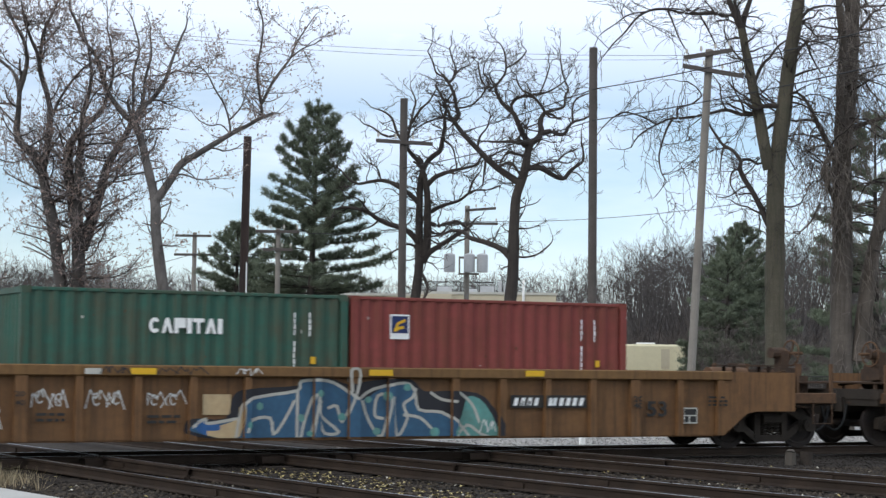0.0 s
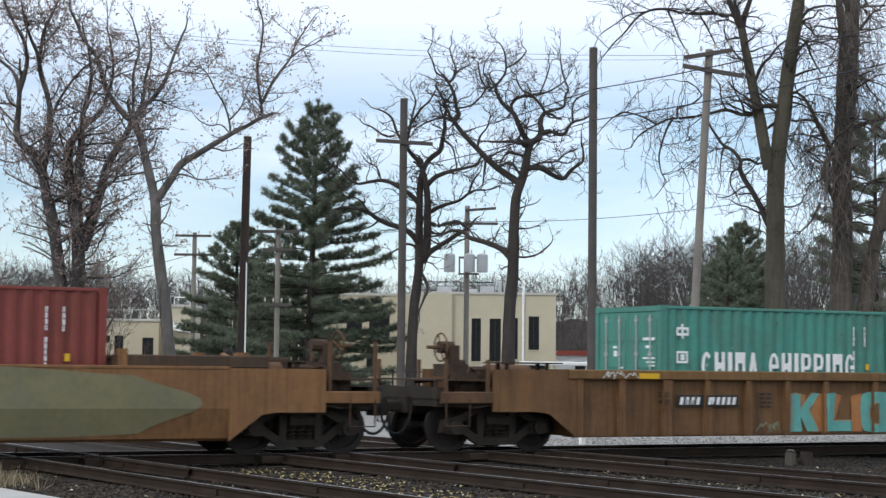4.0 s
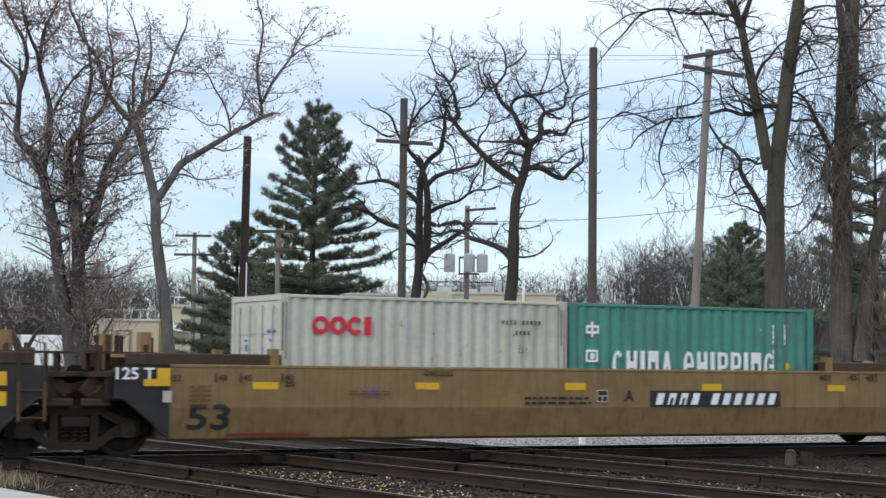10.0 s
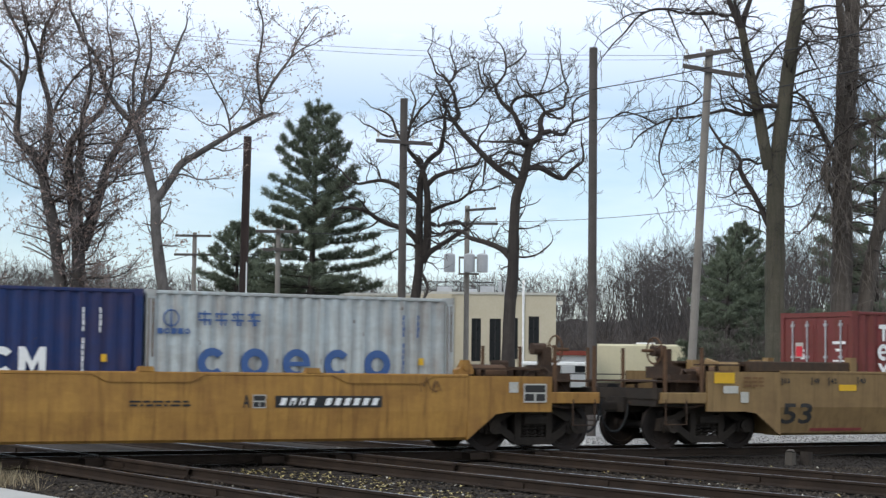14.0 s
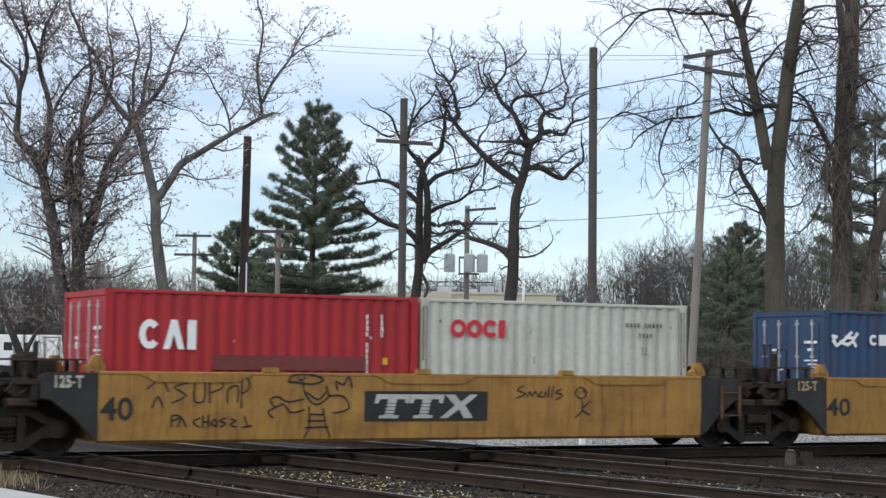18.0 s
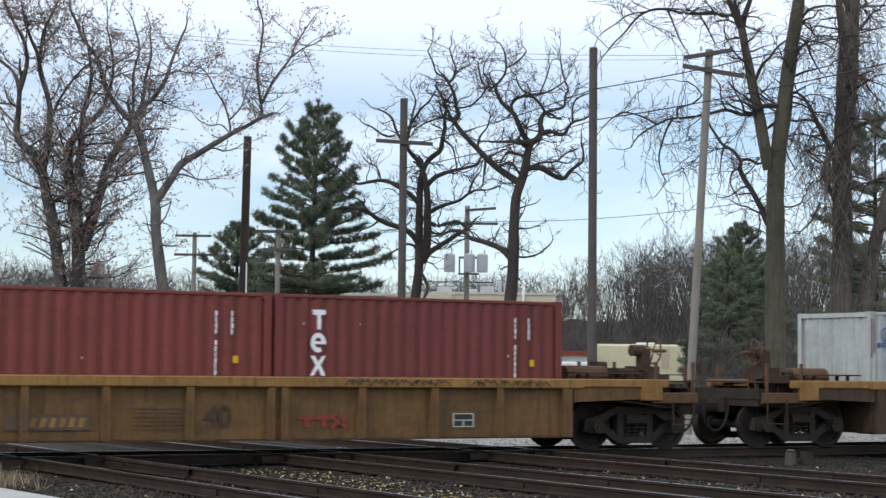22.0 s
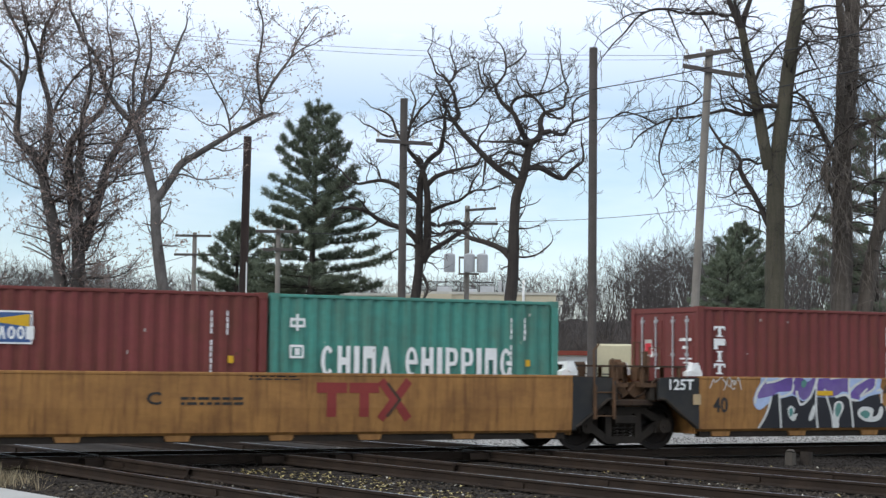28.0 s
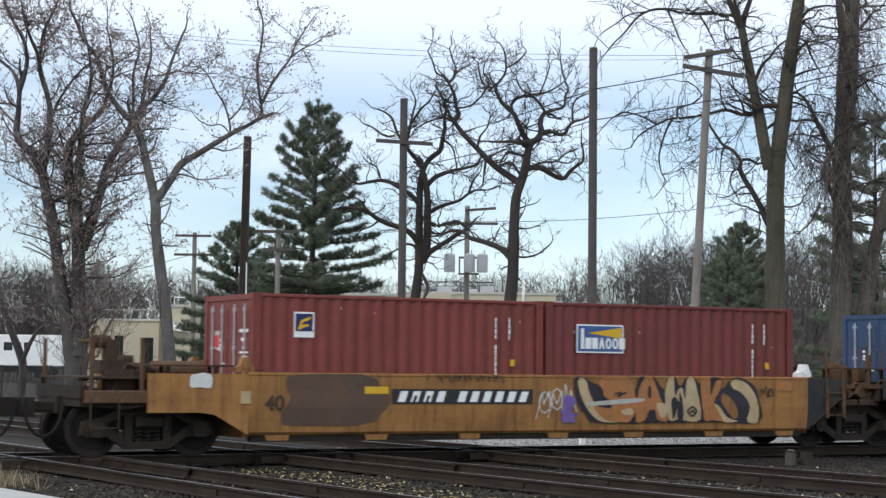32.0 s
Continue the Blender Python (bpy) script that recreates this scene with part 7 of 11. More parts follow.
def strip(ranges, d0, d1):
    def where(rng):
        p0, p1 = rng.choice(ranges)
        d = rng.uniform(d0, d1)
        return ((rng.uniform(p0, p1) - 784) * d / 3190, d)
    return where


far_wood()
REDTWIG = bark("red_brown_twig_bark", (0.135, 0.09, 0.075))
thicket("undergrowth", "brown leafless undergrowth before the wood", 78, 1700, strip([(130, 360), (960, 1300), (960, 1300), (960, 1300), (1200, 1640), (1200, 1640)], 126, 150), (1.4, 4.2), (3.2, 0.6, 0.013, 0.4), BARK["shrub"], 0.024)
thicket("undergrowth", "dense reddish bare shoots round the foot of the multi-stemmed tree", 79, 14, strip([(60, 230), (85, 190)], 58, 66), (2.5, 5.6), (5.5, 0.42, 0.011, 0.25), REDTWIG, 0.015)
thicket("undergrowth", "grey-brown bare shoots in the old fence line", 80, 40, strip([(-40, 40), (150, 230)], 62, 80), (0.8, 1.9), (4.0, 0.45, 0.012, 0.3), BARK["shrub"], 0.016)
thicket("undergrowth", "grey-brown bare shoots among the trunks", 81, 330, strip([(1225, 1640), (1240, 1420)], 84, 106), (1.6, 4.0), (3.2, 0.5, 0.011, 0.35), BARK["shrub"], 0.02)
rb = Build()
K = 160
for i in range(K + 1):
    a = -75 + 150 * i / K
    h = 5.6 + 1.6 * noise.noise((a * 0.07, 0, 0)) + 1.4 * noise.noise((a * 0.35, 3, 0)) + 0.8 * noise.noise((a * 1.3, 5, 0)) + (3.0 if a > 14 else 0)
    for zz in (-0.27, h):
        rb.v.append(spot(a, 240, zz))
for i in range(K):
    rb.f.append((2 * i, 2 * i + 2, 2 * i + 3, 2 * i + 1))
solid("backdrop", rb, paint("far_tree_line", (0.105, 0.09, 0.085), 1.0, 0, 0.4, (0.25, 2.5), (0.16, 0.15, 0.145), 0.5, 0.0), "grey-brown line of distant woodland", "tree line", kind="structure")


# ---- poles, wires, buildings, fence, parked things ----
GREYWOOD = paint("grey_pole_wood", (0.235, 0.215, 0.19), 0.85, 0, 0.2, (1.5, 25), (0.16, 0.14, 0.12), 0.4, 0.01, 40)
BROWNWOOD = paint("creosoted_pole_wood", (0.055, 0.036, 0.03), 0.85, 0, 0.3, (1.5, 25), (0.03, 0.022, 0.02), 0.5, 0.01, 40)
CREAM = paint("cream_stucco", (0.52, 0.465, 0.345), 0.9, 0, 0.08, (0.6, 9), (0.45, 0.38, 0.26), 0.4, 0.006, 30)
PANE = paint("dark_window_glass", (0.012, 0.013, 0.014), 0.3, 0, 0.2, (1, 5), None, 0, 0.0, spec=0.25)
CABLE = paint("black_cable", (0.03, 0.03, 0.032), 0.7, 0, 0.1, (4, 20), None, 0, 0.0)


def utility_pole(a, d, top, r, mat, label, arms=(), lean=0.0, cans=False):
    """arms: (height, left, right, slope)."""
    p = thing("utility_pole", label, "utility pole", "utility poles", at=spot(a, d), rz=radians(-TURN))
    h = top + 0.27
    b = Build().rod((0, 0, -0.05), (lean * h, 0, h), r * 1.04, r * 0.94, 14)
    part("pole", b.mesh("pole", mat), p)
    for z, x0, x1, sl in arms:
        zz = z + 0.27
        arm = Build().slab([(x0, zz - 0.06 - sl), (x1, zz - 0.06 + sl), (x1, zz + 0.06 + sl), (x0, zz + 0.06 - sl)], -0.2, -0.1)
        arm = part("crossarm", arm.mesh("crossarm", WOOD), p, (lean * zz, 0, 0))
        k = 4
        for i in range(k):
            t = i / (k - 1)
            x = x0 + 0.08 + (x1 - x0 - 0.16) * t
            part("insulator", shared("ins", lambda: Build().rod((0, 0, 0), (0, 0, 0.1), 0.012, None, 6).rod((0, 0, 0.08), (0, 0, 0.2), 0.045, 0.03, 8), "insulator", MAT["dim_white"]), arm, (x, -0.15, zz + 0.06 + sl * (2 * t - 1)))
    if cans:
        for x in (-0.85, 0.12, 0.75):
            c = part("transformer", shared("can", lambda: Build().rod((0, 0, 0), (0, 0, 0.85), 0.27, None, 16).rod((0, 0, 0.85), (0, 0, 0.92), 0.27, 0.12, 16).rod((0.1, 0, 0.9), (0.1, 0, 1.1), 0.04, 0.03, 8), "transformer", MAT["galv"]), p, (x, -0.45, 6.2 + 0.27))
        part("transformer_rack", Build().box(-0.4, 0.6, -0.2, -0.1, 6.35, 6.45).box(-0.4, 0.6, -0.2, -0.1, 7.15, 7.25).box(-0.4, -0.32, -0.2, -0.1, 6.35, 7.25).mesh("transformer_rack", mat), p)
    return p


utility_pole(-7.36, 66, 9.98, 0.155, BROWNWOOD, "dark creosoted wooden pole without crossarms", (), 0.012)
utility_pole(-1.36, 60, 10.56, 0.135, WOOD, "weathered brown wooden pole with one long crossarm", ((9.07, -0.92, 0.98, -0.05),))
utility_pole(4.15, 50, 10.56, 0.122, WOOD, "tall weathered wooden pole carrying cables", ())
utility_pole(7.08, 52, 10.9, 0.118, GREYWOOD, "pale grey leaning pole with two tilted crossarms", ((10.75, -0.75, 0.65, 0.12), (10.25, -0.75, 1.0, -0.14)), 0.055)
utility_pole(-13.12, 95, 8.53, 0.12, GREYWOOD, "small grey pole with two crossarms", ((8.35, -1.0, 0.9, 0.0), (7.35, -1.05, 0.95, 0.0)))
utility_pole(-6.6, 72, 7.05, 0.105, GREYWOOD, "small grey pole before the tall pine", ((6.92, -0.9, 0.85, 0.0), (6.2, -0.6, 0.6, 0.0), (4.0, -0.55, 0.6, 0.0)))
utility_pole(1.17, 88, 9.47, 0.13, GREYWOOD, "grey pole carrying three transformers", ((9.3, -0.1, 1.4, 0.06), (8.6, -1.0, 1.5, 0.0)), 0.0, True)
wp = Build().rod((0, 0, 0), (0, 0, 5.5), 0.03, 0.025, 10)
solid("white_mast", wp, MAT["white"], "thin white mast beside the dark pole", "mast", at=spot(-6.98, 64), rz=0)


def wire(p, q, sag, r, n=14):
    p, q = Vector(p), Vector(q)
    pts = [p.lerp(q, i / n) - Vector((0, 0, sag * 4 * (i / n) * (1 - i / n))) for i in range(n + 1)]
    solid("overhead_wire", Build().pipe(pts, r, 5), CABLE, "thin black wire strung between the poles", "wire", "overhead wires")


P2, P3 = (-1.36, 59.85), (4.15, 49.85)
for z2, z3, ze in ((8.95, 9.37, 9.6), (8.2, 8.5, 8.8)):
    wire(spot(P2[0], P2[1], z2), spot(P3[0], P3[1], z3), 0.12, 0.016)
    wire(spot(P3[0], P3[1], z3), spot(14.0, 32, ze), 0.25, 0.016)
for k in range(2):
    wire(spot(-26, 100, 21.0), spot(26, 100, 19.6), 1.1 + 0.3 * k, 0.011)
wire(spot(-13.1, 94.8, 7.4), spot(-6.6, 71.8, 6.2), 0.2, 0.016)
wire(spot(-13.1, 94.8, 7.4), spot(-30, 120, 6.0), 0.3, 0.016)
wire(spot(-6.6, 71.8, 6.92), spot(1.17, 87.8, 8.7), 0.3, 0.014)
wire(spot(1.17, 87.8, 8.7), spot(16.0, 80, 9.5), 0.4, 0.014)


def facade(house, w, h, openings, x0=0.0, t=0.25, name="wall", mat=None):
    """A front wall w wide and h high with openings (x, z, width, height) cut through it, each with a frame and a pane."""
    xs = sorted({0, w} | {o[0] for o in openings} | {o[0] + o[2] for o in openings})
    zs = sorted({0, h} | {o[1] for o in openings} | {o[1] + o[3] for o in openings})
    nx, nz = len(xs), len(zs)

    def full(i, j):
        if not (0 <= i < nx - 1 and 0 <= j < nz - 1):
            return False
        cx, cz = (xs[i] + xs[i + 1]) / 2, (zs[j] + zs[j + 1]) / 2
        return not any(o[0] < cx < o[0] + o[2] and o[1] < cz < o[1] + o[3] for o in openings)

    b = Build()
    b.v += [(x0 + x, y, z) for y in (0.0, t) for x in xs for z in zs]
    at = lambda k, i, j: k * nx * nz + i * nz + j
    for i in range(nx - 1):
        for j in range(nz - 1):
            if not full(i, j):
                continue
            b.f.append((at(0, i, j), at(0, i + 1, j), at(0, i + 1, j + 1), at(0, i, j + 1)))
            b.f.append((at(1, i, j), at(1, i, j + 1), at(1, i + 1, j + 1), at(1, i + 1, j)))
            for di, dj, p, q in ((-1, 0, (i, j), (i, j + 1)), (1, 0, (i + 1, j + 1), (i + 1, j)), (0, -1, (i + 1, j), (i, j)), (0, 1, (i, j + 1), (i + 1, j + 1))):
                if not full(i + di, j + dj):
                    b.f.append((at(0, *p), at(0, *q), at(1, *q), at(1, *p)))
    part(name, b.mesh(name, mat or CREAM), house)
    for x, z, ow, oh in openings:
        wd = part("window", Build().box(0, ow, 0.10, 0.13, 0, oh).mesh("window", PANE), house, (x0 + x, 0, z), "dark window pane")
        fr = Build().box(0, 0.06, 0.06, 0.16, 0, oh).box(ow - 0.06, ow, 0.06, 0.16, 0, oh).box(0.06, ow - 0.06, 0.06, 0.16, 0, 0.06).box(0.06, ow - 0.06, 0.06, 0.16, oh - 0.06, oh).box(ow / 2 - 0.025, ow / 2 + 0.025, 0.07, 0.15, 0.06, oh - 0.06)
        part("window_frame", fr.mesh("window_frame", MAT["black"]), wd)
        part("window_sill", Build().box(-0.05, ow + 0.05, -0.06, 0.12, -0.08, 0.0).mesh("window_sill", CREAM), wd)


def block(a0, d, w, h, depth, openings, label, turn=0.0):
    ho = thing("building", label, "building", "low buildings behind the tracks", at=spot(a0, d), rz=radians(-TURN + turn))
    facade(ho, w, h, openings)
    part("wall", Build().box(0, 0.25, 0.25, depth, 0, h).mesh("wall", CREAM), ho)
    part("wall", Build().box(w - 0.25, w, 0.25, depth, 0, h).mesh("wall", CREAM), ho)
    part("wall", Build().box(0.25, w - 0.25, depth - 0.25, depth, 0, h).mesh("wall", CREAM), ho)
    part("roof", Build().box(-0.08, w + 0.08, -0.08, depth + 0.08, h, h + 0.14).mesh("roof", MAT["dim_white"]), ho)
    return ho


main = block(-1.54, 105, 8.16, 6.1, 12, [(3.25, 2.2, 0.55, 2.5), (4.3, 2.2, 0.66, 2.5), (5.35, 2.35, 0.6, 2.4), (6.57, 2.9, 0.62, 1.95), (6.55, 1.4, 1.0, 0.85)], "cream stucco two-storey building with tall dark windows")
part("pilaster", Build().box(0, 2.1, -0.25, 0.0, 0, 6.1).mesh("pilaster", CREAM), main)
part("downpipe", Build().rod((6.25, -0.08, 0), (6.25, -0.08, 6.95), 0.07, None, 8).mesh("downpipe", MAT["white"]), main)
part("roof_rail", Build().pipe([(0.6, 1, 6.24), (0.6, 1, 6.85), (4.6, 1, 6.85), (4.6, 1, 6.24)], 0.03, 6).pipe([(2.6, 1, 6.24), (2.6, 1, 6.85)], 0.03, 6).mesh("roof_rail", MAT["black"]), main)
for x, w, h in ((1.2, 0.9, 0.5), (2.9, 0.7, 0.35), (3.8, 0.9, 0.55), (5.2, 0.5, 0.8), (4.9, 0.16, 1.0)):
    part("roof_unit", Build().rounded(x, x + w, 2.5, 3.4, 6.24, 6.24 + h * 0.8, 0.04).mesh("roof_unit", MAT["galv"]), main)
part("wall_lamp", Build().rod((8.16, 0.1, 5.7), (8.45, 0.1, 5.75), 0.03, None, 6).rod((8.45, 0.1, 5.78), (8.45, 0.1, 5.55), 0.1, 0.14, 10).mesh("wall_lamp", MAT["dim_white"]), main)
wing = block(-13.4, 115, 11.7, 6.35, 10, [(7.3, 3.9, 1.0, 1.5), (8.75, 3.6, 1.3, 1.9), (1.0, 1.9, 2.3, 2.2), (4.3, 1.9, 2.4, 2.2), (8.6, 1.2, 0.7, 1.9)], "long cream stucco wing behind the pines")
for x in (7.5, 9.6):
    part("roof_rail", Build().pipe([(x, 1, 6.4), (x, 1, 7.0), (x + 1.9, 1, 7.0), (x + 1.9, 1, 6.4)], 0.03, 6).mesh("roof_rail", MAT["dim_white"]), wing)
left_house = block(-19.6, 100, 3.9, 4.2, 8, [(1.45, 1.9, 0.5, 1.5), (3.0, 1.3, 0.62, 2.0), (0.3, 3.0, 0.9, 0.4)], "low cream building with a roof rail and a dark door")
part("roof_rail", Build().pipe([(0.3, 0.6, 4.3), (0.3, 0.6, 4.85), (3.6, 0.6, 4.85), (3.6, 0.6, 4.3)], 0.025, 6).pipe([(1.9, 0.6, 4.3), (1.9, 0.6, 4.85)], 0.025, 6).mesh("roof_rail", MAT["dim_white"]), left_house)
tower = block(-14.85, 98, 1.25, 4.95, 3.5, [(0.72, 0.9, 0.35, 1.6)], "narrow cream stair tower with a white awning")
part("awning", Build().slab([(0.05, 3.75), (1.2, 3.55), (1.2, 3.75), (0.9, 4.05), (0.05, 4.15)], -0.5, -0.02).mesh("awning", MAT["white"]), tower)
part("roof_rail", Build().pipe([(0.2, 0.6, 5.05), (0.2, 0.6, 5.5), (1.05, 0.6, 5.5), (1.05, 0.6, 5.05)], 0.03, 6).mesh("roof_rail", MAT["white"]), tower)
low_tank = thing("storage_trailer", "long pale cream box trailer with a roof hatch", "trailer", at=spot(10.35, 120), rz=radians(-TURN - 4))
part("box", Build().rounded(0, 5.8, 0, 2.6, 0.9, 3.5, 0.12).mesh("box", paint("cream_box_paint", (0.66, 0.61, 0.42), 0.6, 0, 0.06, (0.8, 9), (0.5, 0.45, 0.3), 0.3, 0.003)), low_tank)
part("hatch", Build().rounded(2.6, 3.8, 0.5, 1.5, 3.5, 3.62, 0.03).mesh("hatch", MAT["white"]), low_tank)
part("door", Build().box(4.2, 4.75, -0.02, 0.0, 1.9, 3.2).mesh("door", CREAM), low_tank)
for x in (1.0, 4.8):
    part("wheel", Build().lathe([(-0.15, 0), (-0.15, 0.45), (0.15, 0.45), (0.15, 0)], (x, 0.3, 0.45), 16).mesh("wheel", MAT["rubber"]), low_tank)
    part("leg", Build().box(x - 0.06, x + 0.06, 2.2, 2.3, 0.0, 0.9).mesh("leg", MAT["black"]), low_tank)
shed = thing("small_shed", "low white shed with a red roof", "shed", at=spot(7.5, 118), rz=radians(-TURN))
part("wall", Build().box(0, 2.2, 0, 2, 0, 2.7).mesh("wall", MAT["white"]), shed)
part("roof", Build().slab([(-0.1, 2.7), (2.3, 2.7), (2.1, 3.0), (0.1, 3.0)], -0.15, 2.15).mesh("roof", paint("red_roof_metal", (0.42, 0.09, 0.06), 0.6, 0, 0.12, (1, 12), RUST, 0.3, 0.003)), shed)
part("window", Build().box(1.2, 1.9, -0.02, 0.0, 1.6, 2.3).mesh("window", PANE), shed)
canopy = thing("canopy", "long low white canopy before the cream building", "canopy", at=spot(4.4, 101), rz=radians(-TURN))
part("roof", Build().rounded(0, 3.9, 0, 1.6, 2.0, 2.22, 0.05).mesh("roof", MAT["white"]), canopy)
for x in (0.2, 1.9, 3.7):
    part("post", Build().rod((x, 0.2, 0), (x, 0.2, 2.0), 0.06, None, 8).mesh("post", MAT["dim_white"]), canopy)
bin_ = thing("dumpster", "turquoise steel dumpster with a sloping lid", "dumpster", at=spot(2.05, 96), rz=radians(-TURN))
part("box", Build().slab([(0.1, 0), (1.7, 0), (1.8, 1.75), (0, 1.75)], 0, 1.3).mesh("box", paint("turquoise_dumpster_paint", (0.02, 0.30, 0.25), 0.5, 0, 0.12, (1, 12), RUST, 0.3, 0.004)), bin_)
part("lid", Build().slab([(-0.03, 1.75), (1.83, 1.75), (1.75, 1.95), (0.1, 2.05)], 0, 1.3).mesh("lid", MAT["dim_white"]), bin_)
trl = thing("semi_trailer", "long white box trailer with dark marks, parked in a lot", "trailer", at=spot(-47.0, 165, 0.1), rz=radians(-TURN + 2))
part("box", Build().rounded(0, 12.4, 0, 2.5, 1.15, 4.0, 0.06).mesh("box", MAT["white"]), trl)
part("marks", Build().box(6.9, 7.7, -0.01, 0, 2.55, 3.3).box(7.9, 8.5, -0.01, 0, 2.55, 3.3).box(8.75, 9.3, -0.01, 0, 2.55, 3.3).mesh("marks", MAT["black"]), trl, label="black word shapes")
for x in (10.2, 11.4, 1.5):
    part("wheel", Build().lathe([(-0.15, 0), (-0.15, 0.5), (0.15, 0.5), (0.15, 0)], (x, 0.3, 0.5), 16).mesh("wheel", MAT["rubber"]), trl)
part("side_skirt", Build().box(2, 10.8, 0.4, 0.5, 0.55, 1.15).mesh("side_skirt", MAT["black"]), trl)


def parked_car(a, d, mat, label, turn=0.0):
    c = thing("parked_car", label, "car", "parked cars", at=spot(a, d), rz=radians(-TURN + turn))
    part("body", Build().slab([(-2.2, 0.3), (2.2, 0.3), (2.25, 0.7), (2.0, 0.88), (1.0, 0.95), (-2.05, 0.98), (-2.25, 0.75)], -0.85, 0.85).mesh("body", mat), c)
    part("cabin", Build().slab([(-1.75, 0.95), (1.05, 0.95), (0.4, 1.45), (-1.2, 1.48)], -0.72, 0.72).mesh("cabin", mat), c)
    part("side_window", Build().slab([(-1.5, 1.0), (0.8, 1.0), (0.32, 1.38), (-1.12, 1.4)], -0.735, -0.722).mesh("side_window", PANE), c)
    for x in (-1.35, 1.4):
        for y in (-0.78, 0.78):
            w = part("wheel", shared("cw", lambda: Build().lathe([(-0.1, 0), (-0.1, 0.2), (-0.1, 0.33), (0.1, 0.33), (0.1, 0)], (0, 0, 0), 18), "wheel", MAT["rubber"]), c, (x, y, 0.33))
    return c


CARS_AT = ((-13.6, 95, "white", "white parked car behind the fence"), (21.6, 92, "black", "dark parked car beyond the fence"), (-21.8, 118, "black", "dark parked car in the lot"))
for a, d, m, lab in CARS_AT:
    parked_car(a, d, MAT[m], lab)


# railing along the far side of the yard
fence = thing("fence", "dark iron railing with thin bars", "fence", at=spot(-20, 74), rz=radians(-TURN))
for z in (0.35, 1.05, 1.62):
    part("rail", Build().box(0, 40, -0.02, 0.02, z, z + 0.045).mesh("rail", MAT["black"]), fence)
for i in range(21):
    part("post", shared("fp", lambda: Build().box(-0.035, 0.035, -0.035, 0.035, 0, 1.75), "post", MAT["black"]), fence, (i * 2.0, 0, 0))
for i in range(100):
    x = 30.0 + i * 0.1
    part("bar", shared("fb", lambda: Build().box(-0.01, 0.01, -0.01, 0.01, 0.35, 1.64), "bar", MAT["black"]), fence, (x, 0, 0))


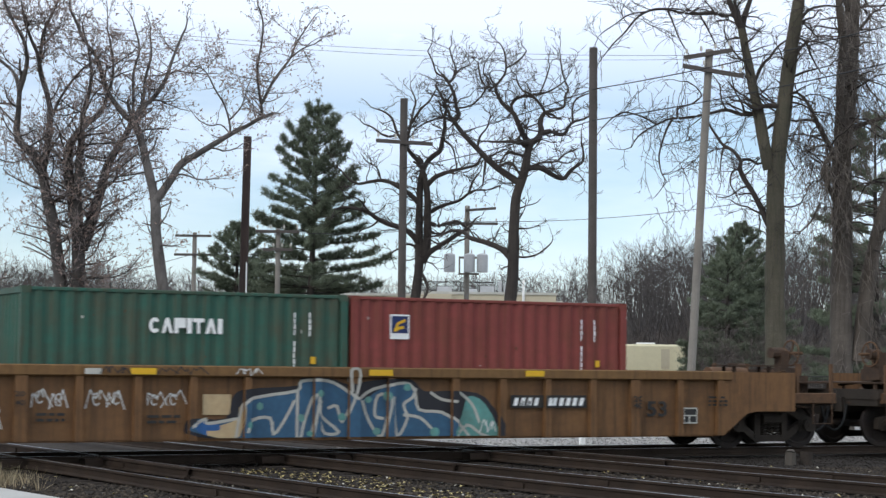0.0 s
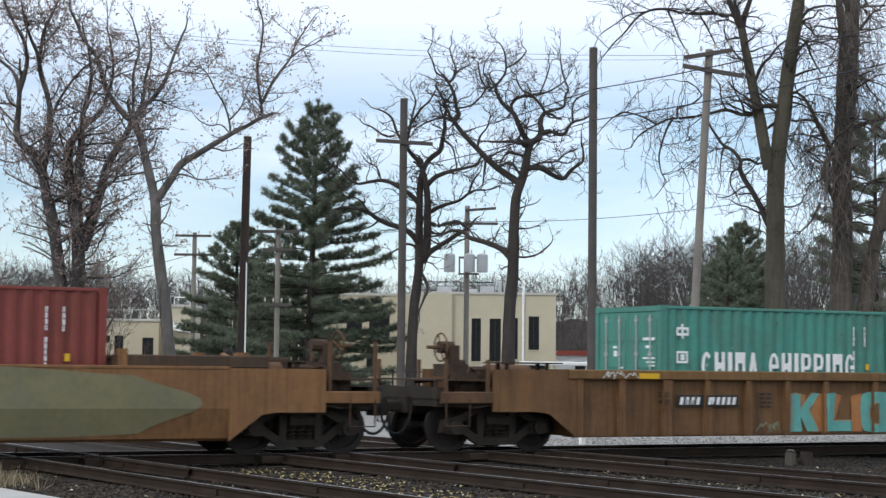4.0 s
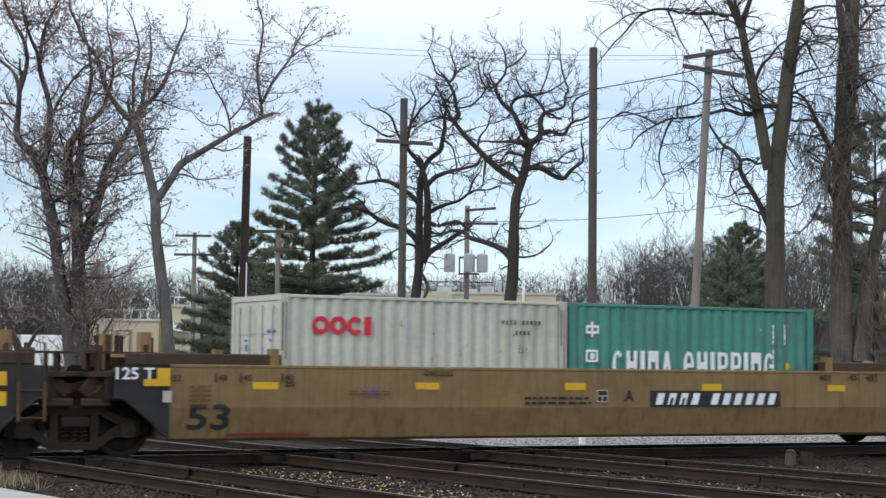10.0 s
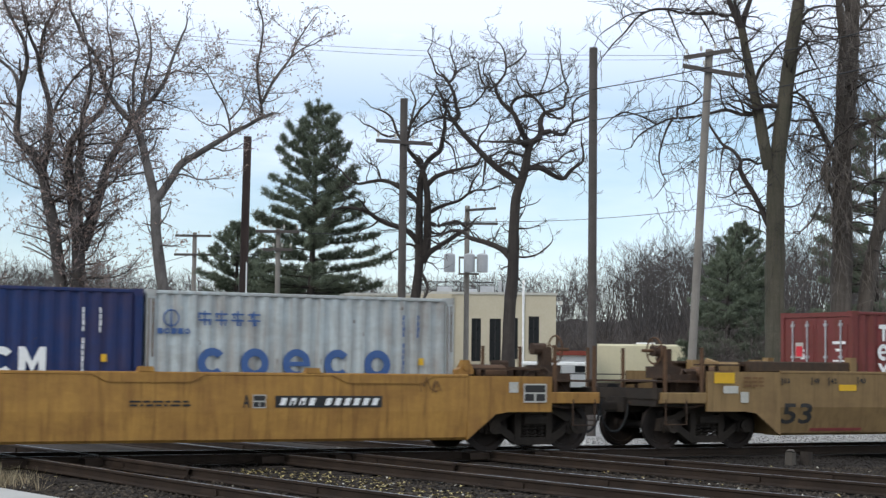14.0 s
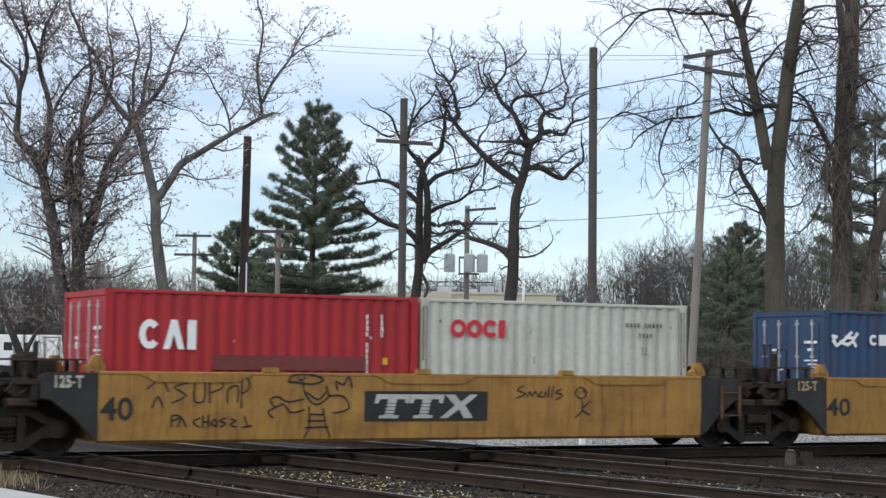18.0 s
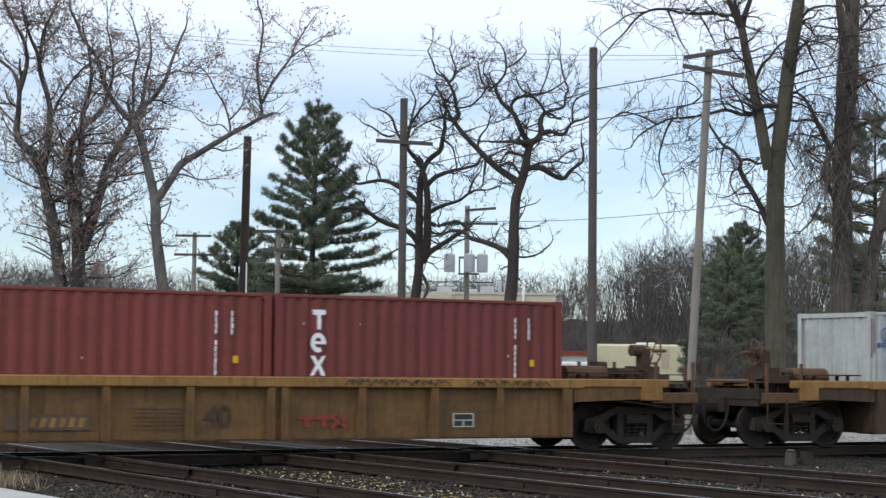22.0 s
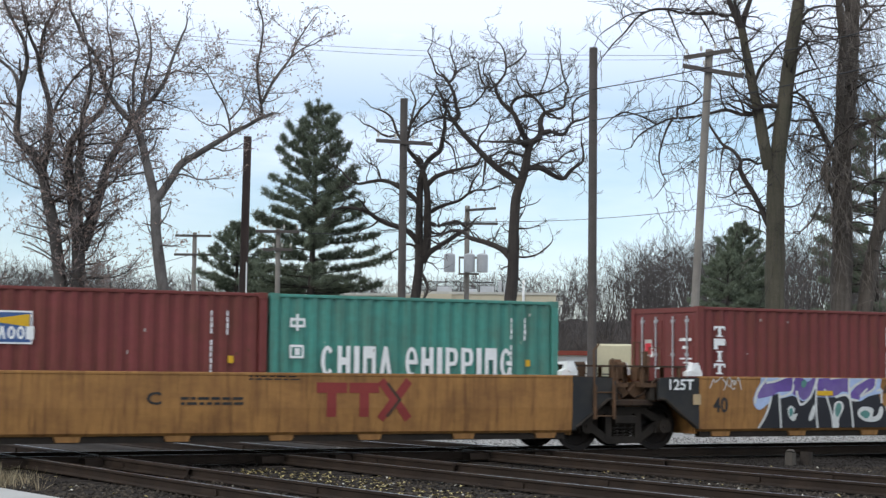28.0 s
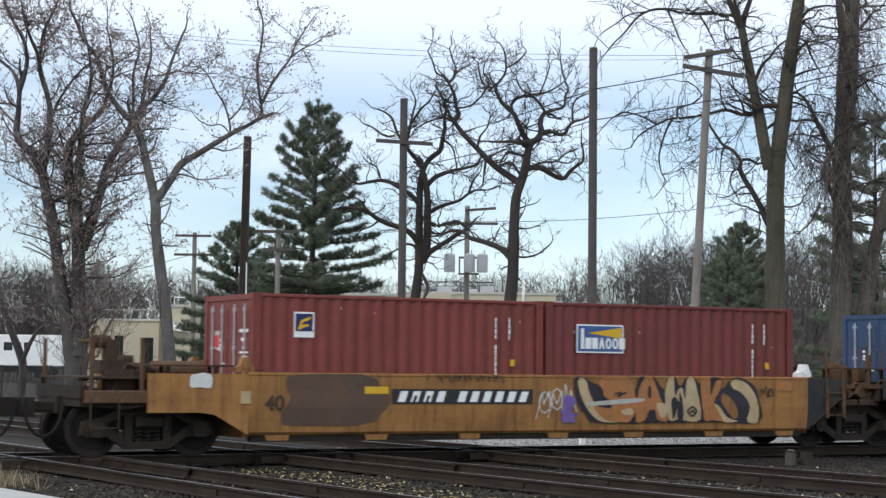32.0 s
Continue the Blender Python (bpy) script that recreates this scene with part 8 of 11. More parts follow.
# ---- paint on the cars: numbers, stencils, reflectors, graffiti ----
class Brush:
    """Paints flat shapes on the near side of one car, following its folds, posts and chord."""

    def __init__(self, index):
        self.kind = CONSIST[index][0]
        self.car = CARS[index]
        body, chord, ends, self.W, self.top, self.low = KINDS[self.kind]
        self.rib = self.kind.startswith("rib")
        self.fold = self.low + 0.44 * (self.top - self.low)
        self.layer = 0
        self.rng = random.Random(100 + index)
        xs = (0.74, 2.08, 3.1, 4.1, 5.13, 6.12, 7.2, 8.18) if self.W > 7 else (0.13, 1.65, 3.15, 4.55, 6.05)
        self.posts = sorted({s * v for v in xs for s in (-1, 1)} | ({0.0} if self.W > 7 else set())) if self.rib else []

    def lay(self, build, mat, name, label="", below=None):
        """Cuts a flat figure at folds and posts and lays it on the side."""
        self.layer += 1
        gap = 0.004 + 0.0011 * self.layer
        bm = bmesh.new()
        vs = [bm.verts.new((v[0], v[1], v[2])) for v in build.v]
        for f in build.f:
            ys = [build.v[i][1] for i in f]
            if max(ys) - min(ys) < 1e-6 and ys[0] < 0.0016 and len(set(f)) > 2:
                try:
                    bm.faces.new([vs[i] for i in f])
                except ValueError:
                    pass
        bmesh.ops.delete(bm, geom=[v for v in bm.verts if not v.link_faces], context="VERTS")
        if not bm.faces:
            bm.free()
            return

        def cut(co, no, outer=False, inner=False):
            if bm.faces:
                bmesh.ops.bisect_plane(bm, geom=bm.verts[:] + bm.edges[:] + bm.faces[:], plane_co=co, plane_no=no, clear_outer=outer, clear_inner=inner)
        lo = self.low + 0.055
        cut((0, 0, min(self.top - 0.004, below or 9.0)), (0, 0, 1), outer=True)
        cut((0, 0, lo), (0, 0, 1), inner=True)
        if not bm.faces:
            bm.free()
            return
        x0, x1 = min(v.co.x for v in bm.verts), max(v.co.x for v in bm.verts)
        if self.rib:
            chord = self.top - 0.19
            cut((0, 0, chord), (0, 0, 1))
            edges = []
            for p in self.posts:
                w = 0.11 if abs(p) in (0.0, 6.12, 6.05) else 0.065
                edges += [p - w, p + w]
            for e in edges:
                if x0 < e < x1:
                    cut((e, 0, 0), (1, 0, 0))
            bmesh.ops.split_edges(bm, edges=bm.edges[:])
            lift = {v: v.co.y for v in bm.verts}
            for f in bm.faces:
                c = f.calc_center_median()
                y = -1.43
                if c.z > chord:
                    y = -1.543
                elif abs(c.x) > self.W:
                    y = -1.505
                elif any(abs(c.x - p) < (0.11 if abs(p) in (0.0, 6.12, 6.05) else 0.065) for p in self.posts):
                    y = -1.524
                for v in f.verts:
                    v.co.y = y - gap + lift[v]
        else:
            if x0 < -self.W < x1:
                cut((-self.W, 0, 0), (1, 0, 0))
            if x0 < self.W < x1:
                cut((self.W, 0, 0), (1, 0, 0))
            cut((0, 0, self.fold), (0, 0, 1))
            bmesh.ops.split_edges(bm, edges=[e for e in bm.edges if all(abs(abs(v.co.x) - self.W) < 1e-4 for v in e.verts)])
            lift = {v: v.co.y for v in bm.verts}
            for f in bm.faces:
                out = abs(f.calc_center_median().x) > self.W
                for v in f.verts:
                    y = -1.504
                    if not out and v.co.z < self.fold:
                        y += (0.13 if self.W > 7 else 0.03) * (self.fold - v.co.z) / (self.fold - self.low - 0.05)
                    if not out and v.co.z > self.top - 0.06:
                        y = -1.512
                    v.co.y = y - gap + lift[v]
        me = bpy.data.meshes.new(name)
        bm.to_mesh(me)
        bm.free()
        me.materials.append(MAT[mat])
        ob = part(name, me, self.car, (0, 0, 0), label)
        if name.startswith("graffiti") or name in ("number_mark", "stencil_mark", "graffiti_stroke", "graffiti_tag", "graffiti_splash", "placard_field"):
            tagged(ob, kind="stuff")

    @staticmethod
    def fit(b, x0, x1, z0, z1):
        """Scales a figure into a box."""
        ax, bx = min(v[0] for v in b.v), max(v[0] for v in b.v)
        az, bz = min(v[2] for v in b.v), max(v[2] for v in b.v)
        b.v = [(x0 + (v[0] - ax) / (bx - ax) * (x1 - x0), v[1], z0 + (v[2] - az) / (bz - az) * (z1 - z0)) for v in b.v]
        return b

    def bar(self, x0, x1, z0, z1, ink):
        name = {"yellow": "reflector", "black": "number_panel"}.get(ink, "paint_patch")
        self.lay(bars([(x0, z0, x1 - x0, z1 - z0)]), ink, name)

    def blocks(self, x0, x1, z0, z1, ink, code):
        self.lay(self.fit(blocks(code, 0.25, 0.5, 0.36, 0.22), x0, x1, z0, z1), ink, "number_mark", "row of plain number shapes")

    def word(self, x0, x1, z0, z1, ink, text):
        self.lay(self.fit(lettering(text, 0.4, 0.008), x0, x1, z0, z1), ink, "stencilled_number", "stencilled " + text)
        if text in ("40", "45", "48", "53") and z1 - z0 < 0.14 and self.kind == "smooth53":
            x = x0 - 0.06 if x0 < 0 else x1 + 0.03
            self.lay(bars([(x, z0 - 0.04, 0.03, z1 - z0 + 0.06)]), ink, "length_tick")

    def stencil(self, x0, x1, z0, z1, ink):
        rows, n = [], max(2, int((z1 - z0) / 0.07))
        for k in range(n):
            z = z1 - (k + 0.8) * (z1 - z0) / n
            x = x0
            while x < x1 - 0.06:
                w = min(self.rng.uniform(0.06, 0.22), x1 - x)
                rows.append((x, z, w, 0.5 * (z1 - z0) / n))
                x += w + 0.04
        self.lay(bars(rows), ink, "stencil_mark")

    def placard(self, x0, x1, z0, z1):
        self.lay(bars([(x0, z0, x1 - x0, z1 - z0)]), "dim_white", "placard")
        w, h = x1 - x0, z1 - z0
        self.lay(bars([(x0 + 0.06 * w, z0 + 0.08 * h, 0.4 * w, 0.38 * h), (x0 + 0.54 * w, z0 + 0.08 * h, 0.4 * w, 0.38 * h), (x0 + 0.06 * w, z0 + 0.54 * h, 0.88 * w, 0.38 * h)]), "black", "placard_field")

    def logo(self, x0, x1, z0, z1, ink):
        w, h = x1 - x0, z1 - z0
        if ink == "dim_white":
            self.lay(self.fit(blocks("TTX", 0.5, 1.3, 0.02, 0.2), x0, x1, z0, z1), ink, "logo_shape")
            self.lay(strokes([[(x0 + 0.02 * w * q, z0 + (0.2 + 0.14 * q) * h), (x0 + (0.66 + 0.03 * q) * w, z0 + (0.2 + 0.14 * q) * h)] for q in range(4)], 0.012), "black", "logo_line")
            return
        b = Build()
        for i in range(2):
            a = x0 + i * 0.345 * w
            b.slab([(a, z0 + 0.7 * h), (a + 0.11 * w, z0 + 0.7 * h), (a + 0.11 * w, z0), (a + 0.21 * w, z0), (a + 0.21 * w, z0 + 0.7 * h), (a + 0.32 * w, z0 + 0.7 * h), (a + 0.32 * w, z1), (a, z1)], 0, 0.003)
        self.lay(b, ink, "logo_shape")
        t = 0.085 * w
        b = strokes([[(x0 + 0.7 * w, z1), (x0 + 0.83 * w, z0 + 0.5 * h), (x0 + 0.7 * w, z0)], [(x0 + 0.97 * w, z1), (x0 + 0.84 * w, z0 + 0.5 * h), (x0 + 0.97 * w, z0)]], t)
        self.lay(b, ink, "logo_shape")
        if ink == "maroon_mark":
            self.lay(strokes([[(x0 + 0.76 * w, z1 - 0.03 * h), (x0 + 0.89 * w, z0 + 0.5 * h), (x0 + 0.76 * w, z0 + 0.03 * h)]], 0.35 * t), "car_dirty", "logo_shape")

    def scribble(self, x0, x1, z0, z1, ink):
        r, lines = self.rng, []
        n = max(2, int((x1 - x0) / 0.26))
        for k in range(n):
            a = x0 + (x1 - x0) * k / n
            w = (x1 - x0) / n
            zs = [z0 + (z1 - z0) * q for q in (r.uniform(0, 0.2), r.uniform(0.7, 1.0), r.uniform(0.3, 0.6), r.uniform(0.75, 1.0), r.uniform(0, 0.25))]
            lines.append([(a + w * q + r.uniform(-0.2, 0.2) * w, z) for q, z in zip((0.0, 0.25, 0.5, 0.75, 1.1), zs)])
            if r.random() < 0.5:
                c, rad = (a + w / 2, (z0 + z1) / 2 + r.uniform(-0.1, 0.1) * (z1 - z0)), 0.3 * (z1 - z0)
                lines.append([(c[0] + 0.6 * rad * math.cos(0.8 * q), c[1] + rad * math.sin(0.8 * q)) for q in range(8)])
        self.lay(strokes(lines, 0.018), ink, "graffiti_tag")

    def ring(self, cx, cz, rx, rz, seed, n=18, rough=0.12):
        r = random.Random(seed)
        ph = [r.uniform(0, 6.28) for _ in range(3)]
        pts = []
        for i in range(n):
            a = 2 * math.pi * i / n
            c, s = math.cos(a), math.sin(a)
            k = 1.0 / max(abs(c), abs(s)) ** 0.6
            k *= 1 + rough * (math.sin(2 * a + ph[0]) * 0.5 + math.sin(3 * a + ph[1]) * 0.6 + math.sin(5 * a + ph[2]) * 0.5)
            pts.append((cx + rx * c * k, cz + rz * s * k))
        return pts

    def figure(self, rings):
        b = Build()
        for k, p in enumerate(rings):
            e = -0.0001 * (k % 10)
            c = (sum(q[0] for q in p) / len(p), sum(q[1] for q in p) / len(p))
            m = len(p)
            b.add([(c[0], e, c[1])] + [(x, e, z) for x, z in p], [(0, i + 1, (i + 1) % m + 1) for i in range(m)])
        return b

    def splash(self, x0, x1, z0, z1, ink, n=9):
        """Uneven patches of thin paint."""
        r = self.rng
        rings = []
        for k in range(n):
            w, h = r.uniform(0.12, 0.4) * (x1 - x0), r.uniform(0.12, 0.4) * (z1 - z0)
            rings.append(self.ring(r.uniform(x0 + w / 2, x1 - w / 2), r.uniform(z0 + h / 2, z1 - h / 2), w / 2, h / 2, r.randint(0, 9999), 16, 0.35))
        self.lay(self.figure(rings), ink, "graffiti_splash")

    @staticmethod
    def smooth(pts, closed=False, n=4):
        """A soft curve through the points."""
        k = len(pts)
        at = (lambda i: pts[i % k]) if closed else (lambda i: pts[max(0, min(k - 1, i))])
        out = []
        for i in range(k if closed else k - 1):
            p0, p1, p2, p3 = at(i - 1), at(i), at(i + 1), at(i + 2)
            for j in range(n):
                t = j / n
                out.append(tuple(0.5 * (2 * p1[q] + (p2[q] - p0[q]) * t + (2 * p0[q] - 5 * p1[q] + 4 * p2[q] - p3[q]) * t * t + (3 * p1[q] - p0[q] - 3 * p2[q] + p3[q]) * t ** 3) for q in (0, 1)))
        return out if closed else out + [pts[-1]]

    def lines(self, ink, w, *runs):
        """Freehand sprayed lines of width w."""
        self.lay(strokes([self.smooth(p, n=3) for p in runs], w), ink, "graffiti_line")

    def shape(self, ink, pts, soft=True):
        """A filled field with a freehand outline."""
        if soft:
            pts = self.smooth(pts, True, 3)
        b = Build()
        b.add([(x, 0.0, z) for x, z in pts], [tuple(f) for f in geometry.tessellate_polygon([[Vector((x, z, 0)) for x, z in pts]])])
        self.lay(b, ink, "graffiti_field")

    def dot(self, ink, x, z, rx, rz):
        self.lay(self.figure([[(x + rx * math.cos(0.449 * i), z + rz * math.sin(0.449 * i)) for i in range(14)]]), ink, "graffiti_field")

    def blob(self, x0, x1, z0, z1, ink):
        self.lay(self.figure([self.ring((x0 + x1) / 2, (z0 + z1) / 2, (x1 - x0) / 2.1, (z1 - z0) / 2.1, self.layer + 7 * len(ink), 40, 0.1)]), ink, "graffiti_field")

    def piece(self, x0, x1, z0, z1, fill, line, border, n):
        """A painted piece of n overlapping letter-like forms: a border, an outline, a fill and inner strokes."""
        w = (x1 - x0) / n
        boxes = []
        for k in range(n):
            cx = x0 + (k + 0.5) * w + self.rng.uniform(-0.08, 0.08) * w
            cz = (z0 + z1) / 2 + self.rng.uniform(-0.05, 0.05) * (z1 - z0)
            boxes.append((cx, cz, w * 0.5, (z1 - z0) * 0.44, self.rng.randint(0, 9999)))
        if border:
            self.lay(self.figure([self.ring(a, b, c + 0.09, d + 0.09, s, 22, 0.2) for a, b, c, d, s in boxes]), border, "graffiti_border")
        self.lay(self.figure([self.ring(a, b, c + 0.035, d + 0.035, s, 22, 0.2) for a, b, c, d, s in boxes]), line, "graffiti_outline")
        self.lay(self.figure([self.ring(a, b, c - 0.02, d - 0.02, s, 22, 0.2) for a, b, c, d, s in boxes]), fill, "graffiti_fill")
        inner = []
        for a, b, c, d, s in boxes:
            r = random.Random(s + 1)
            inner.append([(a + r.uniform(-0.6, 0.2) * c, b + r.uniform(0.2, 0.7) * d), (a + r.uniform(-0.1, 0.5) * c, b + r.uniform(-0.2, 0.3) * d), (a + r.uniform(-0.5, 0.3) * c, b - r.uniform(0.3, 0.7) * d)])
            inner.append([(a + r.uniform(0.0, 0.7) * c, b + r.uniform(0.1, 0.6) * d), (a + r.uniform(0.2, 0.7) * c, b - r.uniform(0.2, 0.6) * d)])
        self.lay(strokes(inner, max(0.035, 0.09 * min(w, z1 - z0))), line, "graffiti_stroke")


def brush_for(index):
    return Brush(index)


car = brush_for(1)
car.scribble(-5.95, -5.3, 0.82, 1.17, "spray_white")
car.scribble(-4.99, -4.29, 0.82, 1.17, "spray_white")
car.scribble(-3.96, -3.27, 0.85, 1.16, "spray_white")
car.bar(-2.9, -2.38, 0.72, 1.08, "spray_cream")
car.shape("spray_black", [(-3.23, 0.49), (-3.11, 0.66), (-2.47, 0.66), (-2.35, 1.02), (-2.10, 1.17), (-1.11, 1.24), (-1.05, 1.38), (-0.51, 1.38), (-0.10, 1.27), (0.38, 1.34), (1.16, 1.37), (1.45, 1.15), (2.10, 1.16), (2.76, 1.03), (3.14, 0.32), (1.89, 0.26), (-2.21, 0.29), (-3.10, 0.37)])
car.shape("spray_slate", [(-3.13, 0.52), (-2.95, 0.66), (-2.85, 0.60), (-2.28, 0.65), (-2.12, 0.93), (-1.70, 1.05), (-1.11, 1.13), (-1.03, 1.30), (-0.54, 1.31), (-0.17, 1.18), (0.18, 0.99), (0.53, 1.18), (1.02, 1.29), (1.27, 1.15), (1.36, 0.81), (1.81, 0.76), (2.25, 0.55), (2.62, 0.27), (0.82, 0.30), (-2.21, 0.31), (-3.10, 0.43)])
car.shape("spray_teal_pale", [(2.11, 0.27), (2.25, 0.71), (2.39, 1.06), (2.76, 0.90), (3.03, 0.29)])
car.shape("spray_cream", [(-2.85, 0.45), (-2.28, 0.63), (-2.22, 0.84), (-2.12, 0.90), (-2.21, 0.33), (-2.72, 0.34)])
car.shape("spray_blue", [(-3.10, 0.52), (-2.85, 0.65), (-2.82, 0.57), (-2.60, 0.55), (-2.60, 0.45), (-2.82, 0.44), (-2.82, 0.36)])
for ink, w in (("dull_cream", 0.055),):
    car.lines(ink, w, [(-2.27, 0.33), (-2.14, 0.91), (-1.77, 1.05), (-1.11, 1.15), (-1.03, 1.32), (-0.52, 1.33), (-0.18, 1.18), (0.08, 1.01), (0.39, 1.18), (1.03, 1.30), (1.25, 1.15), (1.34, 0.81), (1.81, 0.76), (2.18, 0.55), (2.44, 0.27)],
              [(-2.08, 0.42), (-1.96, 0.63), (-1.63, 0.66), (-1.56, 0.38), (-1.37, 0.60), (-1.17, 0.96)],
              [(-1.11, 1.15), (-1.11, 0.32)],
              [(-1.03, 0.32), (-0.97, 0.59), (-0.81, 1.02), (-0.71, 1.05), (-0.77, 0.65), (-0.83, 0.35)],
              [(-0.64, 0.96), (-0.67, 0.72), (-0.29, 0.41), (-0.56, 0.38), (-0.66, 0.59)],
              [(-0.50, 0.84), (-0.33, 0.87), (-0.22, 0.59), (0.04, 1.15), (0.07, 1.52), (-0.10, 1.52), (-0.06, 1.15)],
              [(0.18, 0.96), (0.29, 0.65), (0.54, 0.31), (0.67, 0.59), (0.74, 1.03), (0.49, 1.06), (0.43, 0.71), (0.60, 0.65)],
              [(0.81, 1.03), (0.89, 0.33), (1.10, 0.65), (1.02, 0.90), (1.20, 1.03), (1.27, 1.19)],
              [(1.03, 0.71), (1.38, 0.65), (1.67, 0.39), (1.74, 0.28)],
              [(-3.10, 0.52), (-2.85, 0.65), (-2.80, 0.57), (-2.28, 0.65)],
              [(1.59, 1.12), (1.81, 1.00), (2.10, 0.96)],
              [(2.11, 0.27), (2.36, 0.52), (2.66, 0.35), (2.92, 0.27)],
              [(2.21, 1.12), (2.47, 0.90), (2.62, 0.58)])
car.dot("spray_teal_pale", -2.02, 0.54, 0.06, 0.07)
car.dot("spray_teal_pale", -1.83, 0.87, 0.06, 0.07)
car.dot("spray_teal_pale", -1.03, 0.66, 0.07, 0.07)
car.dot("spray_teal_pale", -0.67, 1.10, 0.08, 0.07)
car.dot("spray_teal_pale", -0.23, 0.68, 0.08, 0.07)
car.dot("spray_teal_pale", -0.86, 0.38, 0.06, 0.05)
car.dot("spray_teal_pale", 0.47, 0.41, 0.08, 0.07)
car.dot("spray_teal_pale", 0.67, 1.06, 0.08, 0.08)
car.dot("spray_teal_pale", 1.09, 1.22, 0.08, 0.07)
car.dot("spray_teal_pale", 1.67, 0.39, 0.10, 0.09)
car.dot("spray_teal_pale", 0.29, 0.99, 0.07, 0.06)
car.bar(3.29, 5.0, 0.84, 1.08, "black")
car.blocks(3.35, 4.95, 0.88, 1.03, "white", "xuux xxxxxx")
car.word(6.42, 6.9, 0.66, 0.97, "black", "53")
car.placard(7.25, 7.64, 0.52, 0.84)
car.word(6.04, 6.26, 0.96, 1.07, "black", "20")
car.word(6.04, 6.26, 0.83, 0.94, "black", "40")
car.scribble(2.64, 2.98, 0.33, 0.65, "spray_white")
car.stencil(7.91, 8.33, 0.86, 1.09, "black")
car.word(-8.11, -7.35, 0.46, 0.77, "white", "125T")
car.stencil(-8.03, -7.37, 0.29, 0.4, "dim_white")
car.word(-7.46, -7.28, 0.98, 1.09, "dim_white", "48")
car.scribble(-7.04, -6.46, 0.36, 1.14, "spray_white")
car.stencil(-5.85, -5.36, 0.6, 0.79, "black")
car.stencil(-3.92, -3.32, 0.56, 0.75, "black")
car.word(-6.24, -6.07, 1.04, 1.13, "black", "20")
car.word(-6.23, -6.07, 0.89, 0.98, "black", "40")
car.bar(-4.27, -3.81, 1.42, 1.53, "yellow")
car.bar(0.24, 0.72, 1.43, 1.54, "yellow")
car.bar(3.54, 3.96, 1.44, 1.55, "yellow")
car.bar(-5.07, -4.78, 1.42, 1.52, "dim_white")
car.scribble(-4.75, -4.3, 1.41, 1.56, "spray_black")
car.scribble(-3.75, -2.9, 1.41, 1.56, "spray_black")
car.scribble(-2.3, -1.85, 1.41, 1.55, "spray_white")
car = brush_for(2)
car.word(-8.15, -7.35, 0.49, 0.78, "white", "125T")
car.stencil(-8.09, -7.38, 0.32, 0.44, "dim_white")
car.word(-8.16, -8.0, 1.09, 1.19, "dim_white", "53")
car.word(-7.49, -7.33, 1.09, 1.19, "dim_white", "48")
car.scribble(-7.11, -6.6, 0.71, 1.07, "spray_cyan")
car.scribble(-5.08, -4.27, 0.84, 1.23, "spray_white")
car.scribble(-4.0, -3.33, 0.9, 1.25, "spray_white")
car.bar(-2.98, -2.43, 0.69, 1.08, "spray_cream")
car.scribble(-1.84, -0.85, 0.53, 1.32, "dim_white")
car.stencil(-5.9, -5.27, 0.53, 0.86, "black")
car.stencil(-4.92, -4.32, 0.55, 0.78, "black")
car.logo(0.81, 1.84, 0.76, 1.09, "spray_orange")
car.scribble(0.77, 1.36, 0.58, 0.82, "spray_black")
car.shape("spray_cyan", [(1.55, 0.30), (1.67, 0.62), (1.92, 1.11), (2.20, 1.25), (2.72, 1.25), (2.67, 0.85), (2.24, 0.62), (2.35, 0.30)])
car.shape("spray_cyan", [(2.49, 1.41), (2.75, 1.54), (3.77, 1.52), (4.51, 1.48), (5.68, 1.52), (6.20, 1.56), (6.10, 1.44), (4.44, 1.40), (3.04, 1.42)])
car.shape("spray_cyan", [(6.85, 1.30), (7.25, 1.19), (7.63, 1.23), (7.41, 1.02), (7.73, 0.98), (7.26, 0.72), (7.63, 0.55), (7.19, 0.32), (6.85, 0.28)])
car.shape("spray_black", [(2.62, 1.34), (3.63, 1.39), (6.81, 1.39), (7.03, 0.77), (6.90, 0.26), (2.35, 0.30), (2.22, 0.55), (2.71, 0.85), (2.64, 1.06)])
car.shape("spray_silver", [(2.78, 1.31), (3.82, 1.33), (3.89, 0.71), (3.97, 0.32), (2.44, 0.33), (2.33, 0.55), (2.85, 0.85), (3.11, 0.72), (3.70, 1.00), (2.75, 1.03)])
car.shape("spray_silver", [(4.07, 1.30), (4.40, 1.31), (4.58, 0.88), (4.51, 0.49), (4.32, 0.31), (4.01, 0.32)])
car.shape("spray_silver", [(4.63, 1.30), (5.09, 1.33), (5.33, 0.88), (5.25, 0.44), (5.09, 0.32), (4.58, 0.31)])
car.shape("spray_silver", [(5.40, 1.29), (5.55, 1.30), (5.87, 0.70), (6.10, 1.26), (6.74, 1.34), (6.93, 0.77), (6.81, 0.31), (6.17, 0.30), (6.10, 0.83), (5.89, 0.49), (5.76, 0.31), (5.37, 0.32)])
for ink, w in (("spray_black", 0.075),):
    car.lines(ink, w, [(3.11, 1.01), (3.74, 0.99), (3.19, 0.73), (2.95, 0.50), (3.31, 0.66), (3.87, 0.68)],
              [(4.10, 1.09), (4.21, 0.83), (4.11, 0.62)],
              [(5.54, 1.06), (5.69, 0.31)],
              [(5.97, 0.31), (6.18, 0.83), (6.23, 1.29)],
              [(4.85, 0.95), (4.95, 1.03), (5.09, 0.93), (5.08, 0.78), (4.95, 0.69), (4.86, 0.78), (4.85, 0.95)])
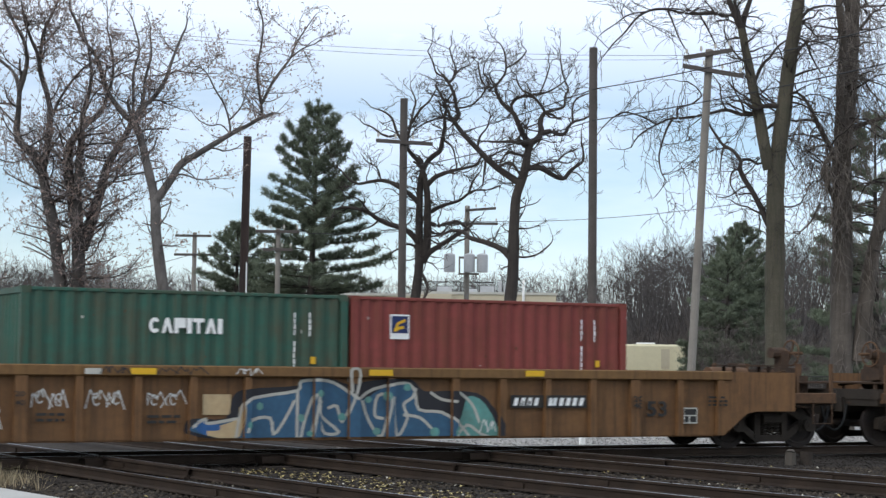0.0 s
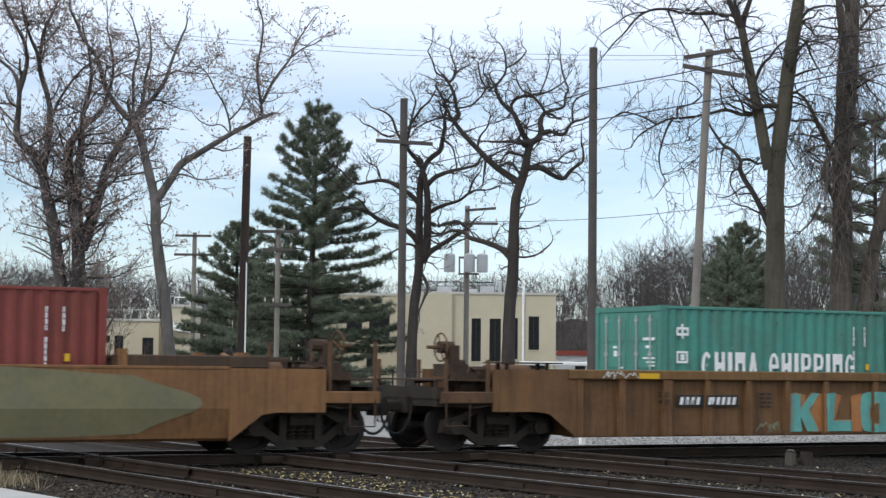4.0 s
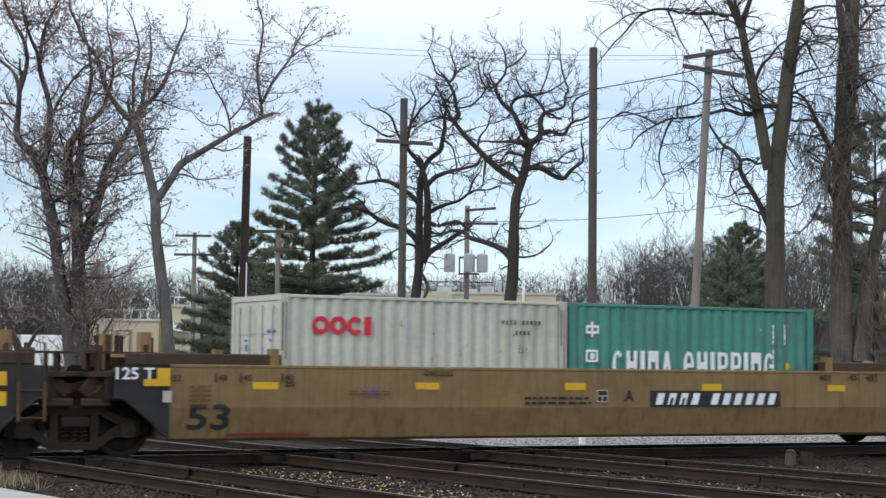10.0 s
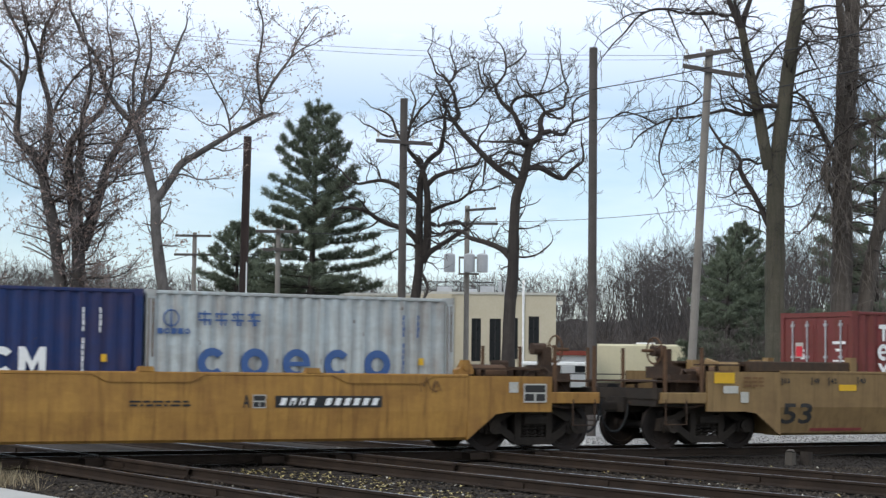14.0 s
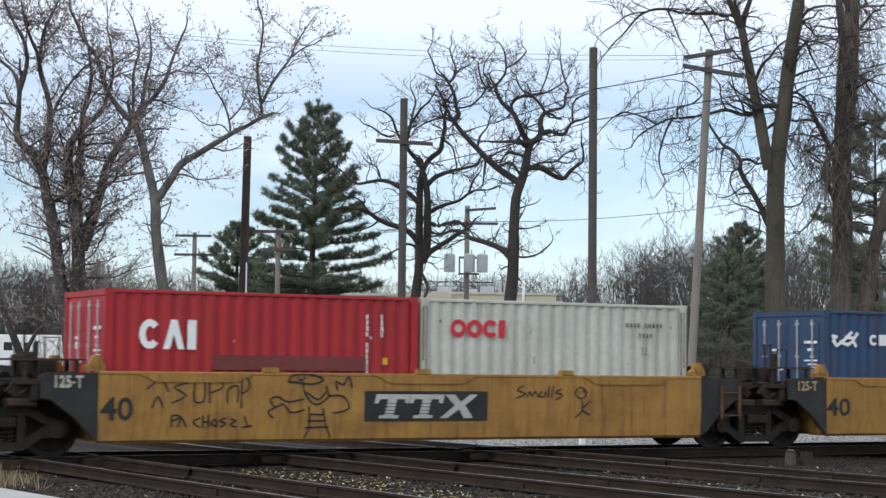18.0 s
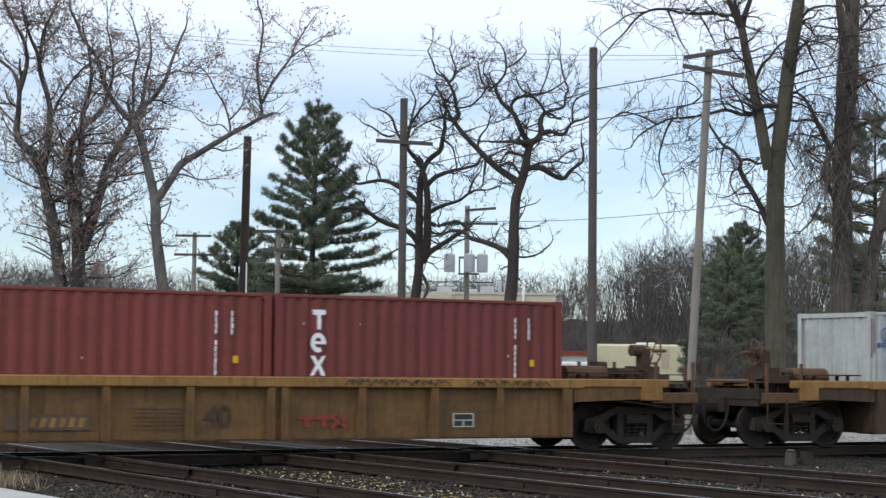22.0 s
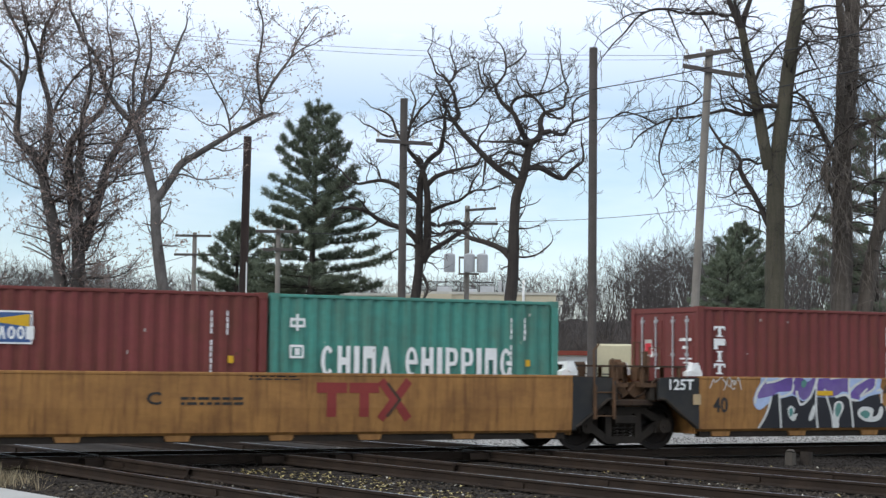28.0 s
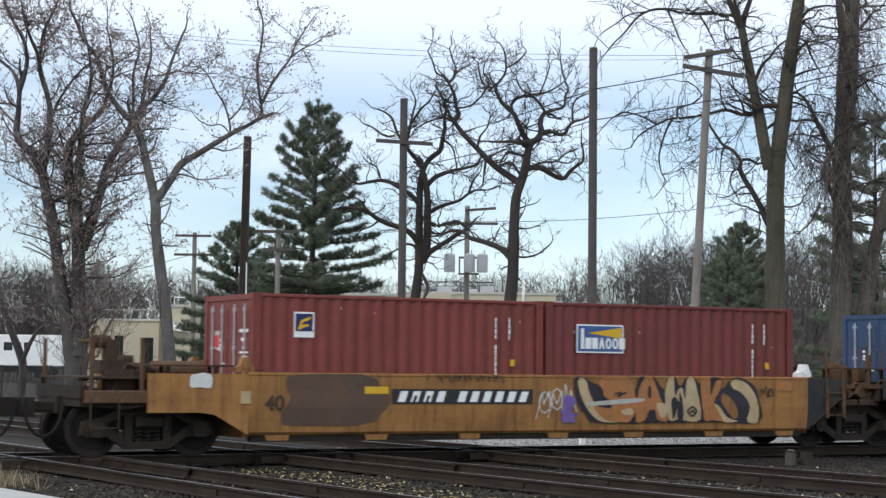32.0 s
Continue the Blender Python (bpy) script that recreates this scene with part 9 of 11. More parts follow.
for ink, w in (("spray_white", 0.04),):
    car.lines(ink, w, [(3.77, 1.28), (3.84, 0.83), (3.91, 0.36)],
              [(4.54, 0.86), (4.50, 0.49), (4.27, 0.35)],
              [(5.12, 1.30), (5.32, 0.89), (5.24, 0.46)],
              [(6.85, 1.06), (6.93, 0.74), (6.84, 0.34)],
              [(2.35, 0.53), (2.47, 0.34)])
car.dot("spray_cyan", 4.97, 0.86, 0.05, 0.10)
car.dot("spray_cyan", 4.95, 0.63, 0.08, 0.14)
car.dot("spray_cyan", 5.85, 0.86, 0.07, 0.12)
car.word(6.35, 6.82, 0.64, 0.95, "maroon_mark", "53")
car.scribble(6.27, 6.79, 0.3, 0.64, "spray_black")
car.word(7.19, 7.35, 1.05, 1.17, "dim_white", "18")
car.word(7.87, 8.05, 1.05, 1.18, "dim_white", "53")
car.stencil(7.36, 8.06, 0.55, 0.68, "dim_white")
car.stencil(7.24, 8.0, 0.28, 0.47, "dim_white")
car.bar(-4.11, -3.65, 1.42, 1.54, "yellow")
car.bar(-0.75, -0.28, 1.42, 1.54, "yellow")
car.bar(3.62, 4.02, 1.41, 1.52, "yellow")
car.bar(6.33, 6.83, 1.39, 1.5, "yellow")
car.bar(-5.1, -4.85, 1.43, 1.54, "dim_white")
car.scribble(-4.79, -4.14, 1.41, 1.55, "spray_black")
car.scribble(-2.63, -0.81, 1.41, 1.56, "spray_black")
car.scribble(-3.62, -2.69, 1.41, 1.55, "spray_white")
car.stencil(0.81, 1.62, 1.44, 1.51, "black")
car = brush_for(3)
car.shape("spray_orange", [(-2.73, 1.13), (-2.56, 1.09), (-2.68, 0.82)], False)
car.shape("spray_orange", [(-2.25, 1.13), (-2.12, 1.13), (-2.10, 0.33), (-2.42, 0.33), (-2.47, 0.74)], False)
car.shape("spray_orange", [(-1.36, 1.08), (-1.08, 1.14), (-1.06, 0.33), (-1.33, 0.33)], False)
car.shape("spray_orange", [(-1.77, 1.13), (-1.63, 1.09), (-1.79, 0.60), (-1.84, 0.60)], False)
car.shape("spray_aqua", [(-2.99, 1.13), (-2.70, 1.13), (-2.72, 0.82), (-2.54, 1.03), (-2.42, 1.15), (-2.22, 1.13), (-2.48, 0.78), (-2.23, 0.35), (-2.53, 0.34), (-2.72, 0.66), (-2.67, 0.34), (-2.97, 0.34)], False)
car.shape("spray_aqua", [(-2.10, 1.13), (-1.78, 1.15), (-1.84, 0.57), (-1.35, 0.57), (-1.35, 0.34), (-2.08, 0.34)], False)
car.shape("spray_aqua", [(-1.10, 0.98), (-0.97, 1.15), (-0.41, 1.16), (-0.27, 1.00), (-0.26, 0.49), (-0.38, 0.32), (-0.93, 0.33), (-1.07, 0.47)])
car.shape("car_ochre", [(-0.83, 0.89), (-0.68, 0.94), (-0.59, 0.75), (-0.60, 0.53), (-0.78, 0.49), (-0.85, 0.67)])
for ink, w in (("dull_salmon", 0.022),):
    car.lines(ink, w, [(-2.72, 0.82), (-2.54, 1.03), (-2.42, 1.15)],
              [(-2.48, 0.78), (-2.23, 0.35)],
              [(-1.84, 0.57), (-1.35, 0.57)],
              [(-0.83, 0.89), (-0.68, 0.94), (-0.59, 0.75), (-0.60, 0.53), (-0.78, 0.49), (-0.85, 0.67), (-0.83, 0.89)],
              [(-2.92, 0.37), (-2.94, 1.09), (-2.71, 1.09)])
car.shape("spray_orange", [(-0.31, 1.09), (-0.17, 1.05), (-0.12, 0.33), (-0.31, 0.33)], False)
car.shape("spray_orange", [(0.92, 1.10), (1.10, 1.14), (1.12, 0.32), (0.91, 0.32)], False)
car.shape("spray_orange", [(1.86, 1.12), (1.97, 1.10), (1.95, 0.74), (1.88, 0.75)], False)
car.shape("spray_orange", [(2.14, 0.55), (2.52, 0.31), (2.21, 0.31)], False)
car.shape("spray_aqua", [(0.11, 1.13), (0.93, 1.14), (0.92, 0.99), (0.56, 0.54), (0.92, 0.54), (0.93, 0.32), (0.12, 0.33), (0.15, 0.51), (0.43, 0.86), (0.21, 0.85), (0.12, 0.94)], False)
car.shape("spray_aqua", [(1.11, 1.14), (1.86, 1.14), (1.94, 1.00), (1.91, 0.74), (1.81, 0.65), (2.21, 0.31), (1.91, 0.31), (1.54, 0.67), (1.48, 0.62), (1.48, 0.32), (1.11, 0.32)], False)
car.shape("spray_orange", [(0.20, 0.85), (0.43, 0.92), (0.43, 0.85), (0.34, 0.74), (0.26, 0.76)], False)
car.shape("spray_orange", [(0.53, 0.55), (0.90, 0.91), (0.91, 0.55)], False)
car.shape("spray_orange", [(1.44, 0.57), (1.57, 0.59), (1.80, 0.31), (1.52, 0.32)], False)
car.shape("spray_orange", [(1.42, 0.84), (1.58, 0.93), (1.65, 0.89), (1.57, 0.80), (1.45, 0.74)], False)
for ink, w in (("dull_salmon", 0.022),):
    car.lines(ink, w, [(0.43, 0.86), (0.21, 0.85), (0.19, 0.92)],
              [(0.56, 0.54), (0.91, 0.91)],
              [(1.42, 0.84), (1.58, 0.93), (1.65, 0.89), (1.57, 0.80), (1.44, 0.73), (1.42, 0.84)],
              [(1.54, 0.70), (1.82, 0.46), (1.96, 0.31)],
              [(0.13, 0.51), (0.12, 0.33)])
for ink, w in (("dull_cream", 0.27), ("spray_black", 0.22), ("spray_cyan", 0.12)):
    car.lines(ink, w, [(3.46, 1.09), (3.26, 0.97), (3.21, 0.79), (3.37, 0.66)],
              [(3.53, 1.06), (3.50, 0.49)],
              [(3.54, 1.03), (3.69, 0.92), (3.53, 0.78), (3.72, 0.63), (3.53, 0.49)],
              [(3.89, 1.06), (3.71, 0.97), (3.74, 0.78), (3.89, 0.69), (3.76, 0.42)],
              [(4.00, 0.83), (4.01, 0.49)],
              [(4.22, 1.12), (4.19, 0.56), (4.36, 0.52)],
              [(4.43, 0.54), (4.43, 1.06), (4.53, 0.83), (4.62, 1.03), (4.64, 0.36)],
              [(4.78, 1.06), (4.78, 0.43)],
              [(5.03, 1.07), (4.81, 0.77), (5.03, 0.48)])
car.word(6.35, 6.81, 0.66, 0.99, "black", "53")
car.bar(-5.86, -4.34, 0.86, 1.09, "black")
car.blocks(-5.8, -4.39, 0.9, 1.05, "white", "xuux xxxxxx")
car.bar(2.23, 2.78, 0.69, 1.07, "spray_cream")
car.scribble(-3.83, -3.26, 0.32, 0.56, "spray_sage")
car.scribble(2.66, 2.98, 0.33, 0.52, "spray_white")
car.stencil(7.22, 7.75, 0.32, 0.61, "dim_white")
car.word(7.16, 7.33, 1.13, 1.24, "dim_white", "18")
car.word(7.8, 7.98, 1.13, 1.25, "dim_white", "53")
car.stencil(5.18, 5.78, 0.58, 0.88, "black")
car.word(-6.33, -6.12, 1.05, 1.15, "black", "20")
car.word(-6.33, -6.12, 0.9, 1.01, "black", "40")
car.stencil(-3.81, -3.48, 0.82, 1.16, "black")
car.bar(-6.86, -6.37, 1.41, 1.52, "yellow")
car.bar(4.78, 5.03, 1.44, 1.54, "dim_white")
car.scribble(-7.71, -6.89, 1.4, 1.56, "spray_white")
car.stencil(0.7, 1.54, 1.44, 1.51, "black")
car = brush_for(4)
car.blob(-8.22, -3.12, 0.27, 1.5, "spray_olive")
car.blob(-4.44, 3.63, 0.26, 1.52, "spray_olive")
car.blob(-0.38, 7.45, 0.26, 1.55, "spray_olive")
car.piece(-7.87, -6.91, 0.39, 1.44, "spray_orange", "spray_cream", "", 1)
car.piece(-5.88, -4.88, 1.18, 1.49, "spray_orange", "spray_cream", "", 1)
car.piece(-3.92, -2.19, 1.19, 1.58, "spray_orange", "spray_cream", "", 1)
car.piece(-1.01, 0.49, 1.03, 1.58, "spray_orange", "spray_cream", "", 1)
car.piece(-0.09, 1.37, 0.92, 1.21, "spray_orange", "spray_cream", "", 1)
car.piece(0.13, 0.85, 0.28, 0.57, "spray_orange", "spray_cream", "", 1)
car.piece(0.78, 1.67, 0.51, 1.09, "spray_orange", "spray_cream", "", 1)
car.piece(2.13, 3.64, 1.1, 1.63, "spray_orange", "spray_cream", "", 1)
car.piece(2.58, 3.2, 0.38, 0.8, "spray_orange", "spray_cream", "", 1)
car.word(-8.01, -7.18, 0.55, 0.95, "black", "53")
car.word(-9.04, -8.44, 1.23, 1.43, "white", "125 T")
car.blocks(1.79, 3.61, 0.84, 1.1, "spray_cream", "xuux xxxxxx")
car.word(1.15, 1.37, 0.86, 1.02, "black", "B")
car.bar(-5.45, -4.98, 1.11, 1.25, "yellow")
car.bar(-2.69, -2.43, 1.11, 1.24, "yellow")
car.bar(-0.3, 0.2, 1.24, 1.35, "yellow")
car.bar(2.46, 2.92, 1.13, 1.26, "yellow")
car.bar(-8.39, -8.25, 0.86, 1.05, "spray_cream")
car = brush_for(5)
car.blob(-7.25, -1.06, 0.23, 1.08, "spray_teal")
car.blob(-5.82, 1.49, 0.33, 0.73, "spray_teal")
car.blob(4.89, 6.31, 0.26, 1.07, "spray_teal")
car.blob(-7.02, -3.11, 0.86, 1.51, "spray_olive")
car.shape("spray_green", [(-7.17, 1.10), (-6.90, 1.47), (-6.67, 1.55), (-1.58, 1.58), (-1.38, 1.21), (-1.40, 0.84), (-1.70, 0.72), (-1.86, 0.28), (-3.53, 0.29), (-5.81, 0.31), (-6.64, 0.32), (-6.65, 0.73), (-6.85, 0.78)])
for ink, w in (("dull_salmon", 0.085),):
    car.lines(ink, w, [(-7.16, 1.06), (-6.98, 1.35), (-6.73, 1.52)],
              [(-7.16, 1.06), (-6.83, 0.78), (-6.59, 1.05), (-6.52, 0.82), (-6.79, 0.62)],
              [(-5.88, 1.54), (-5.71, 1.35), (-5.74, 1.05), (-5.97, 0.79), (-5.80, 0.32)],
              [(-5.66, 1.16), (-5.29, 1.05)],
              [(-4.68, 1.50), (-4.86, 1.27), (-4.88, 0.67)],
              [(-4.89, 0.96), (-4.42, 0.75)],
              [(-4.91, 0.67), (-4.69, 0.73), (-4.52, 0.31)],
              [(-4.27, 1.05), (-3.86, 1.14), (-3.78, 0.93), (-3.59, 0.65), (-3.56, 0.30)],
              [(-4.03, 1.53), (-4.02, 1.26), (-3.89, 1.14)],
              [(-3.50, 1.55), (-3.35, 1.17), (-3.22, 1.53)],
              [(-2.70, 1.56), (-2.90, 1.14), (-2.63, 0.90), (-2.35, 0.65), (-2.25, 0.29)],
              [(-1.86, 1.55), (-1.54, 1.43), (-1.40, 1.03), (-1.55, 0.83), (-1.80, 1.06), (-1.68, 0.72), (-1.89, 0.29)],
              [(-6.96, 1.47), (-6.84, 1.42)])
car.shape("dull_salmon", [(-3.28, 0.77), (-3.17, 0.31), (-2.94, 0.31), (-3.14, 0.72)])
car.shape("dull_salmon", [(-6.14, 1.16), (-5.98, 1.17), (-6.00, 1.02), (-6.11, 1.04)])
car.shape("dull_salmon", [(-5.51, 0.77), (-5.32, 0.88), (-5.34, 0.70), (-5.45, 0.67)])
car.shape("dull_salmon", [(-4.27, 1.04), (-3.85, 1.14), (-3.85, 0.93), (-3.98, 0.91)])
car.shape("dull_salmon", [(-6.67, 0.56), (-6.44, 0.56), (-6.43, 0.32), (-6.66, 0.32)])
car.dot("dull_salmon", -2.30, 0.98, 0.12, 0.20)
car.shape("spray_pink", [(1.36, 1.14), (1.65, 1.39), (2.00, 1.00), (2.06, 1.50), (2.71, 1.49), (4.12, 1.48), (4.92, 1.39), (5.11, 0.94), (4.81, 0.26), (1.89, 0.29), (1.36, 0.81)])
for ink, w in (("dull_salmon", 0.075),):
    car.lines(ink, w, [(1.89, 0.30), (1.36, 0.81), (1.39, 1.14), (1.65, 1.37), (2.02, 0.98), (1.99, 1.50)],
              [(2.52, 1.49), (2.61, 1.15), (2.53, 0.28)],
              [(3.37, 1.48), (3.57, 1.09), (3.49, 0.62), (3.32, 0.28)],
              [(4.13, 1.48), (4.04, 0.95), (4.01, 0.27)],
              [(4.13, 1.42), (4.76, 1.35), (5.10, 0.92), (4.87, 0.26)])
car.dot("dull_salmon", 3.02, 0.95, 0.14, 0.13)
car.dot("dull_salmon", 4.38, 0.93, 0.10, 0.09)
car.dot("spray_shade", 1.65, 1.18, 0.16, 0.09)
car.dot("spray_shade", 2.22, 1.02, 0.09, 0.08)
car.dot("spray_shade", 3.27, 0.61, 0.11, 0.13)
car.dot("spray_shade", 4.32, 0.55, 0.14, 0.15)
car.dot("spray_shade", 3.72, 1.30, 0.11, 0.07)
car.dot("spray_shade", 3.49, 1.50, 0.08, 0.05)
car.dot("spray_shade", 4.16, 0.99, 0.08, 0.07)
car.dot("spray_shade", 2.07, 0.49, 0.12, 0.13)
for ink, w in (("spray_black", 0.03),):
    car.lines(ink, w, [(6.10, 1.38), (6.27, 1.51), (6.32, 1.33), (6.10, 1.13), (6.08, 1.01), (6.29, 1.04)],
              [(6.35, 1.08), (6.38, 1.47), (6.59, 1.44), (6.55, 1.27), (6.38, 1.26)],
              [(6.67, 1.51), (6.76, 1.20), (6.55, 1.02)],
              [(6.80, 1.37), (7.02, 1.34), (6.93, 1.20), (6.76, 1.23)],
              [(0.55, 1.40), (0.62, 1.53), (0.69, 1.40), (0.78, 1.54), (0.91, 1.46), (1.06, 1.52), (1.21, 1.40), (1.50, 1.50)])
car.logo(-0.96, 0.93, 0.74, 1.3, "maroon_mark")
car.scribble(0.53, 1.52, 1.3, 1.57, "spray_black")
car.scribble(-1.4, -0.32, 1.32, 1.55, "spray_sage")
car.scribble(5.29, 5.71, 0.92, 1.54, "spray_sage")
car.scribble(5.77, 6.91, 0.44, 0.92, "spray_sage")
car.bar(2.75, 3.21, 1.16, 1.29, "yellow")
car.bar(5.38, 5.89, 1.13, 1.27, "yellow")
car.bar(-0.3, 0.21, 1.32, 1.45, "yellow")
car.bar(8.28, 8.76, 1.24, 1.45, "yellow")
car.bar(-5.43, -4.95, 1.13, 1.27, "yellow")
car.word(-7.84, -7.15, 0.57, 0.99, "black", "53")
car.word(-9.02, -8.4, 1.24, 1.45, "white", "125 T")
car.bar(-8.37, -8.23, 0.88, 1.1, "spray_cream")
car.bar(7.95, 8.11, 0.62, 0.84, "spray_cream")
car.bar(7.93, 8.06, 0.39, 0.54, "spray_cream")
car.word(-6.07, -5.92, 1.37, 1.48, "black", "40")
car.word(-6.07, -5.92, 1.24, 1.34, "black", "20")
car = brush_for(6)
car.bar(4.53, 4.99, 1.13, 1.27, "yellow")
car.bar(6.15, 6.64, 1.14, 1.29, "yellow")
car.bar(7.49, 7.99, 1.18, 1.41, "yellow")
car.word(-7.93, -7.17, 0.59, 1.03, "car_dirty", "53")
car.shape("spray_sage", [(-5.97, 1.08), (-5.67, 1.16), (-5.62, 1.53), (-4.42, 1.54), (-3.20, 1.50), (-2.95, 1.11), (-3.00, 0.58), (-3.22, 0.30), (-4.72, 0.30), (-5.96, 0.31)])
car.shape("spray_black", [(-5.96, 0.85), (-5.61, 1.15), (-5.57, 1.49), (-5.26, 1.50), (-5.24, 1.03), (-5.04, 0.89), (-4.98, 0.55), (-5.10, 0.69), (-5.22, 0.52), (-5.44, 0.32), (-5.59, 0.57), (-5.71, 0.34), (-5.78, 0.67), (-5.96, 0.56)], False)
car.shape("spray_black", [(-5.06, 1.46), (-4.55, 1.50), (-4.57, 1.19), (-4.70, 1.11), (-4.16, 0.98), (-4.10, 0.74), (-4.40, 0.62), (-4.55, 0.33), (-4.73, 0.58), (-4.88, 0.51), (-4.94, 0.97), (-5.08, 1.22)], False)
car.shape("spray_black", [(-4.07, 1.49), (-3.75, 1.50), (-3.26, 1.28), (-2.95, 1.15), (-3.00, 0.97), (-3.20, 0.83), (-3.13, 0.57), (-3.29, 0.74), (-3.52, 0.67), (-3.65, 0.44), (-3.78, 0.59), (-3.96, 0.49), (-4.10, 0.59)], False)
for ink, w in (("spray_white", 0.03),):
    car.lines(ink, w, [(-5.56, 1.13), (-5.50, 1.03), (-5.45, 1.15)],
              [(-5.96, 0.84), (-5.88, 0.78), (-5.78, 0.84)],
              [(-5.19, 0.59), (-5.14, 0.56), (-5.09, 0.62)],
              [(-3.91, 1.22), (-3.81, 1.14), (-3.77, 1.21), (-3.70, 1.12), (-3.63, 1.19)])
car.shape("spray_red", [(-1.77, 1.47), (-1.05, 1.56), (0.79, 1.55), (1.52, 1.55), (2.76, 1.60), (2.49, 1.04), (2.79, 0.35), (1.30, 0.29), (-1.73, 0.32), (-1.53, 0.49)])
for ink, w in (("spray_black", 0.02),):
    car.lines(ink, w, [(-1.72, 1.47), (-1.53, 1.23), (-1.57, 0.55), (-1.73, 0.32)],
              [(2.76, 1.59), (2.49, 1.04), (2.78, 0.35)])
car.shape("spray_ink", [(-1.68, 1.50), (-1.11, 1.53), (-1.02, 1.18), (-0.84, 1.53), (-0.38, 1.51), (-0.42, 1.35), (-0.36, 0.47), (-0.56, 0.40), (-1.66, 0.43), (-1.46, 0.61), (-1.50, 1.29), (-1.68, 1.34)])
car.shape("spray_ink", [(-0.34, 1.35), (-0.03, 1.52), (0.72, 1.52), (0.73, 0.41), (0.27, 0.39), (-0.28, 0.42), (-0.29, 0.77)])
car.shape("spray_ink", [(0.78, 1.55), (1.43, 1.53), (1.54, 1.30), (1.36, 1.11), (1.67, 0.53), (1.24, 0.45), (0.94, 0.47), (0.79, 0.41)])
car.shape("spray_ink", [(1.63, 1.53), (1.88, 1.54), (2.04, 1.31), (2.22, 1.54), (2.63, 1.56), (2.34, 1.04), (2.67, 0.40), (2.09, 0.37), (1.98, 0.70), (1.85, 0.37), (1.24, 0.37), (1.67, 0.89), (1.52, 1.18)])
for ink, w in (("spray_pink", 0.05),):
    car.lines(ink, w, [(-1.08, 1.53), (-0.97, 1.00), (-0.87, 1.45)],
              [(-0.03, 0.92), (0.29, 0.98), (0.29, 0.83), (0.02, 0.74), (-0.03, 0.57), (0.29, 0.60)],
              [(0.65, 1.36), (0.68, 0.54)],
              [(1.01, 1.27), (1.26, 1.24), (1.01, 1.15), (1.01, 1.27)],
              [(1.56, 1.01), (1.74, 1.10), (1.82, 0.92), (1.71, 0.74), (1.56, 1.01)])
car.shape("spray_orange", [(1.61, 1.00), (1.74, 1.07), (1.80, 0.94), (1.70, 0.77)])
for ink, w in (("spray_black", 0.035),):
    car.lines(ink, w, [(-2.27, 0.72), (-2.14, 0.58), (-2.20, 0.69), (-2.07, 0.71), (-2.05, 0.55), (-1.87, 0.71), (-1.93, 0.55)],
              [(-2.30, 0.50), (-2.13, 0.50), (-2.20, 0.38), (-2.00, 0.50), (-1.87, 0.38), (-2.07, 0.39)])
for ink, w in (("spray_sage", 0.045),):
    car.lines(ink, w, [(-2.97, 1.51), (-2.81, 1.25), (-2.51, 1.25)],
              [(-2.54, 1.45), (-2.34, 1.34), (-2.54, 1.23)],
              [(-2.21, 1.45), (-2.14, 1.23), (-2.01, 1.48), (-1.80, 1.26), (-1.84, 1.48)])
car.shape("spray_olive", [(2.88, 0.34), (2.82, 0.90), (2.93, 1.40), (3.24, 1.54), (3.95, 1.53), (4.95, 1.55), (6.21, 1.55), (7.28, 1.50), (7.45, 0.83), (7.06, 0.38), (5.48, 0.27)])
for ink, w in (("spray_white", 0.05),):
    car.lines(ink, w, [(2.95, 0.33), (2.84, 0.84), (2.91, 1.34), (3.19, 1.53), (3.70, 1.53), (3.71, 1.22), (3.26, 1.21), (3.22, 0.71), (3.54, 0.64), (3.61, 1.01), (3.95, 0.83), (3.89, 0.40), (3.07, 0.31)],
              [(4.56, 1.28), (4.66, 1.47), (5.02, 1.54), (5.26, 1.47), (5.10, 1.16), (4.89, 0.84), (5.33, 0.58), (5.11, 0.39)],
              [(5.47, 1.48), (5.40, 1.22), (5.66, 0.84), (5.77, 0.38), (5.11, 0.41)],
              [(5.26, 1.53), (6.25, 1.55), (6.41, 1.08), (6.14, 0.89), (6.52, 0.56), (6.98, 0.43), (6.90, 1.00), (7.56, 0.76)],
              [(6.25, 1.49), (6.22, 1.10), (6.68, 0.57), (6.83, 0.97)])
car.shape("spray_silver", [(3.93, 1.25), (4.10, 1.46), (4.37, 1.50), (4.61, 1.27), (4.65, 0.46), (4.19, 0.38), (3.99, 0.65)])
car.shape("spray_silver", [(4.89, 0.84), (5.29, 0.87), (5.18, 0.64), (4.96, 0.68)])
car.shape("spray_silver", [(5.92, 0.97), (6.07, 1.02), (6.15, 0.71), (5.94, 0.58)])
car.dot("spray_shade", 4.12, 1.05, 0.09, 0.23)
car.dot("spray_shade", 4.37, 1.08, 0.09, 0.22)
for ink, w in (("spray_white", 0.022),):
    car.lines(ink, w, [(4.02, 1.25), (4.21, 1.25), (4.22, 0.85), (4.03, 0.84), (4.02, 1.25)],
              [(4.28, 1.28), (4.46, 1.28), (4.48, 0.88), (4.30, 0.86), (4.28, 1.28)])
car.blocks(-4.73, -1.95, 0.84, 1.11, "white", "xuux xxxxxx")
car.bar(-4.96, -4.48, 1.16, 1.29, "yellow")
car.bar(-2.45, -2.0, 1.15, 1.27, "yellow")
car.bar(-0.21, 0.25, 1.15, 1.28, "yellow")
car.bar(3.1, 3.56, 1.15, 1.28, "yellow")
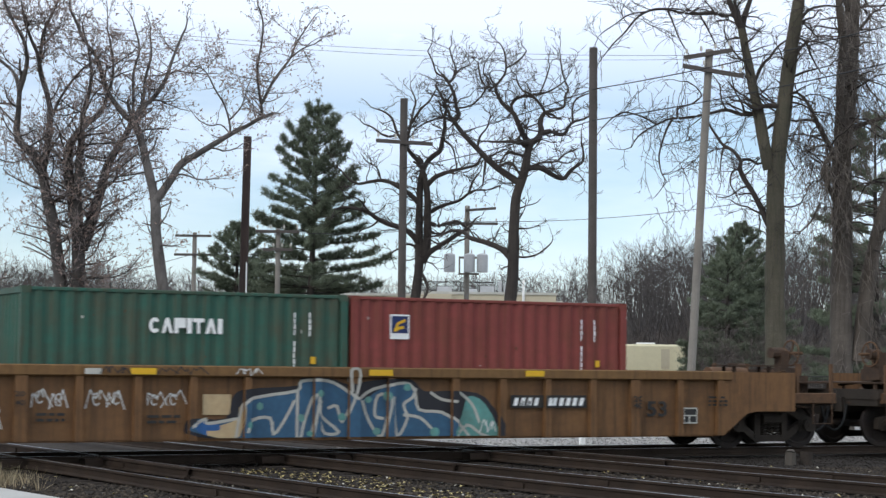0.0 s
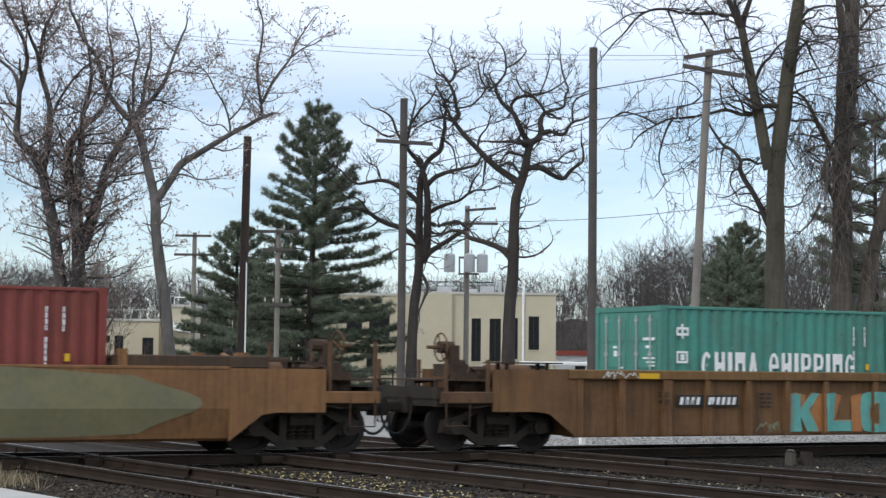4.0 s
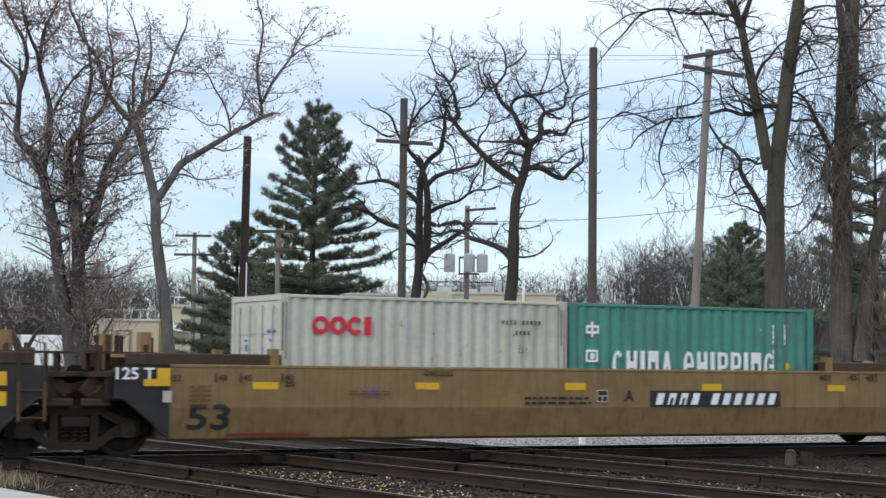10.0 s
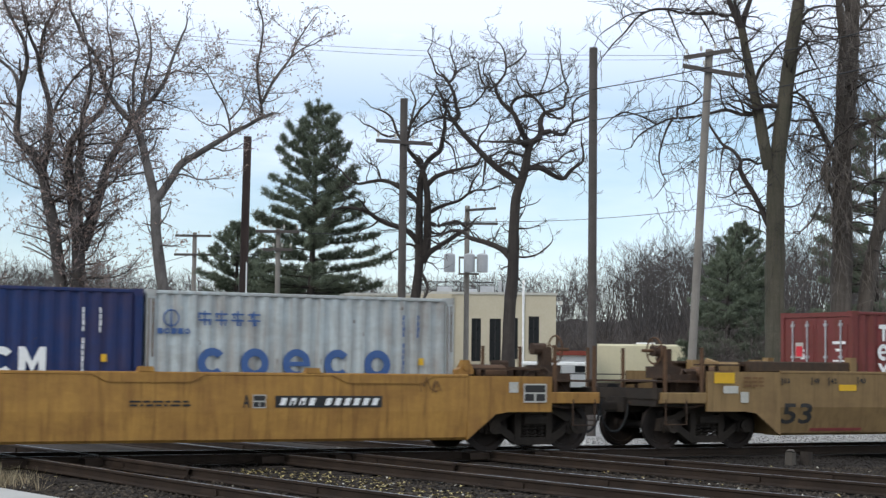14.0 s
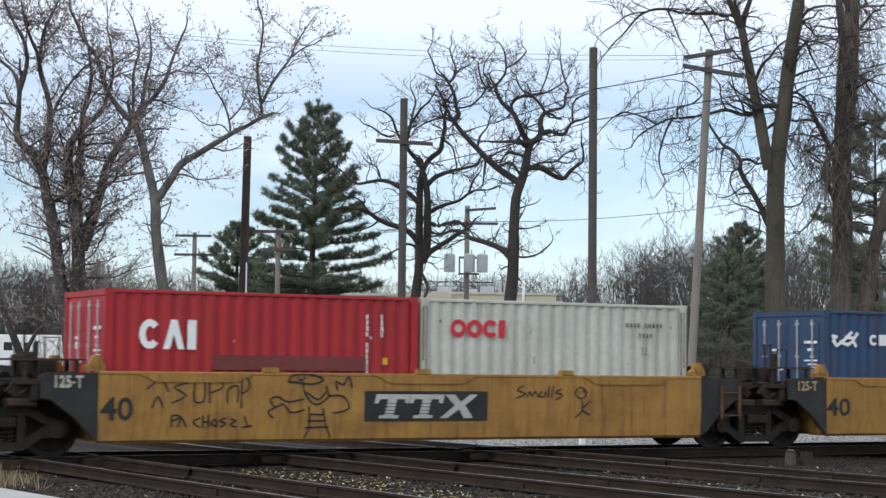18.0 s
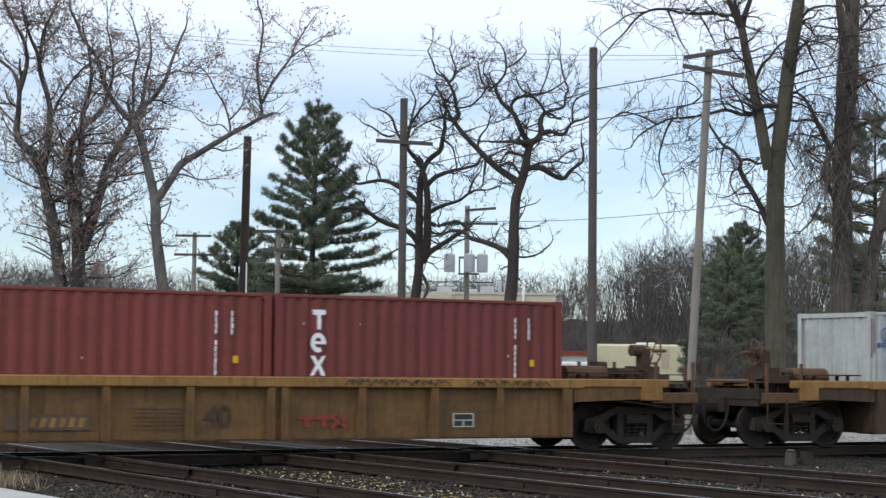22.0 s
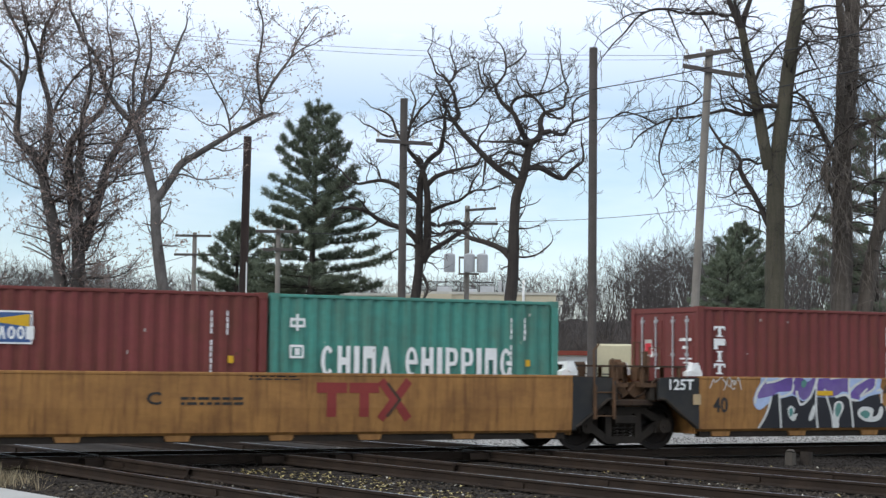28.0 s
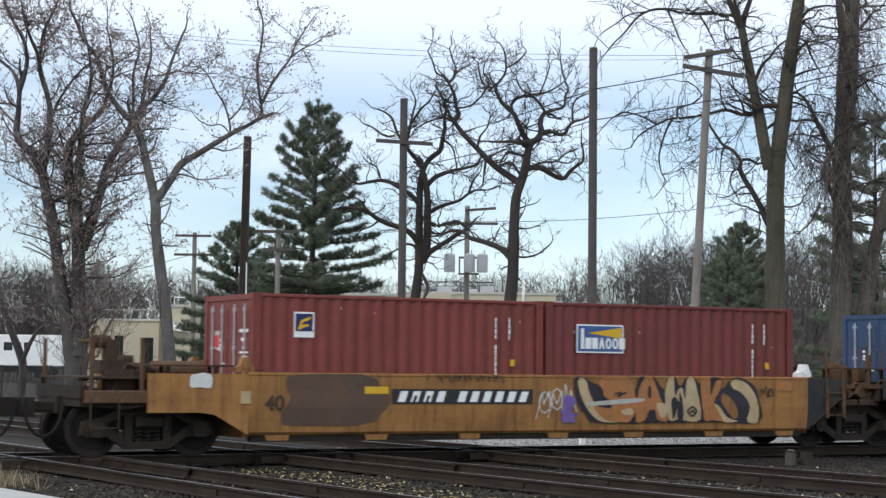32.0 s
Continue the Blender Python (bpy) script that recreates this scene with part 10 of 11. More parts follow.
car.scribble(-8.51, -6.7, 1.15, 1.58, "spray_sage")
car.bar(-7.94, -7.16, 0.32, 0.56, "spray_cream")
car.bar(-6.91, -6.64, 0.31, 0.56, "spray_cream")
car.bar(-8.42, -8.22, 0.94, 1.15, "dim_white")
car = brush_for(7)
car.bar(-6.72, -6.23, 1.17, 1.3, "yellow")
car.bar(-3.49, -2.99, 1.18, 1.31, "yellow")
car.bar(-0.24, 0.23, 1.18, 1.32, "yellow")
car.bar(3.0, 3.48, 1.18, 1.32, "yellow")
car.bar(6.23, 6.7, 1.18, 1.31, "yellow")
car.word(-7.92, -7.13, 0.46, 0.91, "black", "53")
car.word(1.12, 1.36, 0.96, 1.19, "black", "A")
car.bar(1.74, 4.98, 0.86, 1.18, "black")
car.blocks(1.86, 4.88, 0.9, 1.13, "white", "xuux xxxxxx")
car.scribble(-4.62, -4.26, 1.0, 1.24, "spray_purple")
car.stencil(-1.15, 0.35, 0.89, 1.08, "black")
car.placard(0.49, 0.73, 0.95, 1.19)
car.word(-8.21, -8.06, 1.31, 1.42, "black", "53")
car.word(-7.37, -7.21, 1.32, 1.43, "black", "48")
car.word(-6.91, -6.74, 1.32, 1.43, "black", "45")
car.word(-6.12, -5.95, 1.33, 1.44, "black", "40")
car.word(5.99, 6.22, 1.4, 1.53, "black", "40")
car.word(6.78, 7.01, 1.41, 1.54, "black", "45")
car.word(7.25, 7.48, 1.41, 1.54, "black", "48")
car.word(-6.12, -5.93, 1.22, 1.32, "black", "20")
car.word(-9.23, -8.54, 1.33, 1.54, "white", "125 T")
car.bar(-8.74, -8.26, 1.22, 1.34, "yellow")
car.bar(-8.5, -8.26, 1.34, 1.53, "yellow")
car.bar(-8.39, -8.23, 0.94, 1.14, "dim_white")
car.stencil(-7.9, -7.51, 0.94, 1.26, "car_brown")
car.word(-3.34, -2.73, 1.43, 1.53, "black", "GWG33G")
car.bar(-7.18, -5.58, 0.34, 0.4, "spray_red")
car.stencil(-4.85, -4.01, 1.07, 1.17, "car_brown")
car.bar(9.45, 9.95, 1.28, 1.53, "yellow")
car.placard(9.35, 10.03, 0.88, 1.27)
car.bar(9.12, 9.29, 0.92, 1.1, "dim_white")
car = brush_for(8)
car.logo(0.59, 2.51, 0.71, 1.29, "maroon_mark")
car.word(-1.29, -1.04, 0.95, 1.2, "black", "C")
car.bar(-3.42, -2.95, 1.2, 1.33, "yellow")
car.bar(-0.15, 0.3, 1.18, 1.31, "yellow")
car.bar(3.11, 3.56, 1.17, 1.3, "yellow")
car.bar(6.35, 6.79, 1.16, 1.28, "yellow")
car.bar(8.32, 8.55, 1.22, 1.45, "yellow")
car.bar(8.32, 8.55, 0.88, 1.12, "yellow")
car.stencil(-3.2, -1.84, 0.91, 1.08, "black")
car.word(0.11, 0.29, 1.46, 1.56, "black", "20")
car.stencil(0.55, 1.4, 1.45, 1.55, "black")
car.word(6.02, 6.21, 1.31, 1.43, "black", "40")
car.word(6.82, 7.01, 1.31, 1.43, "black", "45")
car.word(7.28, 7.47, 1.31, 1.44, "black", "48")
car.word(8.03, 8.24, 1.32, 1.44, "black", "53")
car.stencil(6.95, 7.74, 0.86, 1.19, "car_brown")
car.bar(5.7, 7.09, 0.31, 0.36, "spray_red")
car.word(-7.85, -7.12, 0.44, 0.84, "black", "53")
car.word(-9.15, -8.46, 1.28, 1.49, "white", "125 T")
car.bar(-8.66, -8.2, 1.16, 1.29, "yellow")
car.bar(-8.44, -8.2, 1.29, 1.48, "yellow")
car.bar(-8.34, -8.15, 0.89, 1.11, "dim_white")
car.word(-7.29, -7.1, 1.3, 1.41, "black", "48")
car.word(-6.83, -6.64, 1.3, 1.42, "black", "45")
car.word(-6.07, -5.87, 1.3, 1.42, "black", "40")
car.word(-6.05, -5.87, 1.17, 1.28, "black", "20")
car.bar(-6.65, -6.2, 1.16, 1.29, "yellow")
car.stencil(-5.75, -5.3, 1.2, 1.42, "car_brown")
car = brush_for(9)
car.word(-8.19, -7.4, 0.5, 0.93, "black", "53")
car.bar(-4.98, -1.74, 0.87, 1.19, "black")
car.blocks(-4.86, -1.85, 0.92, 1.15, "white", "xuux xxxxxx")
car.word(-1.32, -1.07, 0.96, 1.2, "black", "B")
car.bar(-9.94, -9.43, 1.33, 1.55, "yellow")
car.bar(-6.71, -6.24, 1.19, 1.32, "yellow")
car.bar(-3.46, -2.99, 1.18, 1.31, "yellow")
car.bar(-0.23, 0.23, 1.18, 1.32, "yellow")
car.bar(2.99, 3.46, 1.18, 1.3, "yellow")
car.bar(6.24, 6.7, 1.18, 1.31, "yellow")
car.scribble(4.27, 4.56, 1.02, 1.26, "spray_purple")
car.stencil(-0.17, 1.12, 0.9, 1.11, "black")
car.placard(-0.72, -0.49, 0.96, 1.19)
car.bar(-9.72, -9.35, 1.13, 1.28, "dim_white")
car.bar(-9.29, -9.09, 0.94, 1.16, "dim_white")
car.word(-8.18, -8.03, 1.34, 1.44, "black", "53")
car.word(-7.4, -7.24, 1.34, 1.45, "black", "48")
car.word(-6.95, -6.78, 1.34, 1.45, "black", "45")
car.word(-6.17, -6.0, 1.35, 1.46, "black", "40")
car.word(-0.03, 0.17, 1.39, 1.51, "black", "20")
car.stencil(0.44, 1.28, 1.45, 1.56, "black")
car.bar(-7.43, -6.04, 0.35, 0.41, "spray_red")
car.bar(8.27, 8.5, 1.2, 1.44, "yellow")
car.bar(8.28, 8.51, 0.88, 1.1, "yellow")
car.stencil(-9.22, -8.71, 1.25, 1.49, "car_brown")
car.stencil(4.04, 4.84, 1.06, 1.18, "car_brown")
car.scribble(4.28, 4.61, 0.98, 1.25, "spray_purple")
car = brush_for(10)
car.word(-6.16, -5.69, 0.62, 1.02, "car_dirty", "40")
car.bar(2.35, 4.46, 0.85, 1.06, "black")
car.blocks(2.43, 4.4, 0.89, 1.02, "white", "xuux xxxxxx")
car.word(1.73, 1.87, 0.85, 1.07, "black", "A")
car.placard(1.92, 2.17, 0.84, 1.08)
car.stencil(-0.34, 0.76, 0.86, 0.99, "black")
car.stencil(-0.39, 0.45, 1.29, 1.42, "black")
car.placard(7.46, 7.97, 0.94, 1.3)
car.word(-7.03, -6.51, 1.19, 1.38, "spray_cream", "125-T")
car.bar(7.14, 7.34, 1.13, 1.33, "dim_white")
car.scribble(5.21, 5.68, 1.09, 1.41, "car_brown")
car = brush_for(11)
car.word(-6.28, -5.75, 0.6, 0.99, "black", "40")
car.word(-3.15, -3.01, 0.83, 1.03, "black", "E")
car.bar(-1.36, 1.48, 0.54, 1.07, "black")
car.logo(-1.14, 1.25, 0.6, 1.01, "dim_white")
car.word(-7.04, -6.54, 1.2, 1.39, "spray_cream", "125-T")
car = brush_for(12)
car.word(-6.26, -5.62, 0.66, 1.04, "black", "40")
car.word(-3.12, -3.0, 0.83, 1.04, "black", "D")
car.bar(-1.24, 1.31, 0.59, 1.13, "black")
car.logo(-1.04, 1.1, 0.64, 1.08, "dim_white")
car.word(-7.01, -6.51, 1.19, 1.39, "spray_cream", "125-T")
car.stencil(2.67, 3.59, 1.2, 1.29, "black")
car.stencil(-0.38, 0.45, 1.3, 1.38, "black")
car.bar(6.11, 6.22, 1.14, 1.38, "dim_white")
car.bar(5.67, 6.1, 1.18, 1.37, "car_brown")
car.bar(5.15, 6.09, 1.01, 1.16, "yellow")
car = brush_for(13)
car.word(-6.22, -5.64, 0.63, 1.03, "black", "40")
car.bar(-1.26, 1.31, 0.6, 1.15, "black")
car.logo(-1.06, 1.1, 0.65, 1.09, "dim_white")
car.word(-7.01, -6.52, 1.21, 1.4, "spray_cream", "125-T")
for ink, w in (("spray_black", 0.028),):
    car.lines(ink, w, [(-5.40, 1.17), (-5.14, 1.34), (-5.02, 1.13)],
              [(-4.66, 1.28), (-4.91, 1.20), (-4.69, 1.06), (-4.95, 0.93)],
              [(-4.54, 1.26), (-4.54, 0.97), (-4.36, 0.97), (-4.35, 1.29)],
              [(-4.25, 0.94), (-4.26, 1.29), (-4.07, 1.35), (-4.03, 1.20), (-4.23, 1.11)],
              [(-3.93, 0.94), (-3.91, 1.17), (-3.74, 1.22), (-3.74, 0.95)],
              [(-3.66, 0.85), (-3.65, 1.33), (-3.54, 1.34), (-3.53, 1.18), (-3.66, 1.09)],
              [(-5.31, 0.85), (-5.20, 1.04), (-5.11, 0.85)],
              [(-4.94, 0.52), (-4.94, 0.71), (-4.78, 0.69), (-4.92, 0.62)],
              [(-4.83, 0.52), (-4.76, 0.67), (-4.68, 0.52)],
              [(-4.43, 0.67), (-4.55, 0.60), (-4.44, 0.51)],
              [(-4.37, 0.71), (-4.37, 0.51)],
              [(-4.37, 0.60), (-4.28, 0.60)],
              [(-4.27, 0.71), (-4.26, 0.51)],
              [(-4.15, 0.65), (-4.22, 0.57), (-4.11, 0.53), (-4.14, 0.64)],
              [(-3.95, 0.67), (-4.06, 0.62), (-3.95, 0.57), (-4.04, 0.51)],
              [(-3.86, 0.65), (-3.77, 0.62), (-3.86, 0.55), (-3.75, 0.51)],
              [(-3.60, 0.69), (-3.54, 0.53)],
              [(-3.63, 0.50), (-3.45, 0.53)])
for ink, w in (("spray_black", 0.03),):
    car.lines(ink, w, [(-2.78, 1.31), (-2.69, 1.42), (-2.39, 1.45), (-2.09, 1.36), (-2.29, 1.27), (-2.59, 1.30), (-2.78, 1.31)],
              [(-2.49, 1.27), (-2.44, 1.09), (-2.24, 0.90), (-1.99, 1.04), (-2.04, 1.24)],
              [(-2.41, 1.12), (-2.19, 0.99), (-2.03, 1.14)],
              [(-2.48, 1.00), (-2.78, 0.95), (-2.97, 1.04), (-3.12, 0.99), (-3.02, 0.86), (-2.87, 0.91), (-2.71, 0.76), (-2.46, 0.81)],
              [(-1.99, 1.06), (-1.69, 1.05), (-1.58, 0.83), (-1.88, 0.75)],
              [(-1.81, 1.17), (-1.85, 1.32), (-1.69, 1.26), (-1.59, 1.41), (-1.52, 1.21)],
              [(-2.37, 0.86), (-2.35, 0.50), (-2.42, 0.27), (-1.96, 0.26), (-2.03, 0.54), (-2.09, 0.83)],
              [(-2.43, 0.49), (-1.98, 0.50)],
              [(-2.59, 1.38), (-2.53, 1.33), (-2.45, 1.38)],
              [(-3.06, 0.67), (-3.16, 0.77), (-3.02, 0.85)],
              [(-2.36, 0.73), (-2.08, 0.72)],
              [(-2.38, 0.61), (-2.06, 0.61)])
for ink, w in (("spray_black", 0.026),):
    car.lines(ink, w, [(2.09, 1.26), (1.95, 1.18), (2.13, 1.11), (1.93, 1.02)],
              [(2.17, 1.05), (2.22, 1.15), (2.29, 1.07), (2.35, 1.16), (2.41, 1.05)],
              [(2.50, 1.15), (2.44, 1.06), (2.56, 1.06), (2.57, 1.16)],
              [(2.66, 1.26), (2.63, 1.04)],
              [(2.75, 1.27), (2.72, 1.04)],
              [(2.94, 1.20), (2.81, 1.14), (2.97, 1.08), (2.81, 0.99)],
              [(3.25, 1.14), (3.36, 1.24), (3.50, 1.16), (3.47, 1.05), (3.33, 1.03), (3.25, 1.14)],
              [(3.33, 1.15), (3.34, 1.13)],
              [(3.43, 1.16), (3.44, 1.14)],
              [(3.40, 1.00), (3.42, 0.79), (3.27, 0.66)],
              [(3.42, 0.83), (3.59, 0.97)],
              [(3.42, 0.78), (3.59, 0.70)])
car = brush_for(14)
car.bar(-5.01, -2.75, 0.85, 1.11, "black")
car.blocks(-4.93, -2.82, 0.89, 1.07, "dim_white", "xuux xxxxxx")
car.word(-2.25, -2.12, 0.88, 1.06, "black", "B")
car.splash(-2.0, 0.9, 0.55, 1.42, "spray_olive", 6)
car.lines("spray_shade", 0.06, *[car.ring(-1.7 + 0.6 * q, 0.98, 0.24, 0.34, 5 + q) for q in range(5)])
car.lines("spray_black", 0.03, *[car.ring(-1.6 + 0.6 * q, 1.0, 0.2, 0.24, 15 + q) for q in range(5)])
car.bar(-1.63, -1.17, 1.06, 1.19, "yellow")
car.bar(-0.28, 0.19, 1.1, 1.23, "yellow")
car.word(-6.28, -5.77, 0.62, 1.03, "black", "40")
car.stencil(3.67, 4.47, 0.81, 0.99, "black")
car.scribble(5.61, 6.13, 0.75, 1.41, "spray_black")
car.word(8.66, 9.15, 1.18, 1.39, "dim_white", "125 T")
car.placard(-7.97, -7.64, 1.1, 1.25)
car = brush_for(15)
car.scribble(-3.04, -1.84, 0.47, 0.92, "dim_white")
car.scribble(0.3, 1.51, 0.47, 0.97, "car_brown")
car.bar(-5.38, -5.09, 0.6, 0.84, "car_brown")
car.stencil(-4.4, -3.4, 0.36, 0.6, "car_brown")
car.bar(5.2, 5.45, 0.52, 0.77, "spray_cream")
car.stencil(5.44, 5.76, 0.69, 0.94, "dim_white")
car.scribble(5.07, 5.45, 0.5, 0.8, "dim_white")
car = brush_for(16)
car.word(-1.37, -0.86, 0.5, 0.9, "car_dirty", "40")
car.bar(-4.9, -3.4, 0.47, 0.74, "spray_shade")
car.blocks(-4.45, -3.48, 0.52, 0.68, "car_chord", "xxxxxx")
car.logo(0.44, 1.39, 0.49, 0.69, "maroon_mark")
car.stencil(-2.65, -1.72, 0.46, 0.89, "car_brown")
car.placard(3.56, 4.01, 0.48, 0.74)
car.scribble(1.3, 3.4, 1.25, 1.37, "spray_black")
car.scribble(3.9, 5.6, 1.25, 1.37, "spray_black")
car.scribble(-2.6, -1.7, 0.5, 0.9, "spray_shade")
car = brush_for(17)
car.bar(-5.37, -2.97, 0.91, 1.15, "black")
car.blocks(-5.28, -3.04, 0.96, 1.11, "white", "xuux xxxxxx")
car.logo(1.98, 3.71, 0.56, 1.12, "maroon_mark")
car.word(6.89, 7.23, 0.62, 0.92, "black", "53")
car.placard(7.56, 7.9, 0.6, 0.8)
car.bar(8.84, 9.34, 0.88, 1.12, "yellow")
car.bar(-8.66, -8.45, 1.03, 1.23, "dim_white")
car.stencil(-0.35, 0.33, 0.86, 0.99, "black")
car.stencil(-0.25, 0.24, 0.58, 0.67, "black")
car.placard(-2.34, -2.11, 0.9, 1.1)
car.bar(8.34, 8.59, 1.02, 1.21, "dim_white")
car.stencil(4.29, 4.74, 1.0, 1.09, "black")
car = brush_for(18)
car.blocks(-5.75, -3.41, 0.38, 0.59, "dim_white", "xuux xxxxxx")
car.word(-1.22, -0.76, 0.51, 0.86, "car_brown", "40")
car.bar(0.51, 2.55, 0.41, 0.88, "end_grime")
car.logo(0.62, 2.5, 0.44, 0.84, "car_ochre")
car.bar(-5.15, -4.91, 0.66, 0.93, "spray_cream")
car.placard(3.51, 3.97, 0.46, 0.77)
car = brush_for(19)
car.word(-5.92, -5.55, 0.74, 1.05, "black", "40")
car.shape("spray_pale_blue", [(-4.90, 0.92), (-4.86, 1.13), (-4.72, 1.35), (-4.57, 1.49), (-3.11, 1.49), (-2.37, 1.51), (-1.57, 1.51), (-1.53, 1.27), (-1.47, 1.16), (-2.12, 0.95), (-2.48, 1.01), (-3.63, 0.86), (-4.40, 0.95), (-4.74, 0.79)])
car.shape("spray_black", [(-4.74, 0.39), (-4.67, 0.54), (-4.53, 0.74), (-4.46, 0.97), (-4.41, 1.09), (-4.27, 1.13), (-4.23, 1.02), (-3.89, 1.09), (-3.76, 1.04), (-3.63, 0.97), (-3.43, 1.01), (-3.29, 1.23), (-3.26, 1.06), (-2.99, 1.05), (-2.75, 1.06), (-2.48, 1.09), (-2.35, 0.99), (-2.08, 0.97), (-1.85, 1.08), (-1.58, 1.13), (-1.51, 0.95), (-1.40, 0.86), (-1.29, 0.63), (-1.26, 0.38)], False)
car.shape("spray_purple", [(-4.78, 1.02), (-4.82, 1.13), (-4.66, 1.33), (-4.57, 1.40), (-4.36, 1.35), (-4.10, 1.44), (-3.87, 1.47), (-3.89, 1.26), (-3.91, 1.18), (-4.27, 1.16), (-4.40, 1.09)], False)
car.shape("spray_purple", [(-3.86, 1.47), (-3.65, 1.46), (-3.52, 1.37), (-3.35, 1.46), (-3.28, 1.46), (-3.30, 1.30), (-3.43, 1.04), (-3.63, 0.99), (-3.74, 1.08), (-3.88, 1.10), (-3.90, 1.19)], False)
car.shape("spray_purple", [(-3.25, 1.08), (-3.24, 1.44), (-2.84, 1.47), (-2.40, 1.48), (-2.40, 1.16), (-2.57, 1.18), (-2.75, 1.08), (-2.99, 1.06)], False)
car.shape("spray_purple", [(-2.34, 1.05), (-2.36, 1.14), (-2.13, 1.34), (-1.90, 1.44), (-1.65, 1.48), (-1.69, 1.27), (-1.85, 1.14), (-2.08, 1.08), (-2.12, 0.99)], False)
for ink, w in (("spray_white", 0.05),):
    car.lines(ink, w, [(-4.88, 0.93), (-4.81, 1.15), (-4.65, 1.35), (-4.58, 1.44)],
              [(-4.57, 1.35), (-4.36, 1.38), (-4.14, 1.45)],
              [(-4.45, 1.04), (-4.55, 0.75), (-4.67, 0.54), (-4.77, 0.40)],
              [(-4.25, 1.13), (-4.22, 0.79), (-4.17, 0.40)],
              [(-3.87, 1.46), (-3.90, 1.19), (-4.08, 1.09), (-4.23, 1.06)],
              [(-3.79, 1.17), (-3.69, 0.90), (-3.45, 1.04), (-3.32, 1.27), (-3.26, 1.46)],
              [(-3.25, 1.46), (-3.28, 0.86), (-3.21, 0.39)],
              [(-3.06, 1.27), (-2.99, 1.05), (-2.85, 0.68), (-2.79, 0.40)],
              [(-2.40, 1.49), (-2.39, 1.16), (-2.32, 0.79), (-2.25, 0.38)],
              [(-2.37, 1.08), (-2.34, 1.23), (-2.13, 1.35), (-1.90, 1.46)],
              [(-1.65, 1.48), (-1.69, 1.27), (-1.83, 1.17), (-2.08, 1.08), (-1.90, 1.23)],
              [(-1.62, 1.20), (-1.51, 1.20), (-1.50, 0.95)],
              [(-1.37, 0.86), (-1.27, 0.63), (-1.25, 0.38)],
              [(-2.75, 1.06), (-2.48, 1.11), (-2.35, 1.01), (-2.16, 0.99)],
              [(-2.89, 1.45), (-2.49, 1.49)])
car.shape("spray_white", [(-4.00, 0.68), (-4.02, 0.81), (-3.95, 0.88), (-3.84, 0.82), (-3.86, 0.70), (-3.76, 0.72), (-3.84, 0.56), (-3.95, 0.61)])
car.shape("spray_white", [(-3.33, 0.92), (-3.46, 0.64), (-3.42, 0.56), (-3.31, 0.68)])
car.shape("spray_white", [(-2.81, 0.82), (-2.75, 0.96), (-2.59, 0.96), (-2.54, 0.82), (-2.65, 0.60), (-2.65, 0.39), (-2.80, 0.39)])
car.shape("spray_white", [(-2.16, 0.73), (-2.06, 0.85), (-1.84, 0.85), (-1.72, 0.79), (-1.74, 0.65), (-1.61, 0.69), (-1.54, 0.86), (-1.46, 0.82), (-1.49, 0.63), (-1.67, 0.54), (-1.94, 0.55), (-2.10, 0.63)])
car.shape("spray_teal_pale", [(-2.77, 0.82), (-2.71, 0.93), (-2.63, 0.92), (-2.60, 0.82), (-2.68, 0.65), (-2.75, 0.68)])
car.shape("spray_teal_pale", [(-2.08, 0.73), (-1.94, 0.78), (-1.82, 0.71), (-1.89, 0.61), (-2.03, 0.65)])
car.shape("spray_teal_pale", [(-3.98, 0.70), (-3.98, 0.80), (-3.92, 0.83), (-3.88, 0.73), (-3.94, 0.65)])
car.shape("spray_teal_pale", [(-3.67, 1.36), (-3.61, 1.42), (-3.53, 1.37), (-3.58, 1.26), (-3.65, 1.26)])
for ink, w in (("spray_black", 0.028),):
    car.lines(ink, w, [(-1.40, 1.41), (-1.22, 1.43)],
              [(-1.31, 1.42), (-1.33, 1.24)],
              [(-1.28, 1.37), (-1.19, 1.28), (-1.11, 1.41)],
              [(-1.06, 1.35), (-1.16, 1.28), (-1.06, 1.20), (-1.18, 1.12)],
              [(-1.02, 1.12), (-0.97, 1.22), (-0.90, 1.24), (-0.91, 1.11)],
              [(-1.44, 1.14), (-1.40, 1.29), (-1.30, 1.27), (-1.43, 1.16), (-1.25, 1.17), (-1.12, 1.08)])
car.bar(-3.26, -2.84, 1.09, 1.19, "yellow")
car.word(-0.67, -0.42, 0.9, 1.16, "black", "B")
car.bar(0.21, 3.39, 0.88, 1.21, "black")
car.blocks(0.33, 3.29, 0.93, 1.16, "white", "xuux xxxxxx")
car.scribble(-6.02, -5.24, 1.18, 1.49, "spray_white")
car.word(-7.01, -6.41, 1.19, 1.41, "white", "125T")
car.bar(-6.43, -6.24, 0.9, 1.11, "spray_cream")
car = brush_for(20)
car.logo(0.83, 2.71, 0.68, 1.3, "maroon_mark")
car.word(-2.35, -2.09, 0.9, 1.12, "black", "C")
car.stencil(-1.74, -0.58, 0.88, 1.06, "black")
car.word(-6.01, -5.62, 0.72, 1.0, "black", "40")
car.word(-7.07, -6.5, 1.16, 1.39, "white", "125T")
car.scribble(-5.87, -5.17, 1.12, 1.45, "spray_white")
car.stencil(-0.48, 0.49, 1.33, 1.43, "black")
car.bar(-6.24, -5.87, 1.02, 1.19, "yellow")
car.bar(-6.5, -6.3, 0.87, 1.08, "spray_cream")
car = brush_for(21)
car.logo(0.85, 2.76, 0.7, 1.29, "maroon_mark")
car.word(-6.0, -5.6, 0.7, 1.0, "black", "40")
